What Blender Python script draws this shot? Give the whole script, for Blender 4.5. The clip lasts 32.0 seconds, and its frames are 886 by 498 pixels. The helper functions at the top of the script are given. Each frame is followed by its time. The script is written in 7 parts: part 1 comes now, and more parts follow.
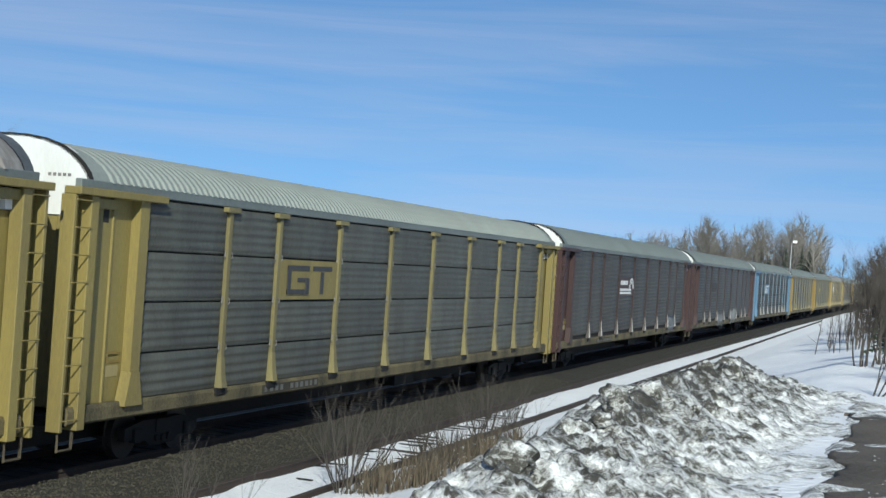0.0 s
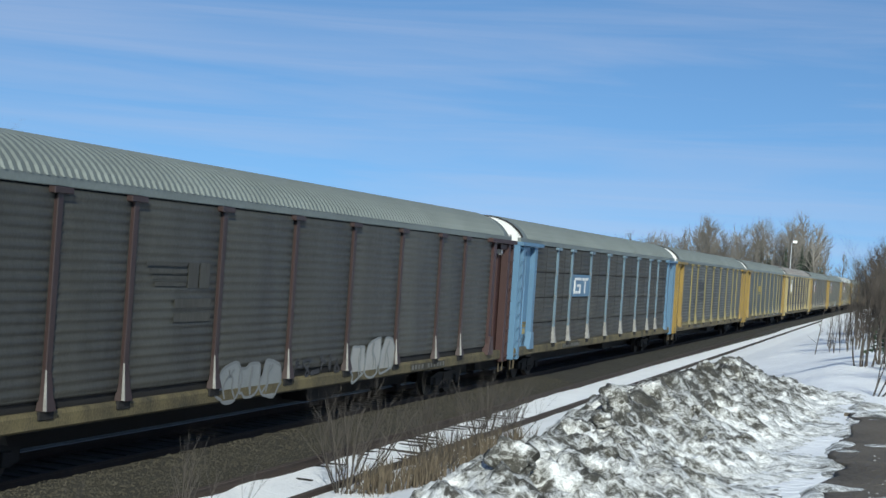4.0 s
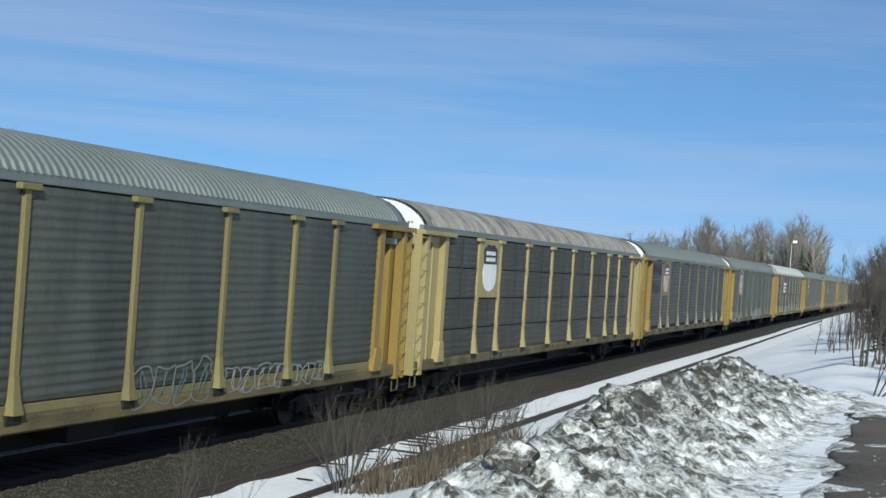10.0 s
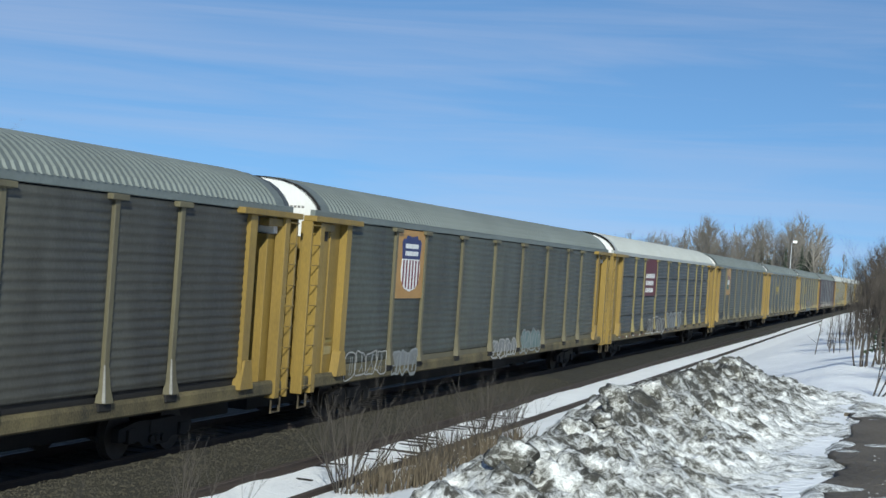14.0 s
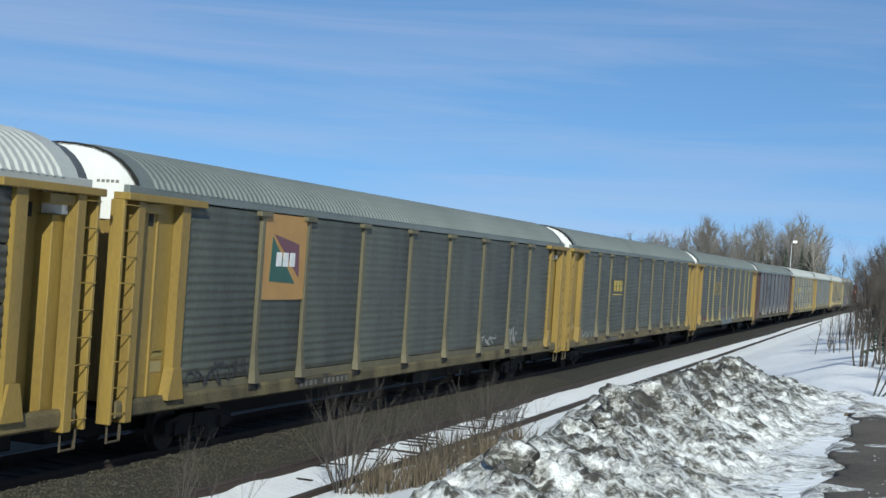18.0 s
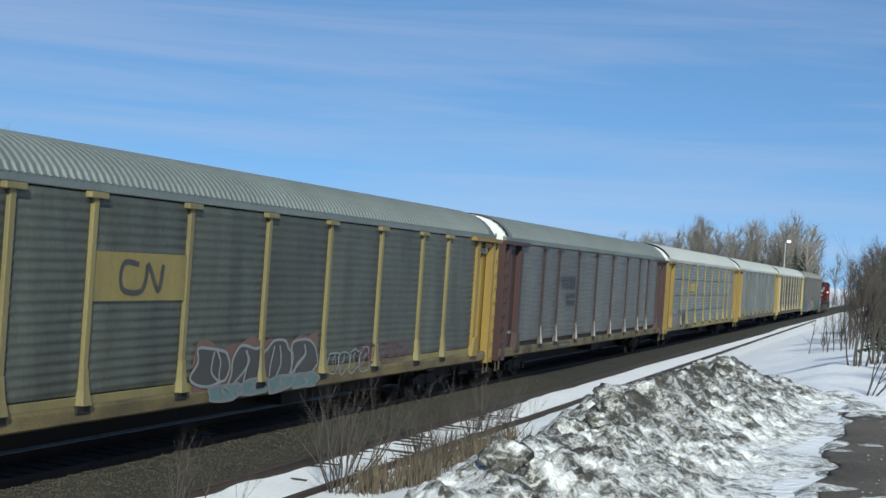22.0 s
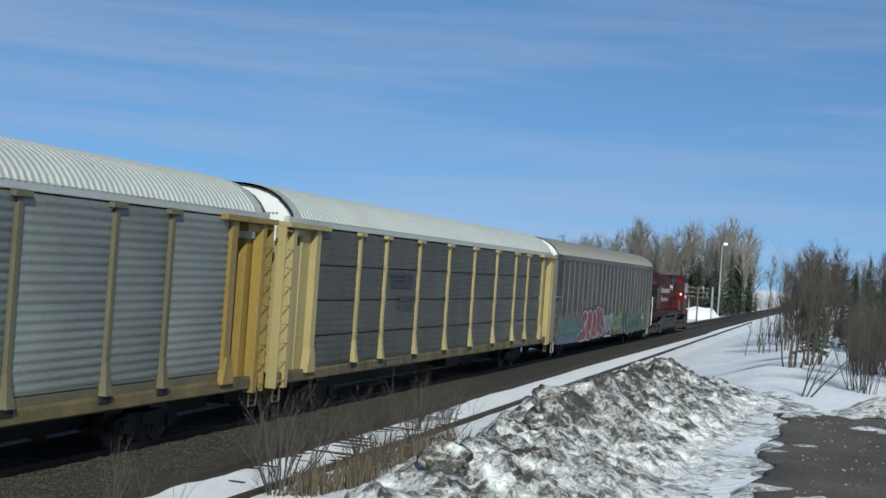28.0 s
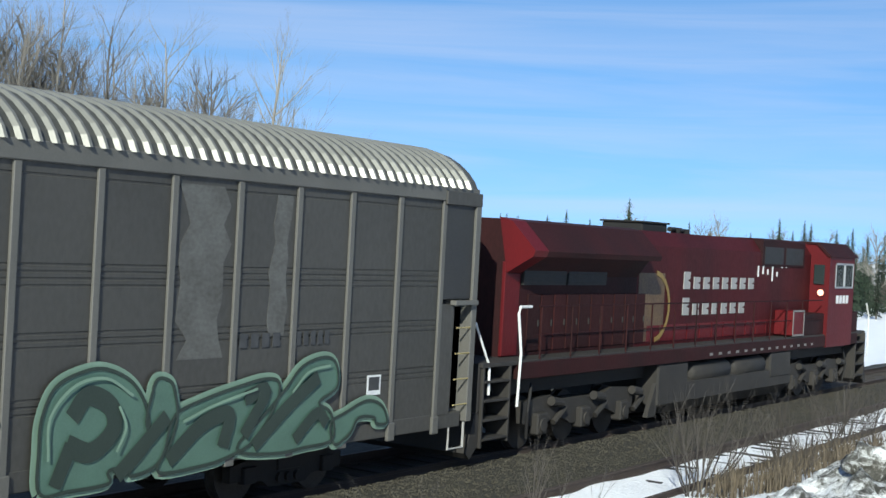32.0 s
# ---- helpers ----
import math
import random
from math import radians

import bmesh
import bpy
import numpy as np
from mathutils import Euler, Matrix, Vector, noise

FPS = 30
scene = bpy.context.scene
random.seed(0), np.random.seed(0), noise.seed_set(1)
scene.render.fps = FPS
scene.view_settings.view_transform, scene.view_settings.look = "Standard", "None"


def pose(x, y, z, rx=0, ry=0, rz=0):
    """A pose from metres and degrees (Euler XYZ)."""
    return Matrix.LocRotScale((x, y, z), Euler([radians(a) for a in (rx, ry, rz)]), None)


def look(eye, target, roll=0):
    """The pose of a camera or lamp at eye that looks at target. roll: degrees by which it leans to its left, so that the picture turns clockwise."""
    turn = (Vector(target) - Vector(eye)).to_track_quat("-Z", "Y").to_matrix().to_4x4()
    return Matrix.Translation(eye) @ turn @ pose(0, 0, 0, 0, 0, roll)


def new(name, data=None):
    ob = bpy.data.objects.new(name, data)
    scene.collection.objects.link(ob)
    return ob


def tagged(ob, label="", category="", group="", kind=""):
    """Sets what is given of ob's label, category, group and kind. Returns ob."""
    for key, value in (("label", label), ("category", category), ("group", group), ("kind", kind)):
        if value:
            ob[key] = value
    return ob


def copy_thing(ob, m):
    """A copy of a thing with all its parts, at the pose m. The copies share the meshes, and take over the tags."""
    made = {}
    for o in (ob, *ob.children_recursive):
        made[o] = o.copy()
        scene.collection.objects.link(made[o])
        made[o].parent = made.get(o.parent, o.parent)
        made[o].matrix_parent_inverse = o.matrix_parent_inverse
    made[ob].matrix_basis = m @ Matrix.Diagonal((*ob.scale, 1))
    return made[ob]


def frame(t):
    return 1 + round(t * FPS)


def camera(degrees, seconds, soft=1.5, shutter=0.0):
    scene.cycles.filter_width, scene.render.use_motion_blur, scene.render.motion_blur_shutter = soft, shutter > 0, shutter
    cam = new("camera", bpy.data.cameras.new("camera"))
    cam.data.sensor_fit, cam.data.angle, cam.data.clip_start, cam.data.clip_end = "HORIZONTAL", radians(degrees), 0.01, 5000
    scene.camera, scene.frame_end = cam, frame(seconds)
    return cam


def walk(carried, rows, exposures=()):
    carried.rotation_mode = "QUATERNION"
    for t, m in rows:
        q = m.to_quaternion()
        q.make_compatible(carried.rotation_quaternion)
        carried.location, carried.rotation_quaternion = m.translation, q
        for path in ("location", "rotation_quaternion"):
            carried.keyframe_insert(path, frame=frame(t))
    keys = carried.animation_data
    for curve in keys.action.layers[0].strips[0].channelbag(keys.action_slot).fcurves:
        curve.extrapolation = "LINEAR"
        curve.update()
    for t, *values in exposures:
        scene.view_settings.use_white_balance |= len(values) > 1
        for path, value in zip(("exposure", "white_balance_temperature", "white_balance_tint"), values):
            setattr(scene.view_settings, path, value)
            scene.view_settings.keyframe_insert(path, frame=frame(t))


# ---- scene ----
# camera on a tripod beside the line; it stands still, then pans
cam = camera(34.9, 32.0, soft=1.5)
EYE = (0.0, 0.0, 3.843)
PAN = [(0.0, 18.939, 0.407, -3.984), (21.5, 18.939, 0.407, -3.984), (21.8, 18.87, 0.41, -3.974), (22.0, 18.703, 0.417, -3.958),
       (22.5, 17.859, 0.482, -3.979), (23.0, 17.124, 0.525, -4.058), (23.5, 16.363, 0.574, -4.095), (24.0, 15.908, 0.604, -4.108),
       (24.5, 15.396, 0.641, -4.152), (25.0, 14.761, 0.694, -4.201), (25.5, 14.404, 0.744, -4.154), (27.5, 15.726, 0.676, -4.154),
       (28.0, 16.248, 0.651, -4.111), (28.5, 17.053, 0.593, -4.065), (29.0, 18.136, 0.513, -4.015), (29.5, 20.688, 0.37, -3.765),
       (30.0, 26.342, -0.051, -3.678), (30.5, 28.134, -0.159, -3.541), (31.0, 28.747, -0.187, -3.492), (31.5, 30.124, -0.254, -3.332),
       (32.0, 32.959, -0.407, -3.127)]
walk(cam, [(t, pose(*EYE, 90 + pitch, roll, yaw)) for t, yaw, pitch, roll in PAN], [(0, -0.40), (21.5, -0.42), (23.2, -0.46), (25.5, -0.58), (28, -0.62), (29.2, -0.60), (30.1, -0.42), (31.0, -0.14), (32, -0.03)])

# daylight: late-winter sun from behind the camera, thin cirrus
scene.view_settings.exposure = -0.40
SUN_TO = Vector((0.35, -0.82, 0.46)).normalized()
sun = new("sun", bpy.data.lights.new("sun", "SUN"))
sun.data.energy, sun.data.angle, sun.data.color = 6.5, radians(0.55), (0.945, 0.985, 0.892)
sun.matrix_world = look(SUN_TO * 50, (0, 0, 0))
world = bpy.data.worlds.new("sky")
scene.world = world
world.use_nodes = True
wn, wl = world.node_tree.nodes, world.node_tree.links
wn.clear()
w_out, w_bg = wn.new("ShaderNodeOutputWorld"), wn.new("ShaderNodeBackground")
w_sky, w_co = wn.new("ShaderNodeTexSky"), wn.new("ShaderNodeTexCoord")
w_sky.sky_type, w_sky.sun_disc = "NISHITA", False
w_sky.sun_elevation = math.asin(SUN_TO.z)
w_sky.sun_rotation = math.atan2(SUN_TO.x, SUN_TO.y)
w_sky.air_density, w_sky.dust_density, w_sky.ozone_density = 1.0, 0.1, 3.0
w_lift = wn.new("ShaderNodeVectorMath")
w_lift.operation = "ADD"
w_lift.inputs[1].default_value = (0, 0, 0.16)
wl.new(w_co.outputs["Generated"], w_lift.inputs[0])
wl.new(w_lift.outputs[0], w_sky.inputs["Vector"])
w_blue = wn.new("ShaderNodeMix")
w_blue.data_type, w_blue.blend_type = "RGBA", "MULTIPLY"
w_blue.inputs["Factor"].default_value = 1.0
w_blue.inputs["B"].default_value = (0.71, 0.945, 1.08, 1)
w_map, w_noise, w_ramp = wn.new("ShaderNodeMapping"), wn.new("ShaderNodeTexNoise"), wn.new("ShaderNodeValToRGB")
w_map.inputs["Scale"].default_value = (1.1, 1.1, 20.0)
w_map.inputs["Rotation"].default_value = (radians(-3), radians(1), 0)
w_noise.inputs["Scale"].default_value, w_noise.inputs["Detail"].default_value = 1.7, 7
w_noise.inputs["Roughness"].default_value, w_noise.inputs["Distortion"].default_value = 0.55, 0.6
w_ramp.color_ramp.elements[0].position, w_ramp.color_ramp.elements[1].position = 0.40, 0.86
w_ramp.color_ramp.elements[1].color = (0.55, 0.55, 0.55, 1)
w_mix = wn.new("ShaderNodeMix")
w_mix.data_type = "RGBA"
w_mix.inputs["B"].default_value = (4.6, 5.1, 6.5, 1)
wl.new(w_co.outputs["Generated"], w_map.inputs["Vector"])
wl.new(w_map.outputs["Vector"], w_noise.inputs["Vector"])
wl.new(w_noise.outputs["Fac"], w_ramp.inputs["Fac"])
wl.new(w_ramp.outputs["Color"], w_mix.inputs["Factor"])
wl.new(w_sky.outputs["Color"], w_blue.inputs["A"])
wl.new(w_blue.outputs["Result"], w_mix.inputs["A"])
wl.new(w_mix.outputs["Result"], w_bg.inputs["Color"])
w_bg.inputs["Strength"].default_value = 0.15
wl.new(w_bg.outputs["Background"], w_out.inputs["Surface"])


# ---- materials ----
def surface(name, base, rough=0.7, metal=0.0, low=None, scale=3.0, fine=40.0, amount=0.5, bump=0.15, stretch=(1, 1, 1),
            tint=0.0, spec=0.5, dist=0.02):
    """A procedural surface: base colour broken by low at two scales, with fine relief."""
    m = bpy.data.materials.new(name)
    m.use_nodes = True
    n, l = m.node_tree.nodes, m.node_tree.links
    b = n["Principled BSDF"]
    low = low or tuple(c * 0.55 for c in base)
    co, mp = n.new("ShaderNodeTexCoord"), n.new("ShaderNodeMapping")
    mp.inputs["Scale"].default_value = stretch
    info = n.new("ShaderNodeObjectInfo")
    shift = n.new("ShaderNodeVectorMath")
    shift.operation = "ADD"
    l.new(co.outputs["Object"], shift.inputs[0])
    off = n.new("ShaderNodeMath")
    off.operation = "MULTIPLY"
    off.inputs[1].default_value = 37.0
    l.new(info.outputs["Random"], off.inputs[0])
    l.new(off.outputs[0], shift.inputs[1])
    l.new(shift.outputs[0], mp.inputs["Vector"])
    big, small = n.new("ShaderNodeTexNoise"), n.new("ShaderNodeTexNoise")
    big.inputs["Scale"].default_value, big.inputs["Detail"].default_value = scale, 5
    small.inputs["Scale"].default_value, small.inputs["Detail"].default_value = fine, 4
    l.new(mp.outputs["Vector"], big.inputs["Vector"])
    l.new(mp.outputs["Vector"], small.inputs["Vector"])
    ramp = n.new("ShaderNodeValToRGB")
    ramp.color_ramp.elements[0].position, ramp.color_ramp.elements[1].position = 0.36, 0.68
    blend = n.new("ShaderNodeMath")
    blend.operation = "MULTIPLY_ADD"
    blend.inputs[1].default_value = 0.35
    l.new(small.outputs["Fac"], blend.inputs[0])
    half = n.new("ShaderNodeMath")
    half.operation = "MULTIPLY"
    half.inputs[1].default_value = 0.65
    l.new(big.outputs["Fac"], half.inputs[0])
    l.new(half.outputs[0], blend.inputs[2])
    l.new(blend.outputs[0], ramp.inputs["Fac"])
    fac = n.new("ShaderNodeMath")
    fac.operation = "MULTIPLY"
    fac.inputs[1].default_value = amount
    l.new(ramp.outputs["Color"], fac.inputs[0])
    mix = n.new("ShaderNodeMix")
    mix.data_type = "RGBA"
    mix.inputs["A"].default_value, mix.inputs["B"].default_value = (*base, 1), (*low, 1)
    l.new(fac.outputs[0], mix.inputs["Factor"])
    out = mix.outputs["Result"]
    if tint:
        hsv = n.new("ShaderNodeHueSaturation")
        val = n.new("ShaderNodeMapRange")
        val.inputs["To Min"].default_value, val.inputs["To Max"].default_value = 1 - tint, 1 + tint
        l.new(info.outputs["Random"], val.inputs["Value"])
        l.new(val.outputs[0], hsv.inputs["Value"])
        l.new(out, hsv.inputs["Color"])
        out = hsv.outputs["Color"]
    l.new(out, b.inputs["Base Color"])
    b.inputs["Metallic"].default_value = metal
    b.inputs["Specular IOR Level"].default_value = spec
    r = n.new("ShaderNodeMapRange")
    r.inputs["To Min"].default_value, r.inputs["To Max"].default_value = max(0.05, rough - 0.12), min(1, rough + 0.12)
    l.new(small.outputs["Fac"], r.inputs["Value"])
    l.new(r.outputs[0], b.inputs["Roughness"])
    if bump:
        bp = n.new("ShaderNodeBump")
        bp.inputs["Strength"].default_value, bp.inputs["Distance"].default_value = bump, dist
        l.new(small.outputs["Fac"], bp.inputs["Height"])
        l.new(bp.outputs["Normal"], b.inputs["Normal"])
    return m


STREAK = (1, 1, 0.22)
YELLOW = surface("yellow_paint", (0.24, 0.186, 0.055), 0.6, low=(0.115, 0.092, 0.04), scale=1.3, amount=0.7, bump=0.05, stretch=STREAK)
BRIGHT = surface("fresh_yellow_paint", (0.27, 0.178, 0.038), 0.55, low=(0.12, 0.08, 0.026), scale=1.3, amount=0.75, bump=0.05, stretch=STREAK)
CREAM = surface("faded_yellow_paint", (0.33, 0.265, 0.115), 0.6, low=(0.19, 0.15, 0.075), scale=1.3, amount=0.65, bump=0.05, stretch=STREAK)
BROWN = surface("oxide_brown_paint", (0.048, 0.021, 0.019), 0.55, low=(0.026, 0.015, 0.014), scale=1.3, amount=0.6, bump=0.05, stretch=STREAK)
BLUE = surface("pale_blue_paint", (0.095, 0.195, 0.30), 0.5, low=(0.06, 0.11, 0.16), scale=1.3, amount=0.6, bump=0.05, stretch=STREAK)
BLUEPOST = surface("weathered_blue_post", (0.125, 0.19, 0.235), 0.5, low=(0.07, 0.10, 0.12), scale=1.3, amount=0.6, bump=0.05, stretch=STREAK)
GREYP = surface("grey_paint", (0.20, 0.19, 0.175), 0.6, low=(0.11, 0.105, 0.10), scale=1.0, amount=0.6, bump=0.05, stretch=STREAK)
GREYRIB = surface("light_grey_paint", (0.324, 0.315, 0.297), 0.6, low=(0.198, 0.189, 0.180), scale=1.0, amount=0.6, bump=0.05)
SILL = surface("sooty_sill_paint", (0.150, 0.120, 0.056), 0.8, low=(0.014, 0.013, 0.010), scale=1.7, amount=1.0, bump=0.1, stretch=(1, 0.8, 0.5))
OCHRE = surface("rust_stained_sill", (0.175, 0.135, 0.055), 0.7, low=(0.032, 0.024, 0.015), scale=1.1, fine=30, amount=0.95, bump=0.08, stretch=(1, 0.8, 1.4))
WHITE = surface("white_paint", (0.738, 0.738, 0.720), 0.5, low=(0.495, 0.477, 0.432), scale=2.0, amount=0.45, bump=0.03, stretch=STREAK)
PANELM = surface("dull_panel", (0.080, 0.089, 0.072), 0.55, 0.1, low=(0.036, 0.037, 0.030), scale=1.1, fine=14, amount=0.9, bump=0.03, stretch=(1, 1.5, 0.32), tint=0.12)
PANEL = surface("galvanised_panel", (0.094, 0.097, 0.080), 0.55, 0.1, low=(0.046, 0.044, 0.036), scale=1.1, fine=14, amount=0.9, bump=0.03, stretch=(1, 1.5, 0.32), tint=0.12)
PANELD = surface("sooted_panel", (0.062, 0.060, 0.049), 0.6, 0.1, low=(0.028, 0.025, 0.02), scale=1.1, fine=14, amount=0.9, bump=0.03, stretch=(1, 1.5, 0.32), tint=0.12)
PANELB = surface("grey_brown_panel", (0.064, 0.064, 0.054), 0.55, 0.1, low=(0.033, 0.031, 0.026), scale=1.1, fine=14, amount=0.9, bump=0.03, stretch=(1, 1.5, 0.32), tint=0.12)
PANELG = surface("bright_grey_panel", (0.122, 0.126, 0.114), 0.5, 0.15, low=(0.064, 0.066, 0.060), scale=1.1, fine=14, amount=0.85, bump=0.03, stretch=(1, 1.5, 0.32), tint=0.12)
PANELS = surface("slate_grey_panel", (0.064, 0.072, 0.070), 0.55, 0.1, low=(0.034, 0.038, 0.037), scale=1.1, fine=14, amount=0.9, bump=0.03, stretch=(1, 1.5, 0.32), tint=0.12)
PANELL = surface("pale_galvanised_panel", (0.177, 0.194, 0.180), 0.5, 0.1, low=(0.099, 0.108, 0.099), scale=0.9, fine=25, amount=0.8, bump=0.03, stretch=(1, 0.35, 1.0), tint=0.12)
ROOFM = surface("weathered_light_roof", (0.266, 0.288, 0.257), 0.6, 0.1, low=(0.185, 0.199, 0.175), scale=0.6, fine=12, amount=0.6, bump=0.04)
ROOF = surface("galvanised_roof", (0.192, 0.216, 0.200), 0.55, 0.3, low=(0.120, 0.135, 0.124), scale=0.6, fine=12, amount=0.6, bump=0.04)
HOOD = surface("end_hood_sheet", (0.125, 0.135, 0.135), 0.5, 0.3, low=(0.07, 0.075, 0.075), scale=1.2, fine=14, amount=0.8, bump=0.04)
ROOFW = surface("pale_roof", (0.422, 0.435, 0.408), 0.5, 0.1, low=(0.306, 0.313, 0.286), scale=0.6, fine=12, amount=0.5, bump=0.04)
ROOFR = surface("rust_streaked_roof", (0.30, 0.295, 0.275), 0.65, 0.1, low=(0.085, 0.058, 0.045), scale=1.6, fine=9, amount=1.0, bump=0.04, stretch=(0.4, 1, 0.4))
# valley shade and rib glint painted as dark and bright roof colours
ROOFC = surface("shaded_roof_sheet", (0.085, 0.082, 0.068), 0.5, 0.2, low=(0.05, 0.048, 0.04), scale=0.6, fine=12, amount=0.6, bump=0.0)
ROOFRIB = surface("sunlit_roof_rib", (0.206, 0.201, 0.175), 0.4, 0.2, low=(0.139, 0.134, 0.114), scale=0.6, fine=12, amount=0.6, bump=0.0)
POSTY = surface("weathered_yellow_post", (0.205, 0.170, 0.066), 0.6, low=(0.095, 0.080, 0.042), scale=1.3, amount=0.7, bump=0.05, stretch=STREAK)
DULLPOST = surface("grimy_yellow_post", (0.125, 0.110, 0.062), 0.65, low=(0.062, 0.054, 0.036), scale=1.3, amount=0.8, bump=0.05, stretch=STREAK)
EMBLEM = surface("faded_gold_emblem", (0.115, 0.07, 0.03), 0.6, low=(0.05, 0.025, 0.018), scale=2.5, fine=20, amount=0.9, bump=0.02)
# near-black for grimy parts, lowered further to stand for shade under the cars
BLACK = surface("grime_and_shade_black", (0.006, 0.005, 0.005), 0.8, low=(0.013, 0.012, 0.010), scale=2.0, amount=0.7, bump=0.15)
STAIN = surface("sooty_stain", (0.034, 0.031, 0.026), 0.7, low=(0.05, 0.047, 0.039), scale=3.0, fine=20, amount=0.9, bump=0.02, stretch=STREAK)
SOOT = surface("soot_film", (0.05, 0.042, 0.026), 0.8, low=(0.016, 0.014, 0.011), scale=3.0, fine=25, amount=0.9, bump=0.05)
SOOTY = surface("sooty_step_paint", (0.09, 0.07, 0.04), 0.7, low=(0.03, 0.024, 0.017), scale=3.0, fine=25, amount=0.9, bump=0.05)
STEEL = surface("wheel_steel", (0.045, 0.04, 0.036), 0.6, 0.3, low=(0.022, 0.018, 0.015), scale=4, amount=0.8)
RAIL = surface("rusty_rail", (0.05, 0.034, 0.027), 0.8, 0.0, low=(0.026, 0.02, 0.016), scale=3, fine=30, amount=0.7)
RAILTOP = surface("worn_rail_head", (0.08, 0.075, 0.07), 0.6, 0.3, low=(0.05, 0.045, 0.04), scale=3, amount=0.4)
TIE = surface("weathered_tie", (0.042, 0.034, 0.027), 0.9, low=(0.020, 0.016, 0.014), scale=3, fine=22, amount=0.8, stretch=(0.15, 1, 1), tint=0.25)
MARKW = surface("white_lettering", (0.72, 0.72, 0.70), 0.6, low=(0.40, 0.40, 0.38), scale=6, amount=0.6, bump=0)
MARKK = surface("black_lettering", (0.03, 0.03, 0.03), 0.6, low=(0.07, 0.07, 0.07), scale=6, amount=0.6, bump=0)
BALLAST = surface("ballast_bed", (0.038, 0.034, 0.022), 0.95, low=(0.019, 0.016, 0.011), scale=1.3, fine=28, amount=0.85, bump=0.9, dist=0.05)
STONE = surface("ballast_stone", (0.077, 0.068, 0.047), 0.95, low=(0.024, 0.021, 0.014), scale=12, fine=40, amount=1.0, bump=0.4, tint=0.0)
SNOW = surface("old_snow", (0.90, 0.905, 0.915), 0.75, low=(0.76, 0.77, 0.78), scale=1.1, fine=9, amount=0.6, bump=0.7, dist=0.08, spec=0.3)
RED = surface("loco_red_paint", (0.105, 0.006, 0.008), 0.55, low=(0.044, 0.006, 0.007), scale=0.8, amount=0.6, bump=0.03, stretch=STREAK, spec=0.2)
HOODRED = surface("faded_loco_red", (0.060, 0.005, 0.006), 0.65, low=(0.021, 0.004, 0.004), scale=0.8, amount=0.8, bump=0.03, stretch=STREAK, spec=0.2)
REDD = surface("sooty_red_paint", (0.032, 0.006, 0.006), 0.75, low=(0.009, 0.004, 0.004), scale=0.8, amount=0.8, bump=0.04, stretch=STREAK, spec=0.2)
LOCOK = surface("loco_running_gear", (0.019, 0.017, 0.015), 0.75, low=(0.034, 0.028, 0.022), scale=2.5, amount=0.7, bump=0.2)
GLASS = surface("dark_cab_glass", (0.02, 0.028, 0.028), 0.12, low=(0.03, 0.04, 0.04), scale=1, amount=0.5, bump=0)
RADIATOR = surface("radiator_screen", (0.012, 0.012, 0.012), 0.7, low=(0.03, 0.03, 0.03), scale=5, amount=0.6, bump=0.3)
BOXSIDE = surface("grey_brown_boxcar_paint", (0.056, 0.052, 0.045), 0.6, low=(0.034, 0.032, 0.027), scale=0.5, fine=18, amount=0.8, bump=0.04, stretch=(1, 0.8, 0.5))
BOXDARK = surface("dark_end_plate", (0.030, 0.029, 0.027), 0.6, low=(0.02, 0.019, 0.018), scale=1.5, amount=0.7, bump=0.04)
BOXRIB = surface("pale_boxcar_rib", (0.110, 0.104, 0.091), 0.6, low=(0.071, 0.068, 0.059), scale=1.0, amount=0.6, bump=0.04)
PRIMER = surface("pale_worn_patch", (0.144, 0.143, 0.130), 0.7, low=(0.072, 0.070, 0.062), scale=2.5, fine=14, amount=0.9, bump=0.03)
WORN = surface("worn_film", (0.108, 0.106, 0.097), 0.7, low=(0.056, 0.052, 0.045), scale=2.6, fine=16, amount=1.0, bump=0.03, stretch=(1, 0.8, 1.3))
SPRAY = {k: surface("spray_" + k, c, 0.55, low=tuple(0.6 * a for a in c), scale=2.0, amount=0.5, bump=0.02) for k, c in dict(
    red=(0.15, 0.018, 0.028), white=(0.32, 0.32, 0.305), teal=(0.028, 0.095, 0.095), pink=(0.14, 0.058, 0.075), lime=(0.125, 0.20, 0.055),
    green=(0.075, 0.142, 0.105), mint=(0.17, 0.26, 0.19), black=(0.025, 0.025, 0.028), blue=(0.05, 0.085, 0.13), silver=(0.215, 0.23, 0.23),
    navy=(0.03, 0.04, 0.13), orange=(0.40, 0.22, 0.07), gold=(0.42, 0.31, 0.05), emerald=(0.026, 0.095, 0.072), aqua=(0.035, 0.13, 0.11), grey=(0.17, 0.18, 0.185), maroon=(0.10, 0.012, 0.017), soot=(0.05, 0.048, 0.046), sea=(0.10, 0.17, 0.17), forest=(0.022, 0.036, 0.026), rust=(0.13, 0.072, 0.055)).items()}
BARK = surface("grey_brown_bark", (0.125, 0.112, 0.096), 0.9, low=(0.065, 0.058, 0.05), scale=4, fine=30, amount=0.7, bump=0.3, tint=0.2)
DARKPOST = surface("sooty_post_paint", (0.037, 0.020, 0.018), 0.5, low=(0.019, 0.013, 0.012), scale=1.3, amount=0.6, bump=0.05, stretch=STREAK)
PALEBARK = surface("pale_poplar_bark", (0.27, 0.25, 0.215), 0.9, low=(0.16, 0.14, 0.115), scale=3, fine=30, amount=0.7, bump=0.3, tint=0.2)
TWIG = surface("fine_twigs", (0.190, 0.175, 0.152), 0.9, low=(0.115, 0.103, 0.090), scale=3, fine=20, amount=0.6, bump=0, tint=0.25)
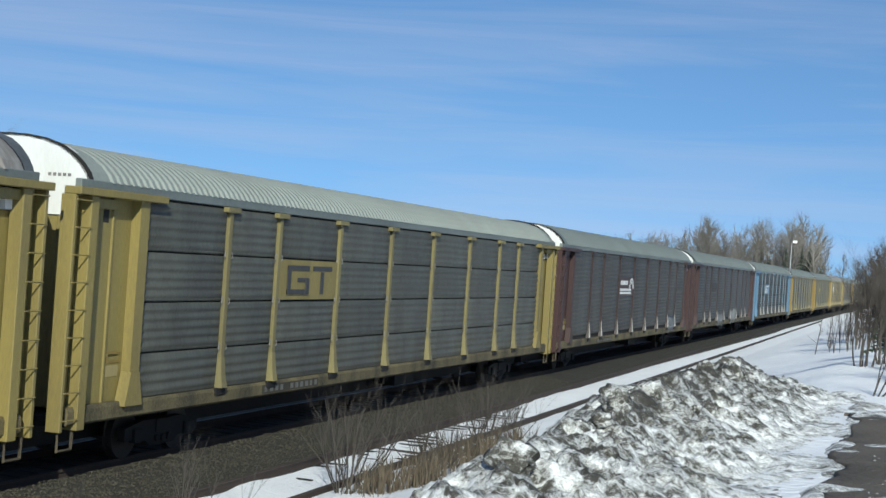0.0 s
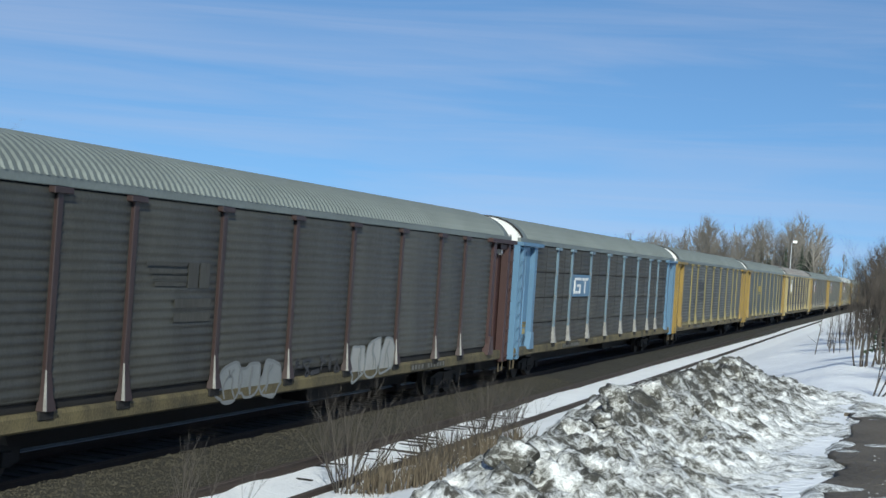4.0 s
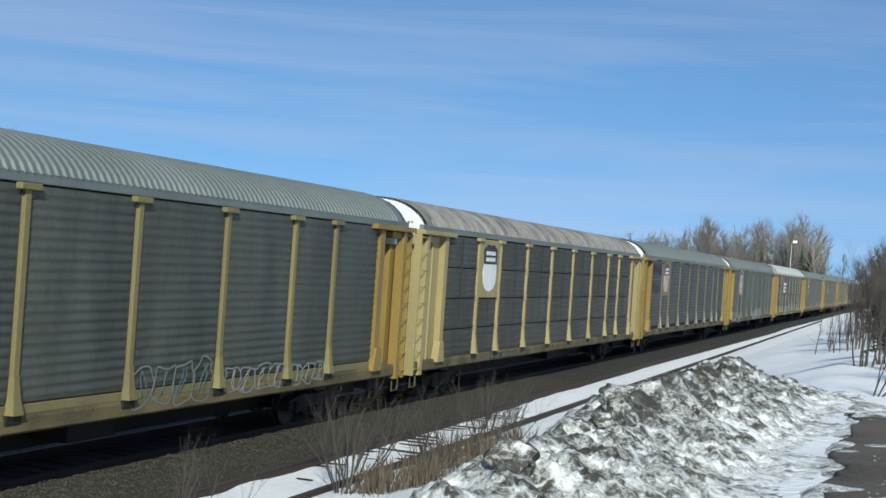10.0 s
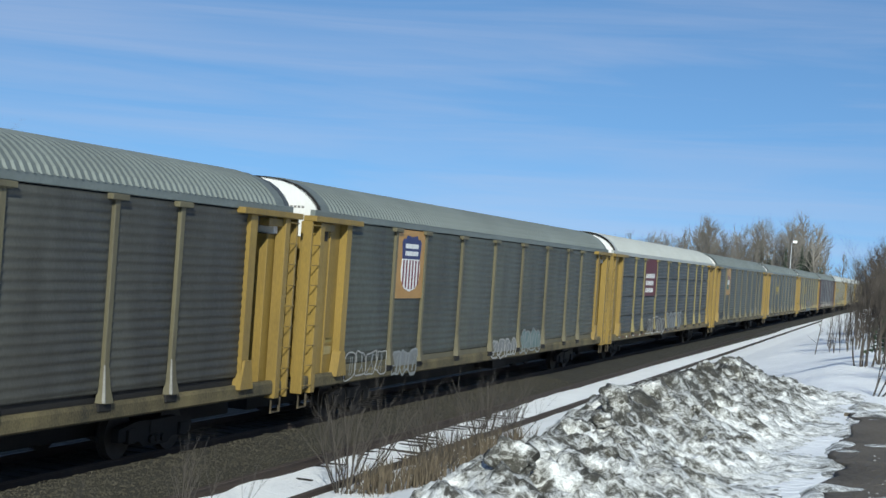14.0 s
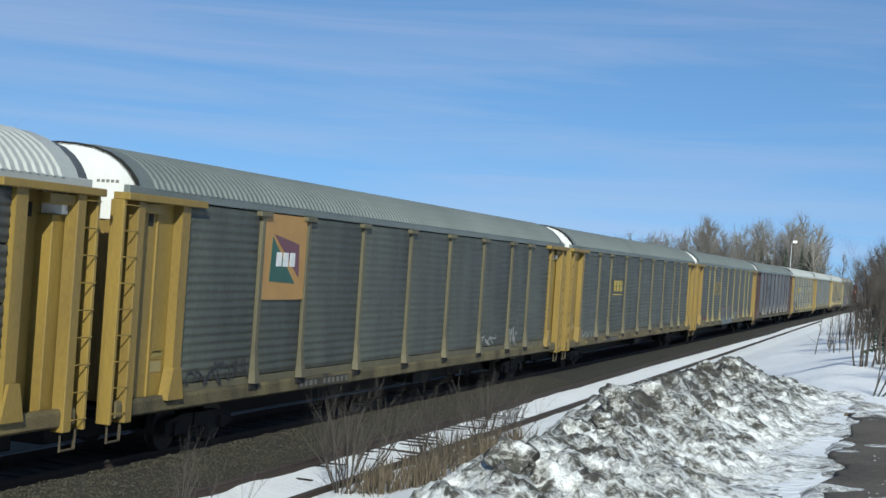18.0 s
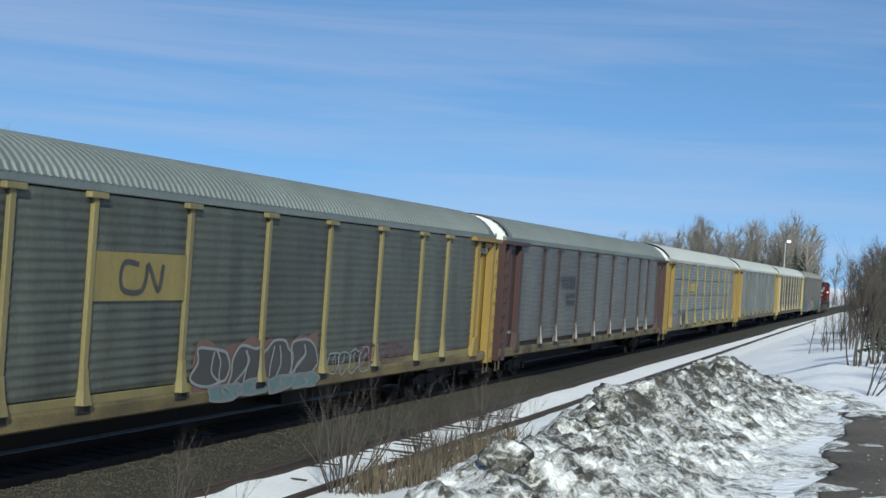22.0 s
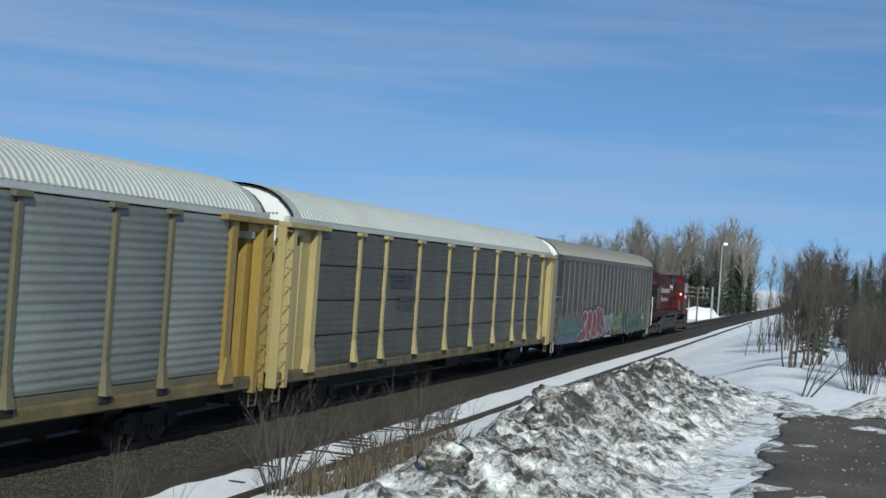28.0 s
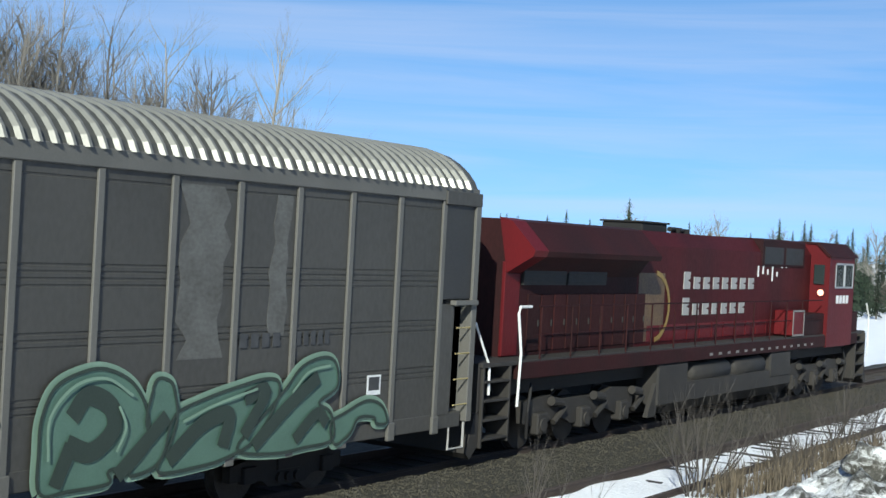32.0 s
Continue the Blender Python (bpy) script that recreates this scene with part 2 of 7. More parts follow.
NEEDLE = surface("spruce_needles", (0.030, 0.050, 0.026), 0.85, low=(0.014, 0.026, 0.015), scale=1.5, fine=12, amount=0.8, bump=0, tint=0.35)
STRAW = surface("dead_grass", (0.150, 0.118, 0.078), 0.9, low=(0.040, 0.031, 0.023), scale=3, fine=15, amount=0.9, bump=0)
REDSTEM = surface("dark_stems", (0.060, 0.051, 0.043), 0.85, low=(0.04, 0.034, 0.029), scale=3, amount=0.7, bump=0)
# worn metal made pale to carry the sun's glint on the post feet
GLINTFOOT = surface("glinting_worn_foot", (0.24, 0.235, 0.22), 0.5, low=(0.10, 0.092, 0.085), scale=4, amount=0.7, bump=0.03)
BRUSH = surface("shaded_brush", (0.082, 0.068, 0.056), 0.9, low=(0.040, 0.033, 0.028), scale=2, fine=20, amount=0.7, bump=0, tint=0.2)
WOODPOLE = surface("weathered_pole", (0.16, 0.125, 0.095), 0.9, low=(0.09, 0.07, 0.055), scale=3, fine=24, amount=0.7, stretch=(1, 1, 0.15))
ZINC = surface("galvanised_mast", (0.45, 0.46, 0.46), 0.5, 0.5, low=(0.32, 0.32, 0.32), scale=3, amount=0.5, bump=0)


def glow(name, colour, power):
    m = bpy.data.materials.new(name)
    m.use_nodes = True
    b = m.node_tree.nodes["Principled BSDF"]
    b.inputs["Base Color"].default_value = (*colour, 1)
    b.inputs["Emission Color"].default_value, b.inputs["Emission Strength"].default_value = (*colour, 1), power
    return m


MARKER = glow("lit_marker_lamp", (1.0, 0.32, 0.22), 4.0)
LAMPHEAD = glow("white_lamp_head", (0.9, 0.92, 0.92), 0.6)


def dirty_snow(name="dirty_snow", lift=0.0, slope=0.17):
    """Ploughed snow: clean white crumbs, grey slush, and dark grit that gathers on the tops."""
    m = bpy.data.materials.new(name)
    m.use_nodes = True
    n, l = m.node_tree.nodes, m.node_tree.links
    b, geo = n["Principled BSDF"], n.new("ShaderNodeNewGeometry")
    warp, big, fine = n.new("ShaderNodeTexNoise"), n.new("ShaderNodeTexNoise"), n.new("ShaderNodeTexNoise")
    warp.inputs["Scale"].default_value, warp.inputs["Detail"].default_value = 3.4, 5
    mixv = n.new("ShaderNodeMix")
    mixv.data_type, mixv.blend_type = "RGBA", "LINEAR_LIGHT"
    mixv.inputs["Factor"].default_value = 0.22
    l.new(geo.outputs["Position"], warp.inputs["Vector"])
    l.new(geo.outputs["Position"], mixv.inputs["A"])
    l.new(warp.outputs["Color"], mixv.inputs["B"])
    stretch = n.new("ShaderNodeMapping")
    stretch.inputs["Scale"].default_value = (0.8, 1.0, 1.1)
    l.new(mixv.outputs["Result"], stretch.inputs["Vector"])
    big.inputs["Scale"].default_value, big.inputs["Detail"].default_value, big.inputs["Roughness"].default_value = 4.0, 13, 0.82
    fine.inputs["Scale"].default_value, fine.inputs["Detail"].default_value = 55, 3
    l.new(stretch.outputs["Vector"], big.inputs["Vector"])
    l.new(geo.outputs["Position"], fine.inputs["Vector"])
    sep, high = n.new("ShaderNodeSeparateXYZ"), n.new("ShaderNodeMath")
    l.new(geo.outputs["Position"], sep.inputs[0])
    high.operation = "MULTIPLY_ADD"
    high.inputs[1].default_value, high.inputs[2].default_value = -slope, 2.47 * slope - lift
    l.new(sep.outputs["Z"], high.inputs[0])
    tot = n.new("ShaderNodeMath")
    l.new(big.outputs["Fac"], tot.inputs[0])
    l.new(high.outputs[0], tot.inputs[1])
    ramp = n.new("ShaderNodeValToRGB")
    e = ramp.color_ramp.elements
    e[0].position, e[0].color = 0.40, (0.045, 0.042, 0.034, 1)
    e[1].position, e[1].color = 0.61, (0.91, 0.91, 0.89, 1)
    for at, c in ((0.47, (0.08, 0.075, 0.063, 1)), (0.495, (0.20, 0.195, 0.175, 1)), (0.525, (0.44, 0.44, 0.42, 1)), (0.57, (0.66, 0.66, 0.64, 1))):
        x = e.new(at)
        x.color = c
    l.new(tot.outputs[0], ramp.inputs["Fac"])
    l.new(ramp.outputs["Color"], b.inputs["Base Color"])
    b.inputs["Roughness"].default_value, b.inputs["Specular IOR Level"].default_value = 0.7, 0.35
    bp = n.new("ShaderNodeBump")
    bp.inputs["Strength"].default_value, bp.inputs["Distance"].default_value = 0.6, 0.05
    add = n.new("ShaderNodeMath")
    add.operation = "MULTIPLY_ADD"
    add.inputs[1].default_value = 0.3
    l.new(fine.outputs["Fac"], add.inputs[0])
    l.new(big.outputs["Fac"], add.inputs[2])
    l.new(add.outputs[0], bp.inputs["Height"])
    l.new(bp.outputs["Normal"], b.inputs["Normal"])
    return m


DIRTY = dirty_snow("dirty_snow", 0.014)
GRITTY = dirty_snow("gritty_snow", 0.012, 0.0)
SLUSH = dirty_snow("slushy_snow", -0.04, 0.0)
ROAD = surface("wet_gravel_road", (0.150, 0.126, 0.098), 0.72, low=(0.058, 0.048, 0.037), scale=0.8, fine=24, amount=1.0, bump=0.9, dist=0.05, spec=0.25)


# ---- mesh tools ----
class Shape:
    """Collects vertices and faces for one mesh."""

    def __init__(self):
        self.v, self.f = [], []

    def poly(self, points, faces):
        k = len(self.v)
        self.v += [tuple(p) for p in points]
        self.f += [tuple(i + k for i in f) for f in faces]
        return self

    def box(self, x0, x1, y0, y1, z0, z1, c=0.012):
        """A box with chamfered edges."""
        mid = ((x0 + x1) / 2, (y0 + y1) / 2, (z0 + z1) / 2)
        h = (abs(x1 - x0) / 2, abs(y1 - y0) / 2, abs(z1 - z0) / 2)
        c = min(c, *(0.45 * a for a in h))
        k, at = len(self.v), {}
        for s in [(a, b, d) for a in (-1, 1) for b in (-1, 1) for d in (-1, 1)]:
            for ax in range(3):
                at[s, ax] = len(self.v)
                self.v.append(tuple(mid[i] + s[i] * (h[i] if i == ax else h[i] - c) for i in range(3)))
        faces = []
        for ax in range(3):
            o = [i for i in range(3) if i != ax]
            for sg in (-1, 1):
                loop = []
                for a, b in ((-1, -1), (1, -1), (1, 1), (-1, 1)):
                    s = [0, 0, 0]
                    s[ax], s[o[0]], s[o[1]] = sg, a, b
                    loop.append(at[tuple(s), ax])
                faces.append(loop)
            for a in (-1, 1):
                for b in (-1, 1):
                    s1, s2 = [0, 0, 0], [0, 0, 0]
                    s1[ax], s2[ax] = -1, 1
                    s1[o[0]] = s2[o[0]] = a
                    s1[o[1]] = s2[o[1]] = b
                    s1, s2 = tuple(s1), tuple(s2)
                    faces.append([at[s1, o[0]], at[s2, o[0]], at[s2, o[1]], at[s1, o[1]]])
        for s in [(a, b, d) for a in (-1, 1) for b in (-1, 1) for d in (-1, 1)]:
            faces.append([at[s, 0], at[s, 1], at[s, 2]])
        m = Vector(mid)
        for f in faces:
            p = [Vector(self.v[i]) for i in f]
            nrm = (p[1] - p[0]).cross(p[2] - p[0])
            if nrm.dot(sum(p, Vector()) / len(p) - m) < 0:
                f.reverse()
            self.f.append(tuple(f))
        return self

    def prism(self, outline, a0, a1, axis="y", caps=True):
        """An outline (counter-clockwise as seen from the far end) run along an axis."""
        def place(p, a):
            return (p[0], a, p[1]) if axis == "y" else (a, p[0], p[1]) if axis == "x" else (p[0], p[1], a)
        n = len(outline)
        pts = [place(p, a0) for p in outline] + [place(p, a1) for p in outline]
        faces = [(i, (i + 1) % n, n + (i + 1) % n, n + i) for i in range(n)]
        if caps:
            faces += [tuple(reversed(range(n))), tuple(range(n, 2 * n))]
        area = sum(outline[i][0] * outline[(i + 1) % n][1] - outline[(i + 1) % n][0] * outline[i][1] for i in range(n))
        flip = (area > 0) == (axis == "y")
        if flip:
            faces = [tuple(reversed(f)) for f in faces]
        return self.poly(pts, faces)

    def tube(self, points, radii, sides=6, cap=True):
        k = len(self.v)
        pts = [Vector(p) for p in points]
        for i, p in enumerate(pts):
            d = (pts[min(i + 1, len(pts) - 1)] - pts[max(i - 1, 0)]).normalized()
            u = d.cross(Vector((0, 0, 1)) if abs(d.z) < 0.9 else Vector((1, 0, 0))).normalized()
            w = d.cross(u)
            r = radii[i] if isinstance(radii, (list, tuple)) else radii
            for j in range(sides):
                a = 2 * math.pi * j / sides
                self.v.append(tuple(p + (u * math.cos(a) + w * math.sin(a)) * r))
        for i in range(len(pts) - 1):
            for j in range(sides):
                a, b = k + i * sides + j, k + i * sides + (j + 1) % sides
                self.f.append((a, b, b + sides, a + sides))
        if cap:
            self.f.append(tuple(range(k + sides - 1, k - 1, -1)))
            self.f.append(tuple(k + (len(pts) - 1) * sides + j for j in range(sides)))
        return self

    def disc(self, centre, radius, width, axis="x", sides=20, profile=None):
        """A turned wheel about an axis: profile is a list of (offset, radius)."""
        profile = profile or [(-width / 2, radius * 0.96), (-width / 2 + 0.01, radius), (width / 2 - 0.01, radius), (width / 2, radius * 0.96)]
        k, n = len(self.v), len(profile)
        for o, r in profile:
            for j in range(sides):
                a = 2 * math.pi * j / sides
                c, s = r * math.cos(a), r * math.sin(a)
                p = (o, c, s) if axis == "x" else (c, o, s) if axis == "y" else (c, s, o)
                self.v.append(tuple(p[i] + centre[i] for i in range(3)))
        for i in range(n - 1):
            for j in range(sides):
                a, b = k + i * sides + j, k + i * sides + (j + 1) % sides
                f = (a, b, b + sides, a + sides)
                self.f.append(f if axis == "y" else tuple(reversed(f)))
        first, last = tuple(k + j for j in range(sides)), tuple(k + (n - 1) * sides + j for j in range(sides - 1, -1, -1))
        self.f += [first, last] if axis != "y" else [tuple(reversed(first)), tuple(reversed(last))]
        return self

    def mesh(self, name, material, smooth=False):
        me = bpy.data.meshes.new(name)
        me.from_pydata(self.v, [], self.f)
        me.materials.append(material)
        if smooth:
            me.polygons.foreach_set("use_smooth", [True] * len(me.polygons))
        me.update()
        return me


def part(name, shape, material, parent, label="", smooth=False, at=None):
    """One mesh object under a thing or a part. shape: a Shape or a ready mesh."""
    me = shape.mesh(name, material, smooth) if isinstance(shape, Shape) else shape
    ob = new(name, me)
    ob.parent = parent
    if at is not None:
        ob.matrix_basis = at
    if label:
        tagged(ob, label)
    return ob


def thing(name, label, category, m=None, group="", kind=""):
    ob = tagged(new(name), label, category, group, kind)
    ob.empty_display_size = 0.2
    if m is not None:
        ob.matrix_basis = m
    return ob


MESHES = {}


def shared(key, build):
    if key not in MESHES:
        MESHES[key] = build()
    return MESHES[key]


def lerp_table(table, x):
    if x <= table[0][0]:
        return table[0][1]
    for (a, p), (b, q) in zip(table, table[1:]):
        if x <= b:
            return p + (q - p) * (x - a) / (b - a)
    return table[-1][1]


# ---- the land ----
TRACK_X = -13.827         # centre of the main track
SIDING_X, SIDING_TURN = -9.80, 0.011         # centre of the siding beside the camera, and how it closes on the main track
ACROSS = [(-3000, 3.0), (-400, -0.6), (-100, -1.8), (-38, -1.8), (-24, -1.3), (-19, -1.0), (-16.6, -0.55), (-11.3, -0.5), (-11.0, -0.262), (-9.45, -0.256), (-9.3, -0.19), (-8.9, -0.13),
          (-8.2, -0.06), (-6.0, 0.68), (-3.5, 1.5), (-1.8, 2.1), (-0.6, 2.22), (40, 2.3), (400, 3.0), (3000, 6.0)]
ALONG = [(-400, 1.0), (34, 1.0), (60, 0.62), (110, 0.45), (3000, 0.4)]


def lie(x, y):
    """The gentle fall of the land on the camera's side of the line."""
    return (-0.262 - 0.0089 * x + 0.00573 * min(y, 90.0)) * max(0.0, min(1.0, (x + 8.9) / 2.5)) if x < 40 else 0.0


def along_siding(x, y):
    """x as it lies beside a straight siding."""
    return x + (SIDING_TURN * (max(0.0, min(y, 130.0)) - 32.0)) * max(0.0, 1 - abs(x + 10.2) / 3.0)


def ground_z(x, y):
    xs = along_siding(x, y)
    z = lerp_table(ACROSS, xs)
    if x > -8.9:
        z = -0.13 + (z + 0.13) * lerp_table(ALONG, y)
        z += 0.10 * min(1, (x + 8.9) / 3) * noise.noise((x * 0.35, y * 0.35, 3.1)) + lie(x, y)
    elif x < -18:
        z += 0.5 * min(1, (-18 - x) / 20) * noise.noise((x * 0.05, y * 0.05, 7.7))
    if -11.1 < xs < -9.4:
        z += 0.045 * noise.noise((x * 1.3, y * 1.1, 0.4)) * max(0.0, min(1.0, (52 - y) / 8)) + 0.022 - 0.030 * max(0.0, min(1.0, (y - 21) / 6)) + 0.038 * max(0.0, min(1.0, (y - 37) / 6))
    return z


def spread(stops):
    """Grid lines from (start, step) pairs up to the last start."""
    out = []
    for (a, step), (b, _) in zip(stops, stops[1:]):
        n = max(1, round((b - a) / step))
        out += [a + (b - a) * i / n for i in range(n)]
    return out + [stops[-1][0]]


def sheet(xs, ys, height):
    s = Shape()
    s.v = [(x, y, height(x, y)) for y in ys for x in xs]
    w = len(xs)
    s.f = [(j * w + i, j * w + i + 1, (j + 1) * w + i + 1, (j + 1) * w + i) for j in range(len(ys) - 1) for i in range(w - 1)]
    return s


gx = spread([(-3000, 600), (-600, 100), (-100, 10), (-30, 1.5), (-18, 0.4), (-11.2, 0.15), (-8, 0.3), (0, 0.5), (6, 3), (60, 40), (600, 400), (3000, 1)])
gy = spread([(-900, 200), (-100, 20), (0, 2), (8, 0.4), (45, 1.2), (90, 5), (300, 40), (900, 300), (3300, 1)])
ground = tagged(new("ground", sheet(gx, gy, ground_z).mesh("ground", SNOW, True)), "old snow covering the ground beside the railway line", "snow", kind="structure")


def bed_z(x, y):
    x = along_siding(x, y)
    base = lerp_table([(-24.5, -1.5), (-22.5, -0.45), (-16.5, -0.34), (-15.3, -0.18), (-14.8, -0.20), (-12.95, -0.20), (-12.75, -0.05), (-12.3, -0.03), (-11.5, -0.10), (-11.05, -0.25), (-10.6, -0.5)], x)
    base -= 1.2 * max(0.0, min(1.0, (y - 48) / 20)) * max(0.0, min(1.0, (-16.2 - x) / 1.5))
    return base + 0.035 * noise.noise((x * 2.2, y * 2.2, 1.0)) + 0.02 * noise.noise((x * 6, y * 6, 5.0))


bx = spread([(-24.5, 0.5), (-17.9, 0.35), (-13.3, 0.12), (-10.5, 1)])
by = spread([(-120, 12), (8, 0.18), (50, 0.6), (120, 8), (900, 1)])
ballast = tagged(new("ballast_bed", sheet(bx, by, bed_z).mesh("ballast_bed", BALLAST, True)), "brown crushed-stone ballast bed under the tracks", "ballast", kind="structure")

RAIL_OUTLINE = [(-0.07, 0), (0.07, 0), (0.07, 0.02), (0.012, 0.035), (0.012, 0.125), (0.036, 0.135), (0.036, 0.17),
                (-0.036, 0.17), (-0.036, 0.135), (-0.012, 0.125), (-0.012, 0.035), (-0.07, 0.02)]


def make_track(name, x, top, label, ties, shiny, end=900, turn=0.0):
    t = thing(name, label, "railway track", pose(x, 0, top, 0, 0, turn), kind="structure")
    for side in (-0.7525, 0.7525):
        out = [(px + side, pz - 0.172) for px, pz in RAIL_OUTLINE]
        rail = part("rail", Shape().prism(out, -120, end), RAIL, t)
        if shiny and side < 0:
            part("running_surface", Shape().box(side - 0.03, side + 0.03, -120, 900, -0.004, 0.003, 0.002), RAILTOP, rail, "bright worn rail head")
    tie = Shape().box(-1.3, 1.3, -0.115, 0.115, -0.35, -0.172, 0.015).mesh("tie", TIE)
    rnd = random.Random(name)
    for i in range(ties[0]):
        part("tie", tie, TIE, t, at=pose(rnd.uniform(-0.05, 0.05), ties[1] + 0.54 * i + rnd.uniform(-0.03, 0.03), rnd.uniform(-0.012, 0.0), 0, 0, rnd.uniform(-1, 1)))
    return t


# ---- autorack cars ----
PITCH, HALF, CORNER = 30.066, 14.7, 12.68
POSTS = [-12.68, -9.59, -7.45, -4.37, -1.21, 1.87, 4.97, 7.92, 10.01, 12.68]
LEVELS = [1.17, 1.93, 2.78, 3.63, 4.50]
ROOF_OUTLINE = [(1.6, 4.67), (1.53, 4.81), (1.40, 4.96), (1.21, 5.11), (0.99, 5.225), (0.68, 5.315), (0.34, 5.36), (0, 5.37)]


def roof_mesh(material, pitch, depth, rise=1.0, smooth=False, inset=0.55):
    low = ROOF_OUTLINE[0][1]
    half = [(x, low + (z - low) * rise) for x, z in ROOF_OUTLINE]
    half += [(-x, z) for x, z in reversed(half[:-1])]
    s, n = Shape(), len(half)
    count = round(2 * (HALF - inset) / pitch)
    step = 2 * (HALF - inset) / count
    y, rows = -(HALF - inset), []
    for i in range(count):
        if depth < 0.05 and (i < 2 or i > count - 3):
            rows.append((y, 0))
            y += step
            continue
        rows += [(y, 0), (y + 0.38 * step, 0), (y + 0.56 * step, depth), (y + 0.84 * step, depth)] if depth < 0.05 else [
            (y + k * step / 8, depth * (0.5 - 0.5 * math.cos(k * math.pi / 4)) ** 1.7) for k in range(8)]
        y += step
    rows.append((y, 0))
    for yy, d in rows:
        for x, z in half:
            k = 1 + d / 1.2
            s.v.append((x * k, yy, 4.69 + (z - 4.69) * k if z > 4.69 else z))
    s.f = [(j * n + i, (j + 1) * n + i, (j + 1) * n + i + 1, j * n + i + 1) for j in range(len(rows) - 1) for i in range(n - 1)]
    return s.mesh("roof", material, smooth)


def arch(inset=0.0, low=4.2):
    top = [(x * (1 - inset), z - inset) for x, z in ROOF_OUTLINE]
    return [(1.5, low)] + top + [(-x, z) for x, z in reversed(top[:-1])] + [(-1.5, low)]


def panel_mesh(width, z0, z1, n, depth, material):
    """A pressed side panel: flat edge, n horizontal ribs that run out before the posts."""
    p = (z1 - z0 - 0.06) / n
    rows = [(z0, -0.04), (z0, 0.0)]
    for i in range(n):
        rows += [(z0 + 0.03 + (i + k / 6) * p, depth * (0.5 - 0.5 * math.cos(k * math.pi / 3))) for k in range(6)]
    rows += [(z1, 0.0), (z1, -0.04)]
    cols = [(-width / 2, 0), (-width / 2 + 0.10, 0), (-width / 2 + 0.16, 1), (width / 2 - 0.16, 1), (width / 2 - 0.10, 0), (width / 2, 0)]
    s = Shape()
    s.v = [(1.578 + (d * on if d > 0 else d), y, z) for z, d in rows for y, on in cols]
    s.f = [(r * 6 + c, r * 6 + c + 1, r * 6 + c + 7, r * 6 + c + 6) for r in range(len(rows) - 1) for c in range(5)]
    return s.mesh("panel", material, True)


def post_mesh(material):
    """A flanged side post with its cap."""
    w = 0.075
    s = Shape().box(1.56, 1.645, -w, w, 1.74, 4.43, 0.012)
    s.box(1.58, 1.70, -0.25, 0.25, 4.42, 4.52)
    return s.mesh("post", material)


def foot_mesh(material, b):
    """The splayed foot of a side post."""
    w, s = 0.075, Shape()
    front = [(-b, 1.19), (b, 1.19), (w * 1.3, 1.42), (w, 1.76), (-w, 1.76), (-w * 1.3, 1.42)]
    out = [1.735, 1.735, 1.69, 1.655, 1.655, 1.69]
    pts = [(1.56, y, z) for y, z in front] + [(x, y * 0.86, z) for x, (y, z) in zip(out, front)]
    s.poly(pts, [(5, 4, 3, 2, 1, 0), (6, 7, 8, 11), (8, 9, 10, 11)] + [(i, (i + 1) % 6, 6 + (i + 1) % 6, 6 + i) for i in range(6)])
    return s.mesh("foot", material)


def clip_mesh():
    """The dark hinge loops that tie two panels to a post."""
    half = [(1.60, 0.08, 0.085), (1.625, 0.14, 0.05), (1.63, 0.15, -0.03), (1.60, 0.09, -0.085)]
    s = Shape().tube([(x, -y, z) for x, y, z in half] + half[::-1], 0.013, 5)
    return s.mesh("joint_clip", GREYP)


def wheel_mesh(r=0.42):
    prof = [(-0.07, r - 0.07), (-0.07, r), (0.055, r - 0.005), (0.06, r + 0.028), (0.085, r + 0.028), (0.085, r - 0.06),
            (0.02, r - 0.09), (0.0, 0.13), (0.06, 0.10), (0.07, 0.08)]
    return Shape().disc((0, 0, 0), r, 0.1, "x", 24, prof).mesh("wheel", STEEL)


def make_bogie(parent, y, axles=(-0.88, 0.88), r=0.42):
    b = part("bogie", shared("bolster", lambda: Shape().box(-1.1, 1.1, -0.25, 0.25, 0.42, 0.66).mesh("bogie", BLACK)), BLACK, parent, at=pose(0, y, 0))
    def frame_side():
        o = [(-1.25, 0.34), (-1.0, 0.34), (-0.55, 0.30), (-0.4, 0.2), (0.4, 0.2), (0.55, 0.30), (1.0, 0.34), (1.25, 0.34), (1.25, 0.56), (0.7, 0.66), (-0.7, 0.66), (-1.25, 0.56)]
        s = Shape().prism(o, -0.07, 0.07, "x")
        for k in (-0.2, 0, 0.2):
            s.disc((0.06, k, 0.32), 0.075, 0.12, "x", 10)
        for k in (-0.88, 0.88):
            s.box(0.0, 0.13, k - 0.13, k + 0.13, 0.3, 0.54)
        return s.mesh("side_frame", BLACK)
    for sg in (1, -1):
        part("side_frame", shared("side_frame", frame_side), BLACK, b, at=pose(sg * 1.0, 0, 0, 0, 0, 0 if sg > 0 else 180))
        for a in axles:
            part("wheel", shared(("wheel", r), lambda: wheel_mesh(r)), STEEL, b, at=pose(sg * 0.76, a, r, 0, 0, 180 if sg > 0 else 0))
    for a in axles:
        part("axle", shared(("axle", r), lambda: Shape().tube([(-0.9, 0, 0), (0.9, 0, 0)], 0.08, 10).mesh("axle", BLACK)), BLACK, b, at=pose(0, a, r))
    return b


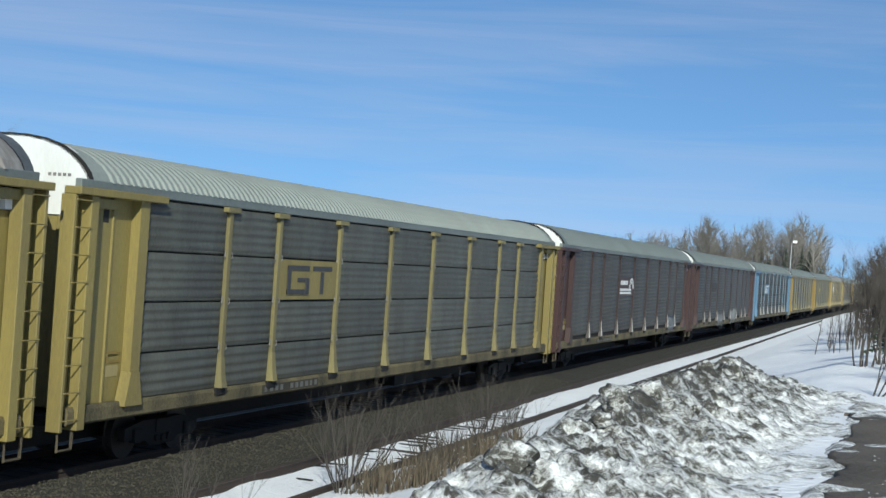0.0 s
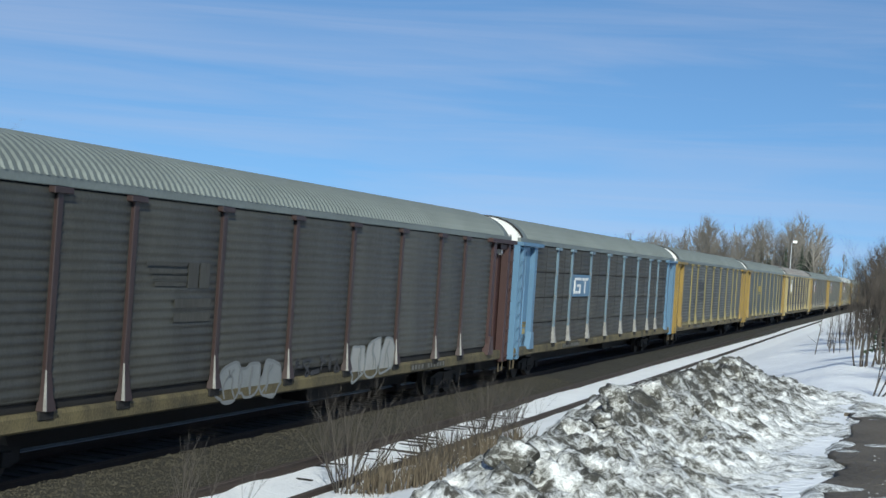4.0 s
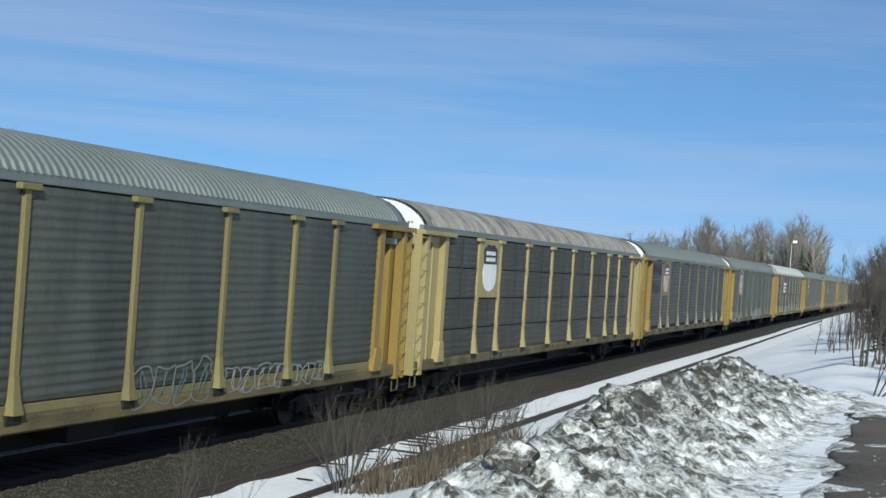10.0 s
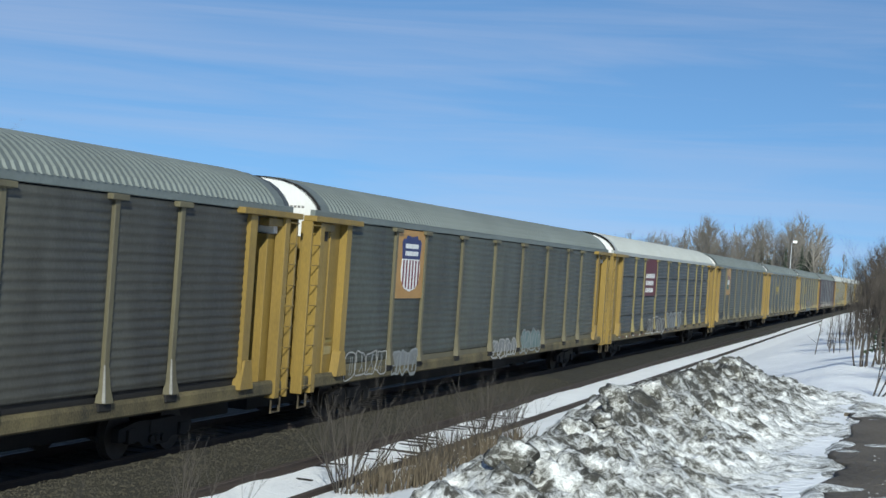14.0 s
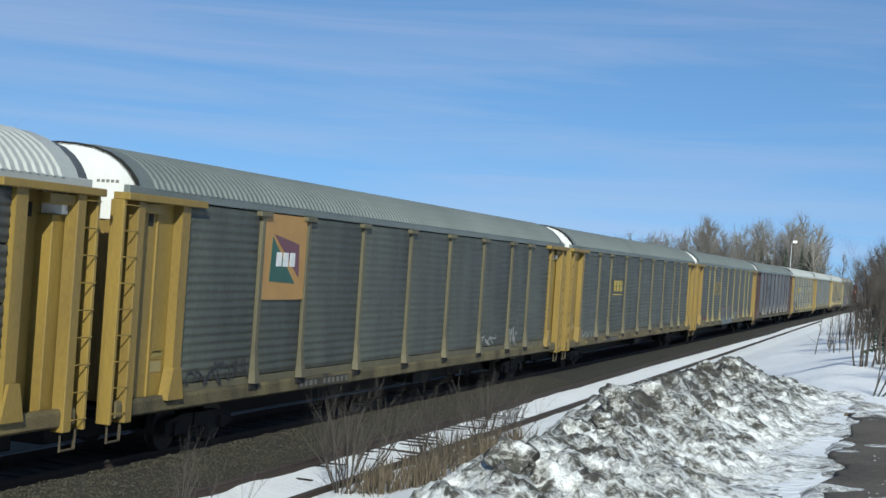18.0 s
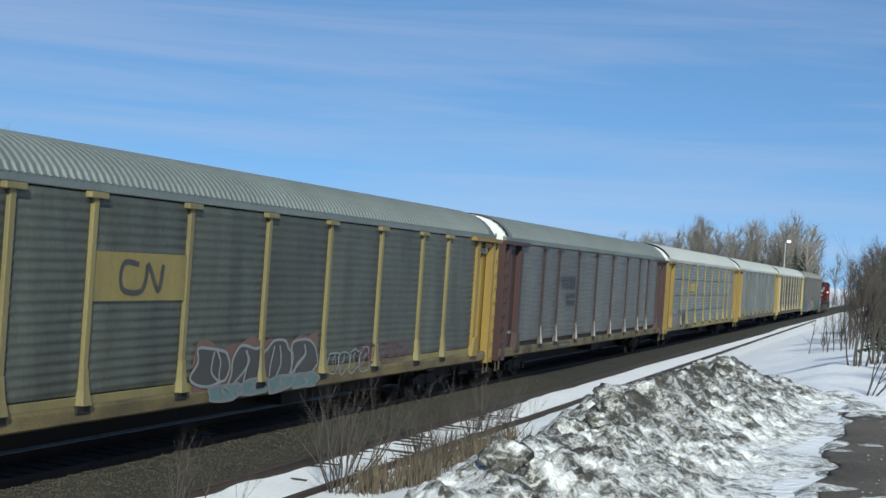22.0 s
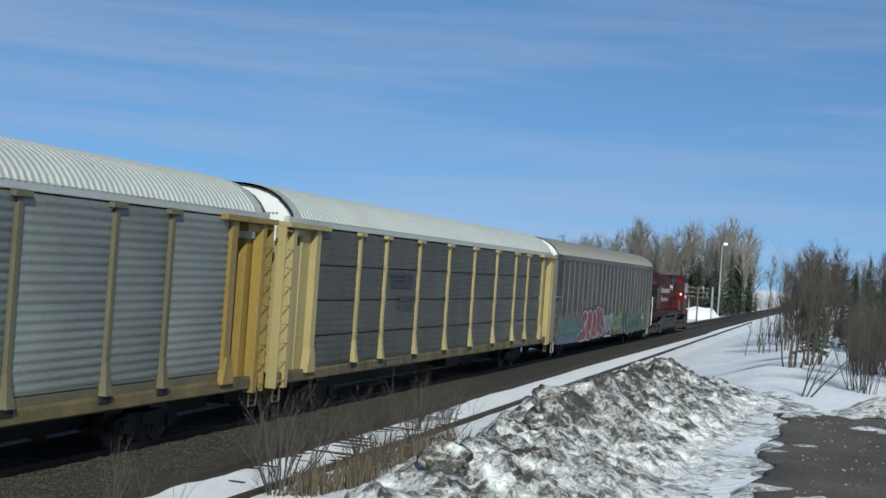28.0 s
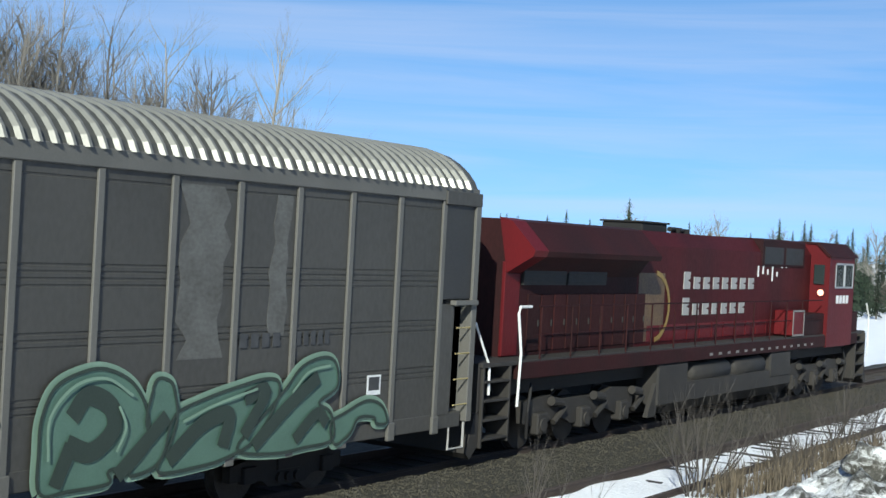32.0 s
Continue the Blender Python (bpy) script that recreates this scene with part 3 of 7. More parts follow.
def bars(y0, z0, pattern, high, wide, x=1.625, thick=0.006):
    """Plain bars standing for writing: pattern gives the relative lengths, spaces are gaps."""
    s, y = Shape(), y0
    for ch in pattern:
        w = wide * (0.7 if ch != " " else 0.5)
        if ch != " ":
            s.box(x - thick, x, y, y + w, z0, z0 + high, 0.001)
        y += wide
    return s


def make_rack(spec):
    """One covered autorack car: roof, posts, stacked side panels, end bays with ladders, sills and bogies."""
    paint, pan, roof, sill = spec["paint"], spec["panel"], spec["roof"], spec["sill"]
    post, foot = spec.get("post", paint), spec.get("foot", paint)
    car = thing("autorack_car", spec["label"], "railway car", group="autorack cars of the train")
    part("roof", shared(("roof", roof.name), lambda: roof_mesh(roof, 0.205, 0.028, 1.07 if roof == ROOFW else 1.0 if roof == ROOF else 0.90 if roof == ROOFM else 1.0)), roof, car)
    # black core added inside to block light and keep the panel gaps dark
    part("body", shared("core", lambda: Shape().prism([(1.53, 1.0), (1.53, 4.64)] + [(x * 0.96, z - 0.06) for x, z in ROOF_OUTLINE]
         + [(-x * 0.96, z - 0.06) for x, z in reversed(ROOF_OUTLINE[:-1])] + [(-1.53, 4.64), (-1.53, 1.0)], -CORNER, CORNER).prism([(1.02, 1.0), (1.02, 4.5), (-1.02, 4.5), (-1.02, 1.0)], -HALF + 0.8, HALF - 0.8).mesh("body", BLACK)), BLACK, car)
    part("far_wall", shared(("far", pan.name), lambda: Shape().box(-1.6, -1.54, -12.68, 12.68, 1.2, 4.5).mesh("far_wall", pan)), pan, car)
    for sg in (1, -1):
        part("roof_rail", shared(("eave", sg, roof.name), lambda: Shape().box(sg * 1.5, sg * 1.615, -HALF + 0.2, HALF - 0.2, 4.525, 4.69).mesh("roof_rail", ROOF if roof != ROOFW else ROOFW)), roof, car)
        part("side_sill", shared(("sill", sg, sill.name), lambda: Shape().prism([(sg * 1.5, 0.93), (sg * 1.60, 0.90), (sg * 1.63, 0.93), (sg * 1.63, 1.12), (sg * 1.60, 1.18), (sg * 1.5, 1.18)][::sg], -HALF + 0.25, HALF - 0.25).mesh("side_sill", sill)), sill, car)
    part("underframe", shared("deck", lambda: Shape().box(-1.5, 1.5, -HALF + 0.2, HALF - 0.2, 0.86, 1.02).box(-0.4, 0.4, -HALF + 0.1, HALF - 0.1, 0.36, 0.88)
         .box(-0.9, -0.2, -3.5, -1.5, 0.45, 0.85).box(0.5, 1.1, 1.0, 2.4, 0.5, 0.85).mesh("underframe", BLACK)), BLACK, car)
    solid = spec.get("solid", False)
    for k, (a, b) in enumerate(zip(POSTS, POSTS[1:])):
        w, mid = round(b - a - 0.05, 2), pose(0, (a + b) / 2, 0)
        if solid:
            part("panel", shared(("sheet", w, pan.name), lambda: panel_mesh(w, 1.335, 4.505, 20, 0.036, pan)), pan, car, "continuous ribbed side sheet", at=mid)
            if "edge" not in spec:
                part("bottom_strip", shared(("strip", w, post.name), lambda: Shape().box(1.55, 1.592, -w / 2, w / 2, 1.175, 1.32).mesh("bottom_strip", post)), post, car, at=mid)
            continue
        for level in range(4):
            z0, z1 = LEVELS[level] + 0.014, LEVELS[level + 1] - 0.014
            part("panel", shared(("panel", w, level, pan.name), lambda: panel_mesh(w, z0, z1, 5 if level else 4, 0.038, pan)), pan, car, at=mid)
        if pan != PANELD:
            continue
        y = a + (b - a) * (0.52 + 0.06 * math.sin(7.0 * k + len(spec["label"])))
        part("drip_streak", shared(("streak", k % 3), lambda: Shape().prism([(-0.06, 4.49), (-0.05, 4.0), (-0.065, 3.2), (-0.02, 2.2 - 0.2 * (k % 3)), (0.03, 2.3 - 0.2 * (k % 3)), (0.05, 3.4), (0.04, 4.1), (0.06, 4.49)], 1.612, 1.6165, "x").mesh("drip_streak", STAIN)), STAIN, car, "sooty run-off stain", at=pose(0, y, 0))
    for y in POSTS[1:-1]:
        p = part("post", shared(("post", post.name), lambda: post_mesh(post)), post, car, at=pose(0, y, 0))
        part("foot", shared(("foot", foot.name, solid), lambda: foot_mesh(foot, 0.15 if solid else 0.12)), foot, p)
        # pale strip painted as the sun's glint along the foot's edge
        if "edge" in spec:
            part("worn_edge", shared("edge", lambda: Shape().poly([(1.662, -0.08, 1.80), (1.662, -0.074, 1.80), (1.742, -0.118, 1.2), (1.742, -0.140, 1.2), (1.69, -0.152, 1.2), (1.64, -0.084, 1.80)], [(0, 1, 2, 3), (0, 3, 4, 5)]).mesh("worn_edge", spec["edge"])), spec["edge"], p, "bright worn edge of the post foot")
        if not solid:
            for z in LEVELS[1:4]:
                part("joint_clip", shared("clip", clip_mesh), GREYP, p, at=pose(0, 0, z))
        # dark block on the sill: grime plus the shade painted below each post
        part("foot_pocket", shared("pocket", lambda: Shape().box(1.60, 1.66, -0.19, 0.19, 1.05, 1.185).mesh("foot_pocket", BLACK)), BLACK, p, "grimy black pocket under the post")
    for sg in (-1, 1):
        tag = (sg, paint.name)
        def corner(sg=sg):
            s = Shape()
            a, b = sorted((sg * 12.54, sg * 12.82))
            s.prism([(a - 0.02 if sg < 0 else a, 1.16), (b + 0.02, 1.16), (b, 1.5), (b, 4.44), (a, 4.44), (a, 1.5)], 1.5, 1.67, "x")
            a, b = sorted((sg * 12.46, sg * 13.0))
            s.prism([(a, 1.1), (b, 1.1), ((a + b) / 2 + 0.13, 1.65), ((a + b) / 2 - 0.13, 1.65)], 1.52, 1.72, "x")
            return s.mesh("corner_post", paint)
        deep = 0.36 if sg > 0 else 0.0
        def bay(sg=sg):
            a, b = sorted((sg * 12.7, sg * 14.1))
            s = Shape().box(1.42 - deep, 1.50 - deep, a, b, 1.1, 4.5)
            a, b = sorted((sg * 13.35, sg * 13.41))
            s.box(1.48 - deep, 1.53 - deep, a, b, 1.15, 4.45)
            a, b = sorted((sg * 12.95, sg * 13.4))
            s.box(1.49 - deep, 1.515 - deep, a, b, 1.9, 1.95)
            return s.mesh("end_sheet", paint)
        def beam(sg=sg):
            a, b = sorted((sg * 12.1, sg * HALF))
            return Shape().box(1.45, 1.76, a, b, 4.44, 4.56).box(1.40, 1.62, *sorted((sg * 14.15, sg * 13.42)), 4.26, 4.42).mesh("end_beam", paint)
        def back(sg=sg):
            return Shape().box(1.40, 1.46, *sorted((sg * 14.26, sg * 14.69)), 0.82, 4.44).mesh("ladder", paint)
        def stile(k, sg=sg):
            a, b = sorted((sg * 14.06, sg * 14.28)) if k else sorted((sg * 14.62, sg * 14.7))
            return Shape().box(1.45, 1.68 if k else 1.66, a, b, 0.82, 4.44).mesh("stile", paint)
        def rung(sg=sg):
            y0, y1 = sg * 14.26, sg * 14.66
            return Shape().tube([(1.69, y0, 0), (1.69, y1, 0), (1.62, y1, 0)], 0.012, 5).tube([(1.5, y0, -0.07), (1.69, y0, 0)], 0.012, 5).mesh("rung", paint)
        part("corner_post", shared(("corner",) + tag, corner), paint, car)
        part("end_sheet", shared(("bay",) + tag, bay), paint, car)
        part("slot", shared(("slot", sg), lambda: Shape().box(1.49 - deep, 1.506 - deep, *sorted((sg * 13.5, sg * 13.66)), 4.05, 4.27).mesh("slot", BLACK)), BLACK, car, "dark slot in the end bay")
        part("end_beam", shared(("beam",) + tag, beam), paint, car)
        ladder = part("ladder", shared(("back",) + tag, back), paint, car)
        for k in (0, 1):
            part("stile", shared(("stile", k) + tag, lambda: stile(k)), paint, ladder)
        for i in range(9):
            part("rung", shared(("rung",) + tag, rung), paint, ladder, at=pose(0, 0, 1.0 + 0.42 * i))
        out = 14.44 if sg > 0 else 14.17
        y0, y1 = sorted((sg * 13.9, sg * out))
        part("end_wall", shared(("endw", sg, spec.get("endpaint", WHITE).name), lambda: Shape().prism(arch(0.085 if sg > 0 else 0.03, 4.12), y0, y1).mesh("end_wall", spec.get("endpaint", WHITE))), WHITE, car, "white-painted upper end panel")
        for k in range(5):
            part("marking_bar", shared(("endbar", sg), lambda: Shape().box(0, 0.06, *sorted((sg * out, sg * (out + 0.005))), 0, 0.05, 0.001).mesh("marking_bar", GREYP)), GREYP, car, at=pose(0.78 + 0.09 * k, 0, 4.72))
        def hood():
            o = [(x * 0.965, z - 0.045) for x, z in ROOF_OUTLINE]
            o += [(-x, z) for x, z in reversed(o[:-1])]
            i = [(x * 0.95, z - 0.06) for x, z in o]
            s, n = Shape(), len(o)
            tip = [14.48 + 0.42 * (1 - (abs(x) / 1.56) ** 1.5) for x, z in o]
            s.v = [(x, 14.1, z) for x, z in o] + [(x, y, z) for (x, z), y in zip(o, tip)] + [(x, 14.1, z) for x, z in i] + [(x, y, z) for (x, z), y in zip(i, tip)]
            for k in range(n - 1):
                s.f += [(k, n + k, n + k + 1, k + 1), (2 * n + k, 2 * n + k + 1, 3 * n + k + 1, 3 * n + k), (k, k + 1, 2 * n + k + 1, 2 * n + k), (n + k, 3 * n + k, 3 * n + k + 1, n + k + 1)]
            return s.mesh("roof_hood", HOOD)
        if sg > 0:
            part("roof_hood", shared(("hood", sg), hood), HOOD, car, "smooth dark grey hood over the car's end")
        y2, y3 = sorted((sg * (HALF - 0.57), sg * (HALF - 0.53)))
        def rim():
            o = arch(0.0, 4.69)[1:-1]
            i = [(x * 0.955, z - 0.05) for x, z in o]
            s = Shape()
            n = len(o)
            s.v = [(x, y, z) for y in (y2, y3) for x, z in o] + [(x, y, z) for y in (y2, y3) for x, z in i]
            for k in range(n - 1):
                s.f += [(k, k + 1, n + k + 1, n + k), (2 * n + k, 3 * n + k, 3 * n + k + 1, 2 * n + k + 1), (k, 2 * n + k, 2 * n + k + 1, k + 1), (n + k, n + k + 1, 3 * n + k + 1, 3 * n + k)]
            return s.mesh("roof_rim", BLACK)
        part("roof_rim", shared(("rim", sg), rim), BLACK, car)
        for k in (-1, 1):
            leaf = part("end_door", shared(("door", k) + tag, lambda: Shape().box(*sorted((k * 0.02, k * 1.42)), *sorted((sg * 13.8, sg * (out - 0.04))), 1.1, 4.11).mesh("end_door", paint)), paint, car)
            part("door_rib", shared(("door_rib", k) + tag, lambda: Shape().box(*sorted((k * 1.0, k * 1.12)), *sorted((sg * (out - 0.04), sg * (out + 0.02))), 1.1, 4.11).mesh("door_rib", paint)), paint, leaf)
        part("coupler", shared(("coupler", sg), lambda: Shape().box(-0.14, 0.14, *sorted((sg * 14.4, sg * 15.02)), 0.72, 0.98).box(-0.2, 0.2, *sorted((sg * 14.75, sg * 15.03)), 0.66, 1.02).mesh("coupler", STEEL)), STEEL, car)
        for side in (-1, 1):
            x = side * 1.55
            part("stirrup_step", shared(("stirrup", sg, side), lambda: Shape().tube([(x, sg * 14.58, 0.84), (x, sg * 14.57, 0.52), (x, sg * 14.2, 0.52), (x, sg * 14.19, 0.84)], 0.028, 6).mesh("stirrup_step", SOOTY)), SOOTY, car)
        make_bogie(car, sg * 10.6)
    if "extra" in spec:
        spec["extra"](car)
    return car


# ---- markings on the cars ----
def plate(car, name, y0, y1, z0, z1, material, label="", x=1.622, thick=0.014):
    return part(name, Shape().box(x - thick, x, y0, y1, z0, z1, 0.003), material, car, label)


def ribbon(shape, points, width, x, thick=0.004):
    """A flat painted stroke through (y, z) points."""
    pts = [Vector(p) for p in points]
    left, right = [], []
    for i, p in enumerate(pts):
        d = pts[min(i + 1, len(pts) - 1)] - pts[max(i - 1, 0)]
        d = d.normalized() if d.length else Vector((1, 0))
        n = Vector((-d.y, d.x)) * width / 2
        left.append(p + n)
        right.append(p - n)
    k = len(pts)
    rise = [0.012 * i / k for i in range(k)]
    for xx in (x - thick, x):
        shape.v += [(xx + r, q.x, q.y) for q, r in zip(left, rise)] + [(xx + r, q.x, q.y) for q, r in zip(right, rise)]
    b = len(shape.v) - 4 * k
    for i in range(k - 1):
        shape.f.append((b + 2 * k + i, b + 3 * k + i, b + 3 * k + i + 1, b + 2 * k + i + 1))
    for i in range(k - 1):
        shape.f.append((b + i, b + i + 1, b + 2 * k + i + 1, b + 2 * k + i))
        shape.f.append((b + k + i, b + 3 * k + i, b + 3 * k + i + 1, b + k + i + 1))
    for i in (0, k - 1):
        q = (b + i, b + 2 * k + i, b + 3 * k + i, b + k + i)
        shape.f.append(q if i == 0 else tuple(reversed(q)))


def smooth_line(points, n=5):
    """Catmull-Rom through points."""
    p = [Vector(q) for q in points]
    p = [p[0] * 2 - p[1]] + p + [p[-1] * 2 - p[-2]]
    out = []
    for i in range(1, len(p) - 2):
        for j in range(n):
            t = j / n
            out.append(0.5 * (2 * p[i] + (p[i + 1] - p[i - 1]) * t + (2 * p[i - 1] - 5 * p[i] + 4 * p[i + 1] - p[i + 2]) * t * t
                              + (3 * p[i] - p[i - 1] - 3 * p[i + 1] + p[i + 2]) * t ** 3))
    return out + [p[-2]]




def loop_line(points, n=5):
    """A closed smooth outline through points."""
    p = [Vector(q) for q in points]
    m, out = len(p), []
    for i in range(m):
        a, b, c, d = p[i - 1], p[i], p[(i + 1) % m], p[(i + 2) % m]
        for j in range(n):
            t = j / n
            out.append(0.5 * (2 * b + (c - a) * t + (2 * a - 5 * b + 4 * c - d) * t * t + (3 * b - a - 3 * c + d) * t ** 3))
    return out


def blob(outline, x):
    """A flat painted area with a thin rim."""
    s, n = Shape(), len(outline)
    s.poly([(x, q[0], q[1]) for q in outline] + [(x - 0.006, q[0], q[1]) for q in outline], [tuple(range(n))] + [(i, (i + 1) % n, n + (i + 1) % n, n + i) for i in range(n)])
    return s


def graffiti(car, y0, y1, z0, z1, fill, edge, letters, seed, label, weight=0.34, under=None, x=1.626, slant=0.15):
    """A spray-painted piece: a row of swollen overlapping shapes with edge lines, on a cloud of colour where there is one."""
    rnd = random.Random(seed)
    w, h = (y1 - y0) / letters, z1 - z0
    piece = None
    if under is not None:
        n = letters * 3
        top = [(y0 + (y1 - y0) * k / n, z1 + h * rnd.uniform(-0.08, 0.22)) for k in range(n + 1)]
        low = [(y0 + (y1 - y0) * k / n, z0 + h * rnd.uniform(-0.1, 0.12)) for k in range(n, -1, -1)]
        piece = part("graffiti", blob(loop_line(top + low, 3), x - 0.006), under, car, label)
    for i in range(letters):
        cy, cz = y0 + (i + 0.5) * w, z0 + h * (0.5 + rnd.uniform(-0.05, 0.05))
        ring = []
        for k in range(11):
            a = 2 * math.pi * k / 11 + rnd.uniform(-0.15, 0.15)
            r = rnd.uniform(0.72, 1.12)
            u, v = 0.56 * w * r * math.copysign(abs(math.cos(a)) ** 0.7, math.cos(a)), 0.5 * h * r * math.copysign(abs(math.sin(a)) ** 0.7, math.sin(a))
            ring.append((cy + u + slant * v, cz + v))
        line = loop_line(ring, 4)
        s = Shape()
        ribbon(s, line + [line[0]], 0.055 if weight > 0.15 else 0.035, x + 0.004 + 0.0012 * i, 0.003)
        rim = part("graffiti" if piece is None else "paint_edge", s, edge, piece or car, label if piece is None else "")
        piece = piece or rim
        if weight > 0.15:
            part("paint_fill", blob(line, x + 0.0012 * i), fill, piece)
        for q in range(2):
            s = Shape()
            base = rnd.uniform(-0.3, 0.3) * w
            pts = [(cy + base * (1 - k / 3) + rnd.uniform(-0.16, 0.16) * w + slant * h * (k / 3 - 0.5), cz + h * (0.36 * (k / 1.5 - 1))) for k in range(4)]
            ribbon(s, smooth_line(pts, 4), 0.05 if weight > 0.15 else 0.03, x + 0.006 + 0.0012 * i + 0.0005 * q, 0.003)
            part("paint_line", s, edge if weight > 0.15 else fill, piece)
    return piece


def tag_lines(car, y0, y1, z0, z1, material, seed, strokes=5, width=0.03, x=1.624):
    """A thin scrawl."""
    rnd = random.Random(seed)
    s = Shape()
    for i in range(strokes):
        a = y0 + (y1 - y0) * i / strokes
        w = (y1 - y0) / strokes
        pts = [(a + w * rnd.uniform(-0.1, 1.1), z0 + (z1 - z0) * rnd.random()) for _ in range(5)]
        ribbon(s, smooth_line(pts, 4), width, x + 0.0006 * i)
    return part("scrawl", s, material, car, "thin spray-can scrawl")


def block_letters(car, y0, z0, count, wide, high, material, edge=None, x=1.628):
    """Solid blocks standing for a lettered name."""
    for i in range(count):
        y = y0 + i * wide
        if edge:
            part("emblem_block", Shape().box(x - 0.018, x - 0.006, y - 0.03, y + wide * 0.8 + 0.03, z0 - 0.03, z0 + high + 0.03, 0.004), edge, car)
        o = [(y, z0), (y + wide * 0.8, z0), (y + wide * 0.8, z0 + high * 0.38), (y + wide * 0.5, z0 + high * 0.5), (y + wide * 0.8, z0 + high * 0.62), (y + wide * 0.8, z0 + high), (y, z0 + high)]
        part("emblem_block", Shape().prism(o, x - 0.006, x, "x"), material, car)


def number_patch(car, y=-7.6, z=0.945, seed=0):
    """Reporting marks stencilled on the sill, as bars on a thin grimy patch."""
    p = part("number_patch", Shape().box(1.626, 1.633, y + 0.1, y + 2.8, z, z + 0.17, 0.003), SOOT, car, "grimy stencil patch on the side sill")
    rnd = random.Random(seed)
    for k in range(11):
        if k != 4:
            part("marking_bar", Shape().box(1.633, 1.636, y + 0.2 + 0.24 * k, y + 0.32 + 0.24 * k + rnd.uniform(0, 0.04), z + 0.03, z + 0.14, 0.001), PRIMER, p)


def shield(car, y, z, wide, high, top, low, stripe=None, x=1.634):
    """A shield emblem: a dark chief over a pale or striped field."""
    chief = [(y + wide * a, z + high * b) for a, b in [(-0.46, 0.08), (0.46, 0.08), (0.5, 0.38), (0.42, 0.44), (0.34, 0.42), (0.26, 0.5), (0, 0.47), (-0.26, 0.5), (-0.34, 0.42), (-0.42, 0.44), (-0.5, 0.38)]]
    field = [(y + wide * a, z + high * b) for a, b in [(0, -0.5), (0.3, -0.44), (0.46, -0.3), (0.5, -0.12), (0.46, 0.08), (-0.46, 0.08), (-0.5, -0.12), (-0.46, -0.3), (-0.3, -0.44)]]
    e = part("shield_emblem", Shape().prism(field, x - 0.01, x, "x"), low, car, "shield emblem with a dark chief")
    part("chief", Shape().prism(chief, x - 0.01, x + 0.002, "x"), top, e)
    for row in (0.31, 0.18):
        part("marking_bar", Shape().box(x, x + 0.006, y - 0.34 * wide, y + 0.34 * wide, z + high * row - 0.04 * high, z + high * row + 0.04 * high, 0.001), MARKW, e)
    if stripe:
        for k in range(6):
            a = y + wide * (-0.42 + 0.16 * k)
            c = abs(-0.42 + 0.16 * k + 0.025)
            part("stripe", Shape().box(x, x + 0.004, a, a + 0.07 * wide, z - high * (0.46 - 0.35 * c * c * 1.5), z + 0.06 * high, 0.001), stripe, e)


def speed_bars(car, y, z, material, rows=4, x=1.624):
    """A horse-head style speed emblem reduced to stacked bars and two blocks."""
    for k in range(rows):
        part("emblem_bar", Shape().box(x - 0.006, x, y + 0.1 * k, y + 1.35, z + 0.5 - 0.115 * k, z + 0.565 - 0.115 * k, 0.001), material, car)
    for k in range(2):
        part("emblem_bar", Shape().box(x - 0.006, x, y + 1.42 + 0.42 * k, y + 1.78 + 0.42 * k, z + 0.12, z + 0.57, 0.001), material, car)
    for k in range(2):
        part("emblem_bar", Shape().box(x - 0.006, x, y + 1.0, y + 2.3, z - 0.22 - 0.25 * k, z - 0.06 - 0.25 * k, 0.001), material, car)


def words(car, text, y, z, size, material, x=1.63):
    """Readable lettering in the built-in font, as a mesh."""
    curve = bpy.data.curves.new("lettering", "FONT")
    curve.body, curve.size, curve.extrude = text, size, 0.003
    temp = bpy.data.objects.new("lettering", curve)
    scene.collection.objects.link(temp)
    me = bpy.data.meshes.new_from_object(temp.evaluated_get(bpy.context.evaluated_depsgraph_get()))
    bpy.data.objects.remove(temp)
    me.materials.clear()
    me.materials.append(material)
    ob = new("lettering", me)
    ob.parent = car
    ob.matrix_basis = Matrix.Translation((x, y, z)) @ Matrix(((0, 0, 1, 0), (1, 0, 0, 0), (0, 1, 0, 0), (0, 0, 0, 1)))
    return ob


B = POSTS  # bay limits by post


def bay(i):
    return B[i] + 0.1, B[i + 1] - 0.1


def hook_logo(car, back, front):
    y0, y1 = bay(2)
    plate(car, "logo_plate", y0, y1, LEVELS[2] + 0.02, LEVELS[3] - 0.02, back, "painted panel with a block emblem")
    s = Shape()
    a, zt, zb = y0 + 0.35, LEVELS[3] - 0.13, LEVELS[2] + 0.13
    for q in ((a, a + 1.05, zt - 0.1, zt), (a, a + 0.16, zb, zt), (a, a + 1.05, zb, zb + 0.1), (a + 0.89, a + 1.05, zb, zb + 0.33), (a + 0.5, a + 1.05, zb + 0.25, zb + 0.34)):
        part("emblem_bar", Shape().box(1.624, 1.63 + 0.003 * len(car.children) % 0.02, *q, 0.002), front, car)
    for q in ((a + 1.25, a + 2.25, zt - 0.1, zt), (a + 1.66, a + 1.84, zb, zt - 0.12)):
        part("emblem_bar", Shape().box(1.624, 1.63, *q, 0.002), front, car)


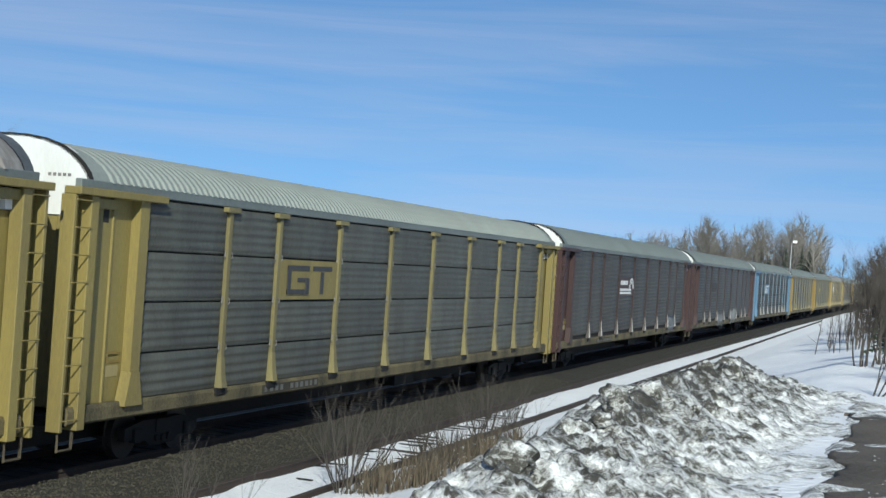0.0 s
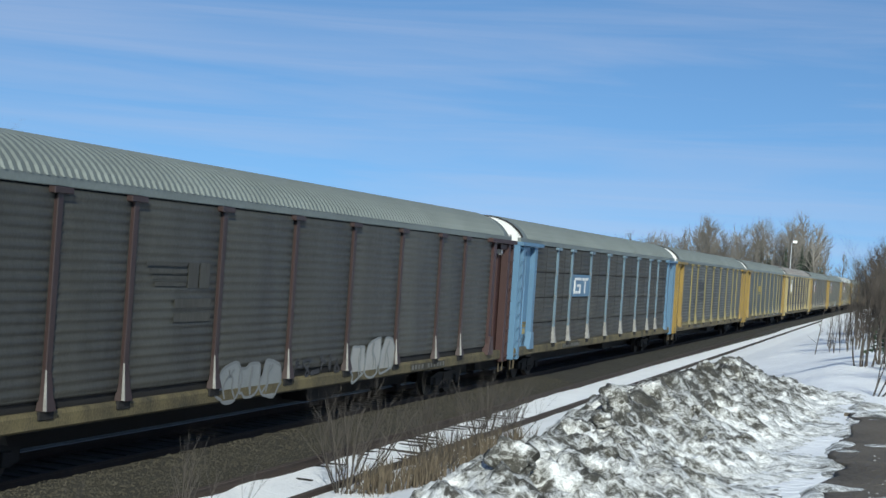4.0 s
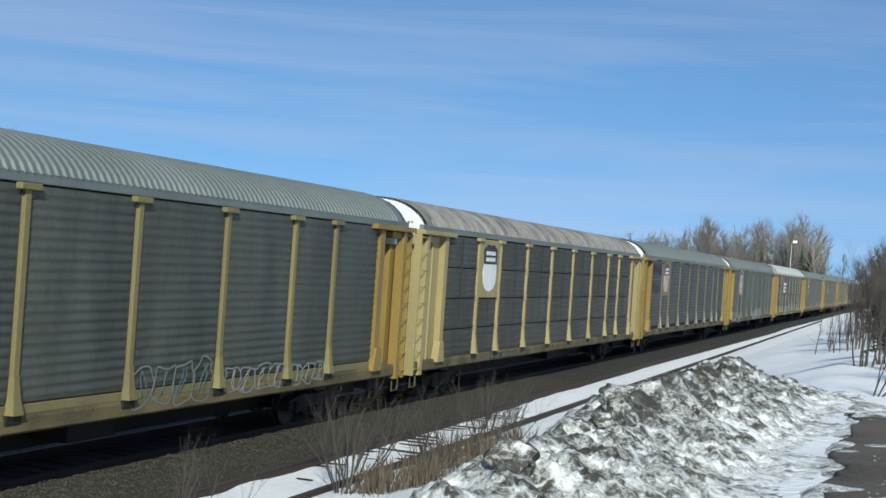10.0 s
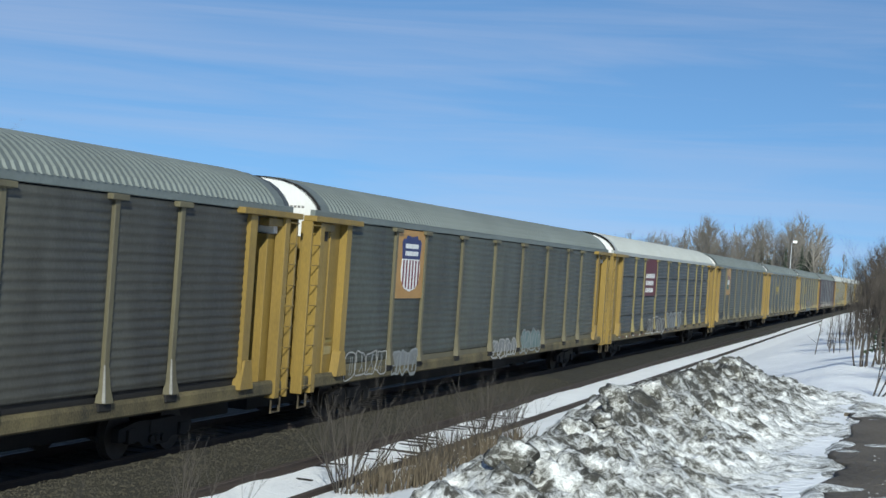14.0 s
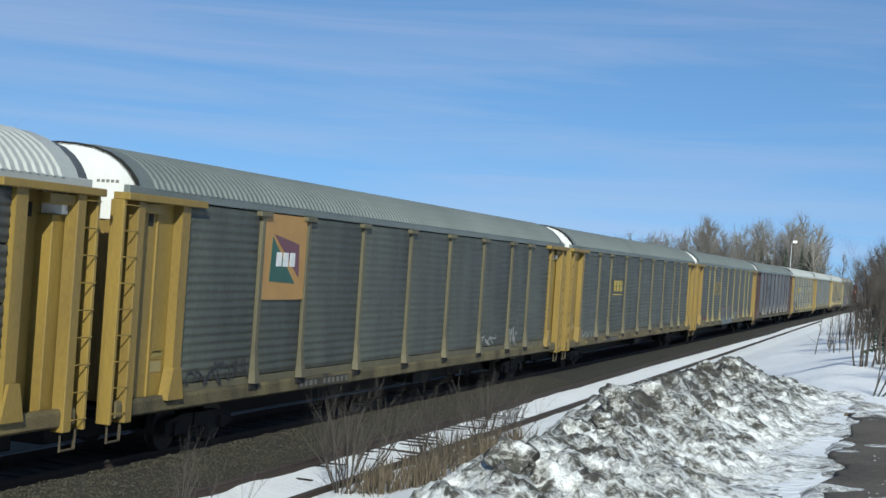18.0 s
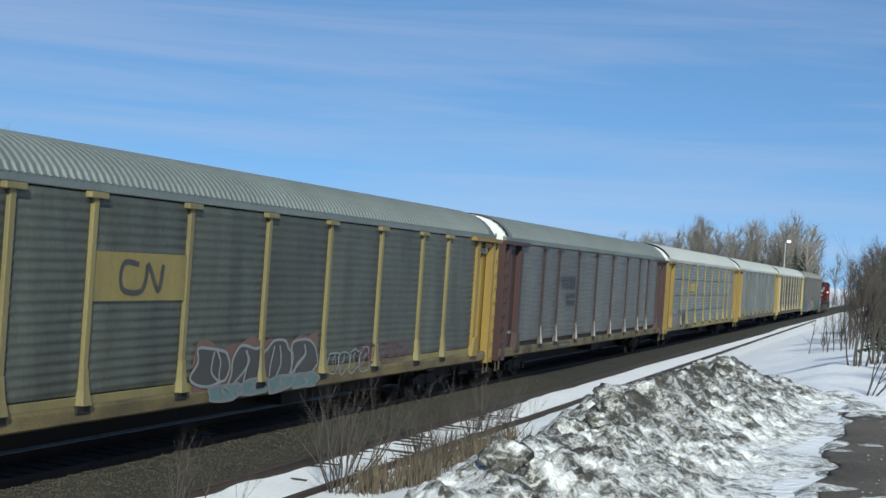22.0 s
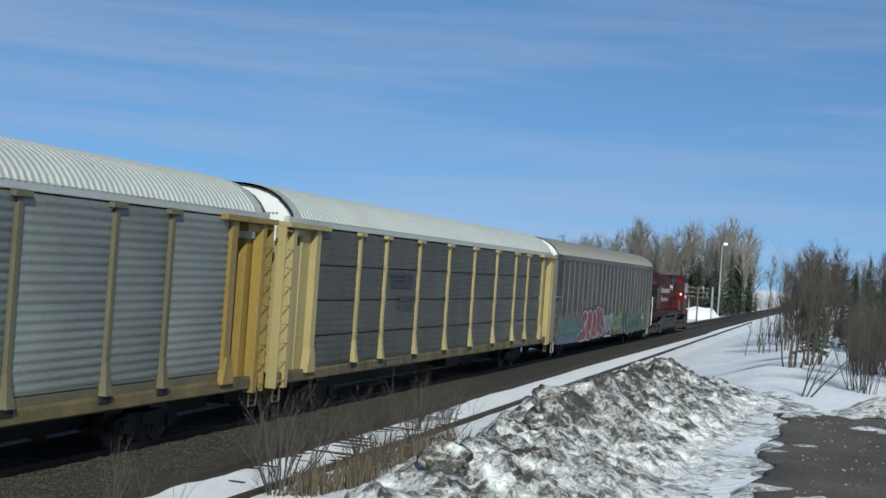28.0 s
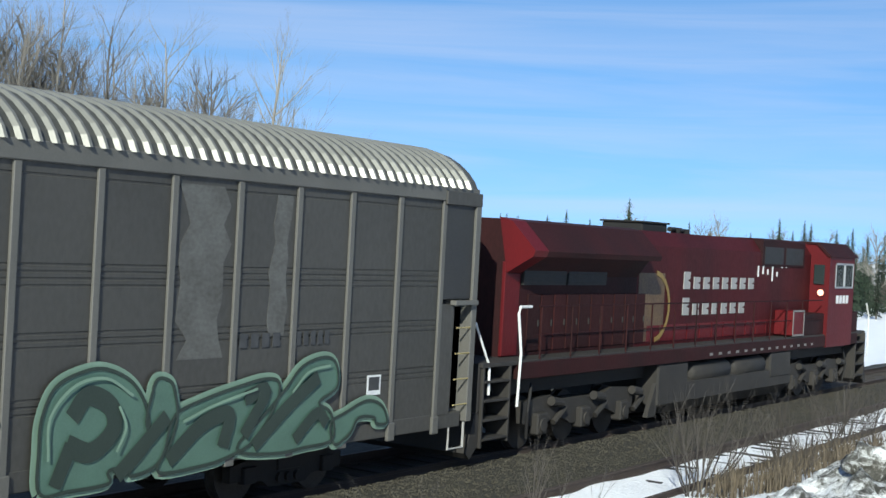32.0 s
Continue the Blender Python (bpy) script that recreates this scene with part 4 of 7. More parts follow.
def stickers(car, side=-1):
    """Small notice plates in the end bay."""
    y, d = side * 13.1, 0.36 if side > 0 else 0.0
    p = part("notice_plate", Shape().box(1.505 - d, 1.512 - d, y - 0.2, y + 0.2, 1.80, 1.98, 0.002), BRIGHT, car, "small yellow notice plate")
    part("notice_field", Shape().box(1.512 - d, 1.515 - d, y - 0.17, y + 0.17, 1.84, 1.95, 0.001), YELLOW, p)
    part("notice_plate", Shape().box(1.505 - d, 1.510 - d, y - 0.2, y + 0.16, 1.58, 1.76, 0.002), CREAM, car, "small pale notice plate")


def x_rust(car):
    number_patch(car, seed=0)


def x_hook_yellow(car):
    hook_logo(car, YELLOW, MARKK)
    number_patch(car, -7.9, seed=1)
    stickers(car)


def x_quarter(car):
    y0, y1 = bay(3)
    plate(car, "logo_plate", y0, y1, LEVELS[2] + 0.02, LEVELS[3] - 0.02, BROWN, "brown painted panel with a white striped emblem")
    z = LEVELS[2]
    for k in range(2):
        part("emblem_bar", Shape().box(1.624, 1.63, y0 + 0.12, y1 - 0.5, z + 0.1 + 0.14 * k, z + 0.2 + 0.14 * k, 0.002), MARKW, car)
    for k in range(7):
        part("marking_bar", Shape().box(1.624, 1.63, y0 + 0.2 + 0.21 * k, y0 + 0.36 + 0.21 * k, z + 0.5, z + 0.68, 0.002), MARKW, car)
    for r in (0.28, 0.42):
        s = Shape()
        ribbon(s, [(y1 - 0.5 + r * math.cos(a), z + 0.34 + r * math.sin(a)) for a in [math.pi * (1.05 - 0.15 * j) for j in range(8)]], 0.09, 1.631)
        part("emblem_arc", s, MARKW, car)
    number_patch(car, -8.2, seed=2)
    graffiti(car, 8.1, 9.9, 1.0, 1.75, SPRAY["white"], SPRAY["blue"], 3, 21, "white and blue spray-painted piece", 0.22)
    stickers(car)


def x_brown(car):
    speed_bars(car, -7.0, 2.9, PANELD)
    graffiti(car, 2.1, 4.8, 0.95, 1.85, SPRAY["white"], SPRAY["silver"], 3, 31, "white spray-painted piece", 0.3)
    tag_lines(car, -0.9, 1.6, 1.2, 1.6, SPRAY["black"], 32, 6, 0.05)
    graffiti(car, -4.2, -1.6, 0.85, 1.6, SPRAY["silver"], SPRAY["grey"], 3, 33, "pale spray-painted piece", 0.2)
    number_patch(car, 6.0, seed=3)


def x_hook_blue(car):
    hook_logo(car, BLUE, MARKW)
    number_patch(car, -8.3, seed=4)
    stickers(car)
    tag_lines(car, -13.5, -12.9, 1.2, 1.6, SPRAY["black"], 41, 3, 0.02, 1.525)


def x_speed(car):
    speed_bars(car, -7.1, 2.95, SPRAY["black"])
    number_patch(car, -8.2, seed=5)
    stickers(car)


def x_blocks(car, edge=MARKK, fill=None):
    fill = fill or SPRAY["gold"]
    y0, y1 = bay(2)
    block_letters(car, y0 + 0.55, 3.0, 3, 0.6, 0.45, fill, edge)
    part("underline", Shape().box(1.616, 1.624, y0 + 0.5, y0 + 2.3, 2.84, 2.89, 0.002), fill, car)
    number_patch(car, -8.2, seed=6)
    stickers(car)


def x_blocks_a(car):
    x_blocks(car)
    graffiti(car, 1.9, 4.7, 1.0, 1.75, SPRAY["sea"], SPRAY["grey"], 4, 61, "faded teal spray-painted piece", 0.09)
    graffiti(car, 5.2, 7.7, 1.0, 1.55, SPRAY["white"], SPRAY["silver"], 4, 62, "white spray-painted piece", 0.11)
    graffiti(car, 8.1, 9.8, 1.05, 1.5, SPRAY["white"], SPRAY["silver"], 3, 63, "white spray-painted piece", 0.11)


def shield_plate(car, back, top, low, stripe=None):
    y0, y1 = bay(1)
    plate(car, "logo_plate", y0, y1, LEVELS[2] + 0.02, LEVELS[4], back, "painted panel with a shield emblem")
    shield(car, (y0 + y1) / 2, (LEVELS[2] + LEVELS[4]) / 2 + 0.03, 1.35, 1.4, top, low, stripe)


def x_shield_cream(car):
    shield_plate(car, CREAM, SPRAY["black"], WHITE)
    number_patch(car, -8.0, seed=7)


def x_shield_slogan(car):
    shield_plate(car, BRIGHT, SPRAY["navy"], WHITE, SPRAY["red"])
    words(car, "We will", B[0] + 0.22, 3.82, 0.78, SPRAY["black"])
    words(car, "deliver", B[0] + 0.22, 2.95, 0.78, SPRAY["black"])
    number_patch(car, -8.0, seed=8)
    stickers(car)


def x_shield_tagged(car):
    shield_plate(car, SPRAY["orange"], SPRAY["navy"], WHITE, SPRAY["red"])
    graffiti(car, -12.4, -9.8, 1.0, 1.6, SPRAY["silver"], SPRAY["white"], 4, 91, "white spray-painted piece", 0.11)
    graffiti(car, -9.4, -7.6, 0.9, 1.5, SPRAY["grey"], SPRAY["silver"], 3, 92, "pale spray-painted piece", 0.2)
    graffiti(car, -1.0, 1.7, 0.95, 1.5, SPRAY["grey"], SPRAY["white"], 4, 93, "white spray-painted piece", 0.2)
    graffiti(car, 2.1, 4.6, 0.95, 1.7, SPRAY["sea"], SPRAY["silver"], 4, 94, "pale blue spray-painted piece", 0.2)
    stickers(car)


def x_red_plate(car):
    y0, y1 = bay(2)
    plate(car, "logo_plate", y0, y1, LEVELS[2] + 0.02, LEVELS[4] + 0.01, SPRAY["maroon"], "red painted panel with rows of white bars")
    for k, n in enumerate((8, 7, 7)):
        for j in range(n):
            part("marking_bar", Shape().box(1.624, 1.63, y0 + 0.25 + 0.27 * j, y0 + 0.45 + 0.27 * j, 3.62 - 0.33 * k, 3.82 - 0.33 * k, 0.002), MARKW, car)
    for k in range(22):
        part("reflector", Shape().box(1.632, 1.638, -12.4 + 0.75 * k, -12.22 + 0.75 * k, 1.0, 1.06, 0.002), SPRAY["red"] if k % 2 else MARKW, car)
    graffiti(car, -6.2, -1.4, 0.95, 1.75, SPRAY["black"], SPRAY["white"], 5, 101, "black and white spray-painted piece", 0.26)
    graffiti(car, -1.0, 3.5, 1.0, 1.85, SPRAY["silver"], SPRAY["black"], 4, 102, "silver spray-painted piece", 0.4, SPRAY["silver"])


def x_flag(car):
    y0, y1 = bay(1)
    plate(car, "logo_plate", y0, y1, LEVELS[2] + 0.02, LEVELS[4], SPRAY["orange"], "ochre painted panel with a green and red flag emblem")
    m, z = (y0 + y1) / 2, 3.55
    part("flag_green", Shape().prism([(m - 0.62, z + 0.5), (m - 0.68, z - 0.38), (m + 0.5, z - 0.42)], 1.622, 1.63, "x"), SPRAY["emerald"], car)
    part("flag_red", Shape().prism([(m - 0.55, z + 0.55), (m + 0.68, z - 0.3), (m + 0.62, z + 0.38), (m + 0.1, z + 0.46)], 1.622, 1.63, "x"), SPRAY["pink"], car)
    for k in range(3):
        part("marking_bar", Shape().box(1.63, 1.636, m - 0.42 + 0.31 * k, m - 0.18 + 0.31 * k, z - 0.08, z + 0.2, 0.002), MARKW, car)
    number_patch(car, -7.6, seed=11)
    tag_lines(car, -12.3, -9.9, 1.25, 1.7, SPRAY["black"], 111, 7, 0.04)
    tag_lines(car, 4.9, 6.6, 1.3, 1.75, SPRAY["white"], 112, 3, 0.045)
    tag_lines(car, 8.1, 9.0, 1.25, 1.9, SPRAY["white"], 113, 3, 0.045)
    stickers(car)


def x_blocks_b(car):
    x_blocks(car)
    tag_lines(car, -12.4, -10.0, 1.2, 1.55, SPRAY["silver"], 121, 9, 0.05)
    for k in range(7):
        part("reflector", Shape().box(1.632, 1.64, -11.5 + 3.2 * k, -11.0 + 3.2 * k, 1.0, 1.08, 0.002), BRIGHT, car)


def x_worm(car):
    y0, y1 = bay(2)
    plate(car, "logo_plate", y0, y1, LEVELS[2] + 0.03, LEVELS[3] - 0.03, YELLOW, "yellow painted panel with a dark bent-line emblem")
    s = Shape()
    z = LEVELS[2] + 0.18
    a = y0 + 0.75
    ribbon(s, smooth_line([(a + 0.55, z + 0.45), (a + 0.12, z + 0.48), (a, z + 0.25), (a + 0.12, z + 0.02), (a + 0.62, z), (a + 0.78, z + 0.2), (a + 0.84, z + 0.46), (a + 1.2, z + 0.02), (a + 1.32, z + 0.46)], 4), 0.09, 1.63)
    part("emblem_line", s, MARKK, car)
    graffiti(car, -3.9, 1.5, 1.1, 1.95, SPRAY["soot"], SPRAY["silver"], 4, 131, "dark spray-painted piece with pale edges on a rusty pink cloud", 0.3, SPRAY["rust"])
    graffiti(car, -3.4, 1.6, 0.92, 1.25, SPRAY["sea"], SPRAY["grey"], 4, 134, "faded teal spray-painted piece", 0.3, x=1.645)
    graffiti(car, 2.1, 4.6, 1.1, 1.65, SPRAY["grey"], SPRAY["silver"], 4, 135, "faint grey outlined piece", 0.1)
    graffiti(car, 3.9, 7.2, 1.25, 1.75, SPRAY["pink"], SPRAY["pink"], 5, 132, "faded pink spray-painted piece", 0.1)
    tag_lines(car, -12.4, -9.8, 1.25, 1.55, SPRAY["red"], 133, 8, 0.03)
    stickers(car)


def x_brown_speed(car):
    speed_bars(car, -7.1, 2.95, SPRAY["black"])
    number_patch(car, -8.2, seed=14)
    plate(car, "notice_plate", -13.4, -12.95, 1.62, 1.7, SPRAY["silver"], "pale notice plate", 1.53)


def x_blocks_c(car):
    x_blocks(car)
    graffiti(car, -12.5, -8.0, 0.95, 1.85, SPRAY["silver"], SPRAY["soot"], 6, 151, "pale grey spray-painted piece with dark edges", 0.2, SPRAY["silver"])
    tag_lines(car, -9.5, -8.0, 1.0, 1.9, SPRAY["black"], 152, 4, 0.08, 1.645)
    tag_lines(car, -10.8, -9.5, 1.6, 2.0, SPRAY["blue"], 153, 4, 0.05, 1.645)


def x_faded(car):
    y0, y1 = bay(2)
    plate(car, "logo_plate", y0 + 0.6, y1 - 0.8, 2.95, 3.45, YELLOW, "small faded yellow plate")
    number_patch(car, -7.6, seed=16)


def x_speed_tagged(car):
    speed_bars(car, -7.1, 2.95, SPRAY["black"])
    number_patch(car, -8.2, seed=17)
    graffiti(car, 8.0, 9.9, 1.0, 1.85, SPRAY["black"], SPRAY["grey"], 4, 171, "faint grey spray-painted piece", 0.13)
    stickers(car, 1)


DULL_CAR = dict(paint=YELLOW, post=POSTY, foot=POSTY, panel=PANEL, roof=ROOF, sill=OCHRE)
YELLOW_CAR = dict(DULL_CAR, paint=BRIGHT, post=DULLPOST, foot=DULLPOST, panel=PANELM)
CARS = [
    dict(DULL_CAR, roof=ROOFR, label="yellow autorack car with rust-streaked roof", extra=x_rust),
    dict(DULL_CAR, roof=ROOFM, sill=SILL, label="faded yellow autorack car with dark square logo plate", extra=x_hook_yellow),
    dict(paint=BROWN, post=DARKPOST, foot=DARKPOST, edge=GLINTFOOT, panel=PANELB, roof=ROOF, sill=SILL, solid=True, label="oxide brown autorack car with white striped emblem", extra=x_quarter),
    dict(paint=BROWN, post=DARKPOST, foot=DARKPOST, edge=GLINTFOOT, panel=PANELB, roof=ROOF, sill=SILL, solid=True, label="oxide brown autorack car with pale paint smears", extra=x_brown),
    dict(paint=BLUE, post=BLUEPOST, foot=GLINTFOOT, panel=PANELD, roof=ROOF, sill=SILL, label="pale blue autorack car with sooted panels", extra=x_hook_blue),
    dict(paint=BRIGHT, post=POSTY, foot=POSTY, panel=PANEL, roof=ROOF, sill=OCHRE, solid=True, label="bright yellow autorack car with grey panels", extra=x_speed),
    dict(YELLOW_CAR, post=POSTY, foot=POSTY, solid=True, label="yellow autorack car with small yellow emblem", extra=x_blocks_a),
    dict(paint=CREAM, panel=PANELD, roof=ROOFR, sill=SILL, label="cream autorack car with dark panels and rusty roof", extra=x_shield_cream),
    dict(YELLOW_CAR, edge=GLINTFOOT, panel=PANELB, sill=SILL, solid=True, label="yellow autorack car with shield emblem", extra=x_shield_slogan),
    dict(paint=BRIGHT, post=DULLPOST, foot=DULLPOST, panel=PANELM, roof=ROOF, sill=SILL, solid=True, label="yellow autorack car with paper-white graffiti", extra=x_shield_tagged),
    dict(YELLOW_CAR, post=POSTY, foot=POSTY, panel=PANELS, roof=ROOFW, label="yellow autorack car with white roof and red plate", extra=x_red_plate),
    dict(YELLOW_CAR, sill=SILL, solid=True, label="ochre autorack car with green and red emblem", extra=x_flag),
    dict(YELLOW_CAR, solid=True, label="yellow autorack car with yellow emblem", extra=x_blocks_b),
    dict(YELLOW_CAR, post=POSTY, foot=POSTY, solid=True, label="yellow autorack car with pink graffiti", extra=x_worm),
    dict(paint=BROWN, post=DARKPOST, foot=DARKPOST, edge=GLINTFOOT, panel=PANELG, roof=ROOF, sill=SILL, solid=True, label="oxide brown autorack car with grey panels", extra=x_brown_speed),
    dict(paint=BRIGHT, post=YELLOW, foot=YELLOW, panel=PANELL, roof=ROOFW, sill=YELLOW, label="yellow autorack car with white roof", extra=x_blocks_c),
    dict(YELLOW_CAR, panel=PANELL, roof=ROOFW, solid=True, label="yellow autorack car with pale blue-grey panels", extra=x_faded),
    dict(paint=CREAM, panel=PANELB, roof=ROOFW, sill=SILL, label="faded yellow autorack car with striped emblem", extra=x_speed_tagged),
]
cars = [make_rack(s) for s in CARS]


def joint_y(t):
    """Where the gap behind the first car lies along the track at a time."""
    return 17.922 - 16.3306 * t - 0.016482 * t * t


SECONDS = list(range(0, 33))


def motions():
    for i, car in enumerate(cars):
        walk(car, [(t, pose(TRACK_X, joint_y(t) + PITCH * (i - 0.5) + (0.68 if i == 18 else 0), 0)) for t in SECONDS])
    walk(loco, [(t, pose(TRACK_X, joint_y(t) + PITCH * 18 + 12.1, 0)) for t in SECONDS])


# ---- the smooth-sided grey car ----
def make_boxcar():
    car = thing("autorack_car", "grey-brown smooth-sided autorack car covered in graffiti", "railway car", group="autorack cars of the train")
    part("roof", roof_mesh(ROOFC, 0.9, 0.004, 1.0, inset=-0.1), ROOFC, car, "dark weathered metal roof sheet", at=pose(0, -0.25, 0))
    def roof_rib():
        low = ROOF_OUTLINE[0][1]
        half = list(ROOF_OUTLINE) + [(-x, z) for x, z in reversed(ROOF_OUTLINE[:-1])]
        s, n = Shape(), len(half)
        for y, h in ((-0.06, 0.0), (-0.022, 0.05), (0.022, 0.05), (0.06, 0.0)):
            k = 1 + h / 1.2
            s.v += [(x * k, y, low + (z - low) * k + 0.002) for x, z in half]
        s.f = [(j * n + i, (j + 1) * n + i, (j + 1) * n + i + 1, j * n + i + 1) for j in range(3) for i in range(n - 1)]
        return s.mesh("roof_rib", ROOFRIB)
    # ribs coloured lighter to carry the sun's highlight
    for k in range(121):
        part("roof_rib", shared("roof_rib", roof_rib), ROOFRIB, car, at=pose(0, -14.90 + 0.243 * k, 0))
    # black core added inside the car to block light
    part("body", Shape().prism([(1.5, 1.0), (1.5, 4.6)] + [(x * 0.95, z - 0.08) for x, z in ROOF_OUTLINE] + [(-x * 0.95, z - 0.08) for x, z in reversed(ROOF_OUTLINE[:-1])]
         + [(-1.5, 4.6), (-1.5, 1.0)], -HALF + 0.8, HALF - 0.8), BLACK, car)
    ribs = [-13.37 + 1.226 * i for i in range(23)]
    def side_panel():
        s = Shape()
        prof = [(1.56, 1.02), (1.56, 1.55)]
        for z in (1.62, 1.70, 1.78, 2.36, 2.44, 2.52, 3.06, 3.14, 3.22, 3.30, 4.30):
            prof += [(1.56, z), (1.549, z + 0.008), (1.549, z + 0.028), (1.56, z + 0.036)]
        prof += [(1.56, 4.46), (1.50, 4.46), (1.50, 1.02)]
        return s.prism(prof, -0.611, 0.611).mesh("side_panel", BOXSIDE)
    for a, b in zip(ribs, ribs[1:]):
        part("side_panel", shared("boxpanel", side_panel), BOXSIDE, car, at=pose(0, (a + b) / 2, 0))
    rib = Shape().box(1.555, 1.60, -0.055, 0.055, 0.82, 4.45).box(1.56, 1.62, -0.09, 0.09, 0.72, 1.0).mesh("rib", BOXRIB)
    for y in ribs:
        part("rib", rib, BOXRIB, car, at=pose(0, y, 0))
    for sg in (1, -1):
        part("roof_rail", Shape().box(sg * 1.5, sg * 1.612, -HALF + 0.1, HALF - 0.1, 4.455, 4.69), BOXRIB, car)
        part("side_sill", Shape().box(sg * 1.42, sg * 1.57, -HALF + 0.3, HALF - 0.3, 0.78, 1.03), BOXSIDE, car)
        far = 0.5 if sg < 0 else 0.0
        part("end_wall", Shape().prism(arch(0.03, 3.9), *sorted((sg * 14.0, sg * (14.52 + far)))), GREYP if sg > 0 else WHITE, car)
        part("end_door", Shape().box(-1.42, 1.42, *sorted((sg * 14.0, sg * (14.5 + far))), 1.05, 3.88), BOXSIDE, car)
        part("end_skin", Shape().box(1.40, 1.58, *sorted((sg * 13.6, sg * (14.05 + far))), 1.0, 2.8), BOXSIDE, car)
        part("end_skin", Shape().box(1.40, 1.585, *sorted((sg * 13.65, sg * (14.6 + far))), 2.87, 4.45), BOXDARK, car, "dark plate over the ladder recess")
        part("end_cap", Shape().box(1.46, 1.64, *sorted((sg * 13.58, sg * (14.66 + far))), 4.40, 4.62), BOXSIDE, car)
        part("corner_post", Shape().box(1.40, 1.63, *sorted((sg * (14.5 + far), sg * (14.66 + far))), 0.85, 4.42), BOXRIB, car)
        lad = part("ladder", Shape().box(1.36, 1.42, *sorted((sg * (14.05 + far), sg * (14.52 + far))), 0.95, 2.75), PRIMER, car)
        for k in range(4):
            part("rung", Shape().tube([(1.62, sg * (14.08 + far), 1.15 + 0.42 * k), (1.62, sg * (14.5 + far), 1.15 + 0.42 * k)], 0.014, 6), CREAM, lad)
        part("grab_bar", Shape().box(1.58, 1.70, *sorted((sg * 13.9, sg * (14.6 + far))), 2.78, 2.86), BOXRIB, car)
        part("coupler", Shape().box(-0.14, 0.14, *sorted((sg * 14.4, sg * (15.02 + far))), 0.72, 0.98), STEEL, car)
        for side in (-1, 1):
            part("stirrup_step", Shape().tube([(side * 1.55, sg * (14.55 + far), 0.9), (side * 1.55, sg * (14.55 + far), 0.42), (side * 1.55, sg * (14.1 + far), 0.42), (side * 1.55, sg * (14.1 + far), 0.9)], 0.022, 6), GREYRIB, car)
        make_bogie(car, sg * 10.6)
    part("far_wall", Shape().box(-1.58, -1.52, -14.2, 14.2, 1.0, 4.5), BOXSIDE, car)
    part("underframe", Shape().box(-1.4, 1.4, -HALF + 0.2, HALF - 0.2, 0.86, 1.0).box(-0.35, 0.35, -14.4, 14.4, 0.5, 0.88), BLACK, car)
    # pale film left where paint has worn between some ribs
    for y0, y1, z0, z1 in ((-6.55, -6.2, 2.2, 4.35), (-5.3, -5.05, 2.0, 4.3), (1.45, 1.95, 2.3, 4.3), (7.55, 8.59, 2.15, 4.36), (9.35, 9.80, 2.4, 4.32)):
        rnd = random.Random(round(10 * y0))
        n = 9
        left = [(y0 + rnd.uniform(0, 0.28) * (y1 - y0), z0 + (z1 - z0) * k / n) for k in range(n + 1)]
        right = [(y1 - rnd.uniform(0, 0.22) * (y1 - y0), z0 + (z1 - z0) * k / n) for k in range(n, -1, -1)]
        part("worn_patch", blob(left + right, 1.5645), WORN, car, "pale worn film on the side panel")
    # teal piece on pink clouds over a blue band
    cloud = part("graffiti", blob(loop_line([(-14.2, 0.95), (-14.3, 1.6), (-13.9, 1.95), (-13.2, 1.8), (-12.8, 2.1), (-12.2, 1.9), (-11.7, 2.15), (-11.0, 2.05), (-10.4, 2.15), (-9.9, 1.95), (-9.3, 2.2), (-8.9, 1.9), (-8.8, 1.3), (-9.0, 0.95)]), 1.603), SPRAY["pink"], car, "pink spray-painted cloud behind teal strokes")
    part("paint_band", blob(loop_line([(-14.2, 0.74), (-14.2, 1.05), (-12.5, 1.14), (-10.8, 1.08), (-9.4, 1.14), (-9.05, 1.0), (-9.1, 0.76), (-11.5, 0.73)]), 1.612), SPRAY["blue"], cloud, "dull blue band")
    rnd = random.Random(181)
    strokes = [[(0.0, 0.0), (0.25, 1.0), (0.5, 0.35), (0.9, 0.95)], [(0.1, 1.0), (0.3, 0.1), (0.7, 0.2), (0.85, 1.0)], [(0.05, 0.1), (0.45, 0.95), (0.85, 0.15)], [(0.9, 0.95), (0.2, 0.8), (0.6, 0.45), (0.1, 0.05)], [(0.0, 0.9), (0.45, 0.4), (1.0, 1.0), (0.55, 0.0)]]
    for k in range(8):
        st = strokes[k % 5]
        line = smooth_line([(-14.05 + 0.65 * k + 0.85 * a + rnd.uniform(-0.05, 0.05), 1.12 + 0.8 * b + rnd.uniform(-0.06, 0.08)) for a, b in st], 6)
        s = Shape()
        ribbon(s, line, 0.25, 1.616 + 0.0015 * k)
        stroke = part("paint_stroke", s, SPRAY["mint"] if k % 3 == 0 else SPRAY["silver"], cloud)
        s = Shape()
        ribbon(s, line, 0.20, 1.621 + 0.0015 * k)
        part("paint_fill", s, SPRAY["teal"] if k % 2 else SPRAY["emerald"], stroke)
    for k in range(7):
        s = Shape()
        ribbon(s, smooth_line([(-13.9 + 0.72 * k, 1.1), (-13.6 + 0.72 * k, 1.32 + 0.05 * (k % 2)), (-13.2 + 0.72 * k, 1.2)], 4), 0.2, 1.636 + 0.001 * k)
        part("paint_stroke", s, SPRAY["aqua"], cloud)
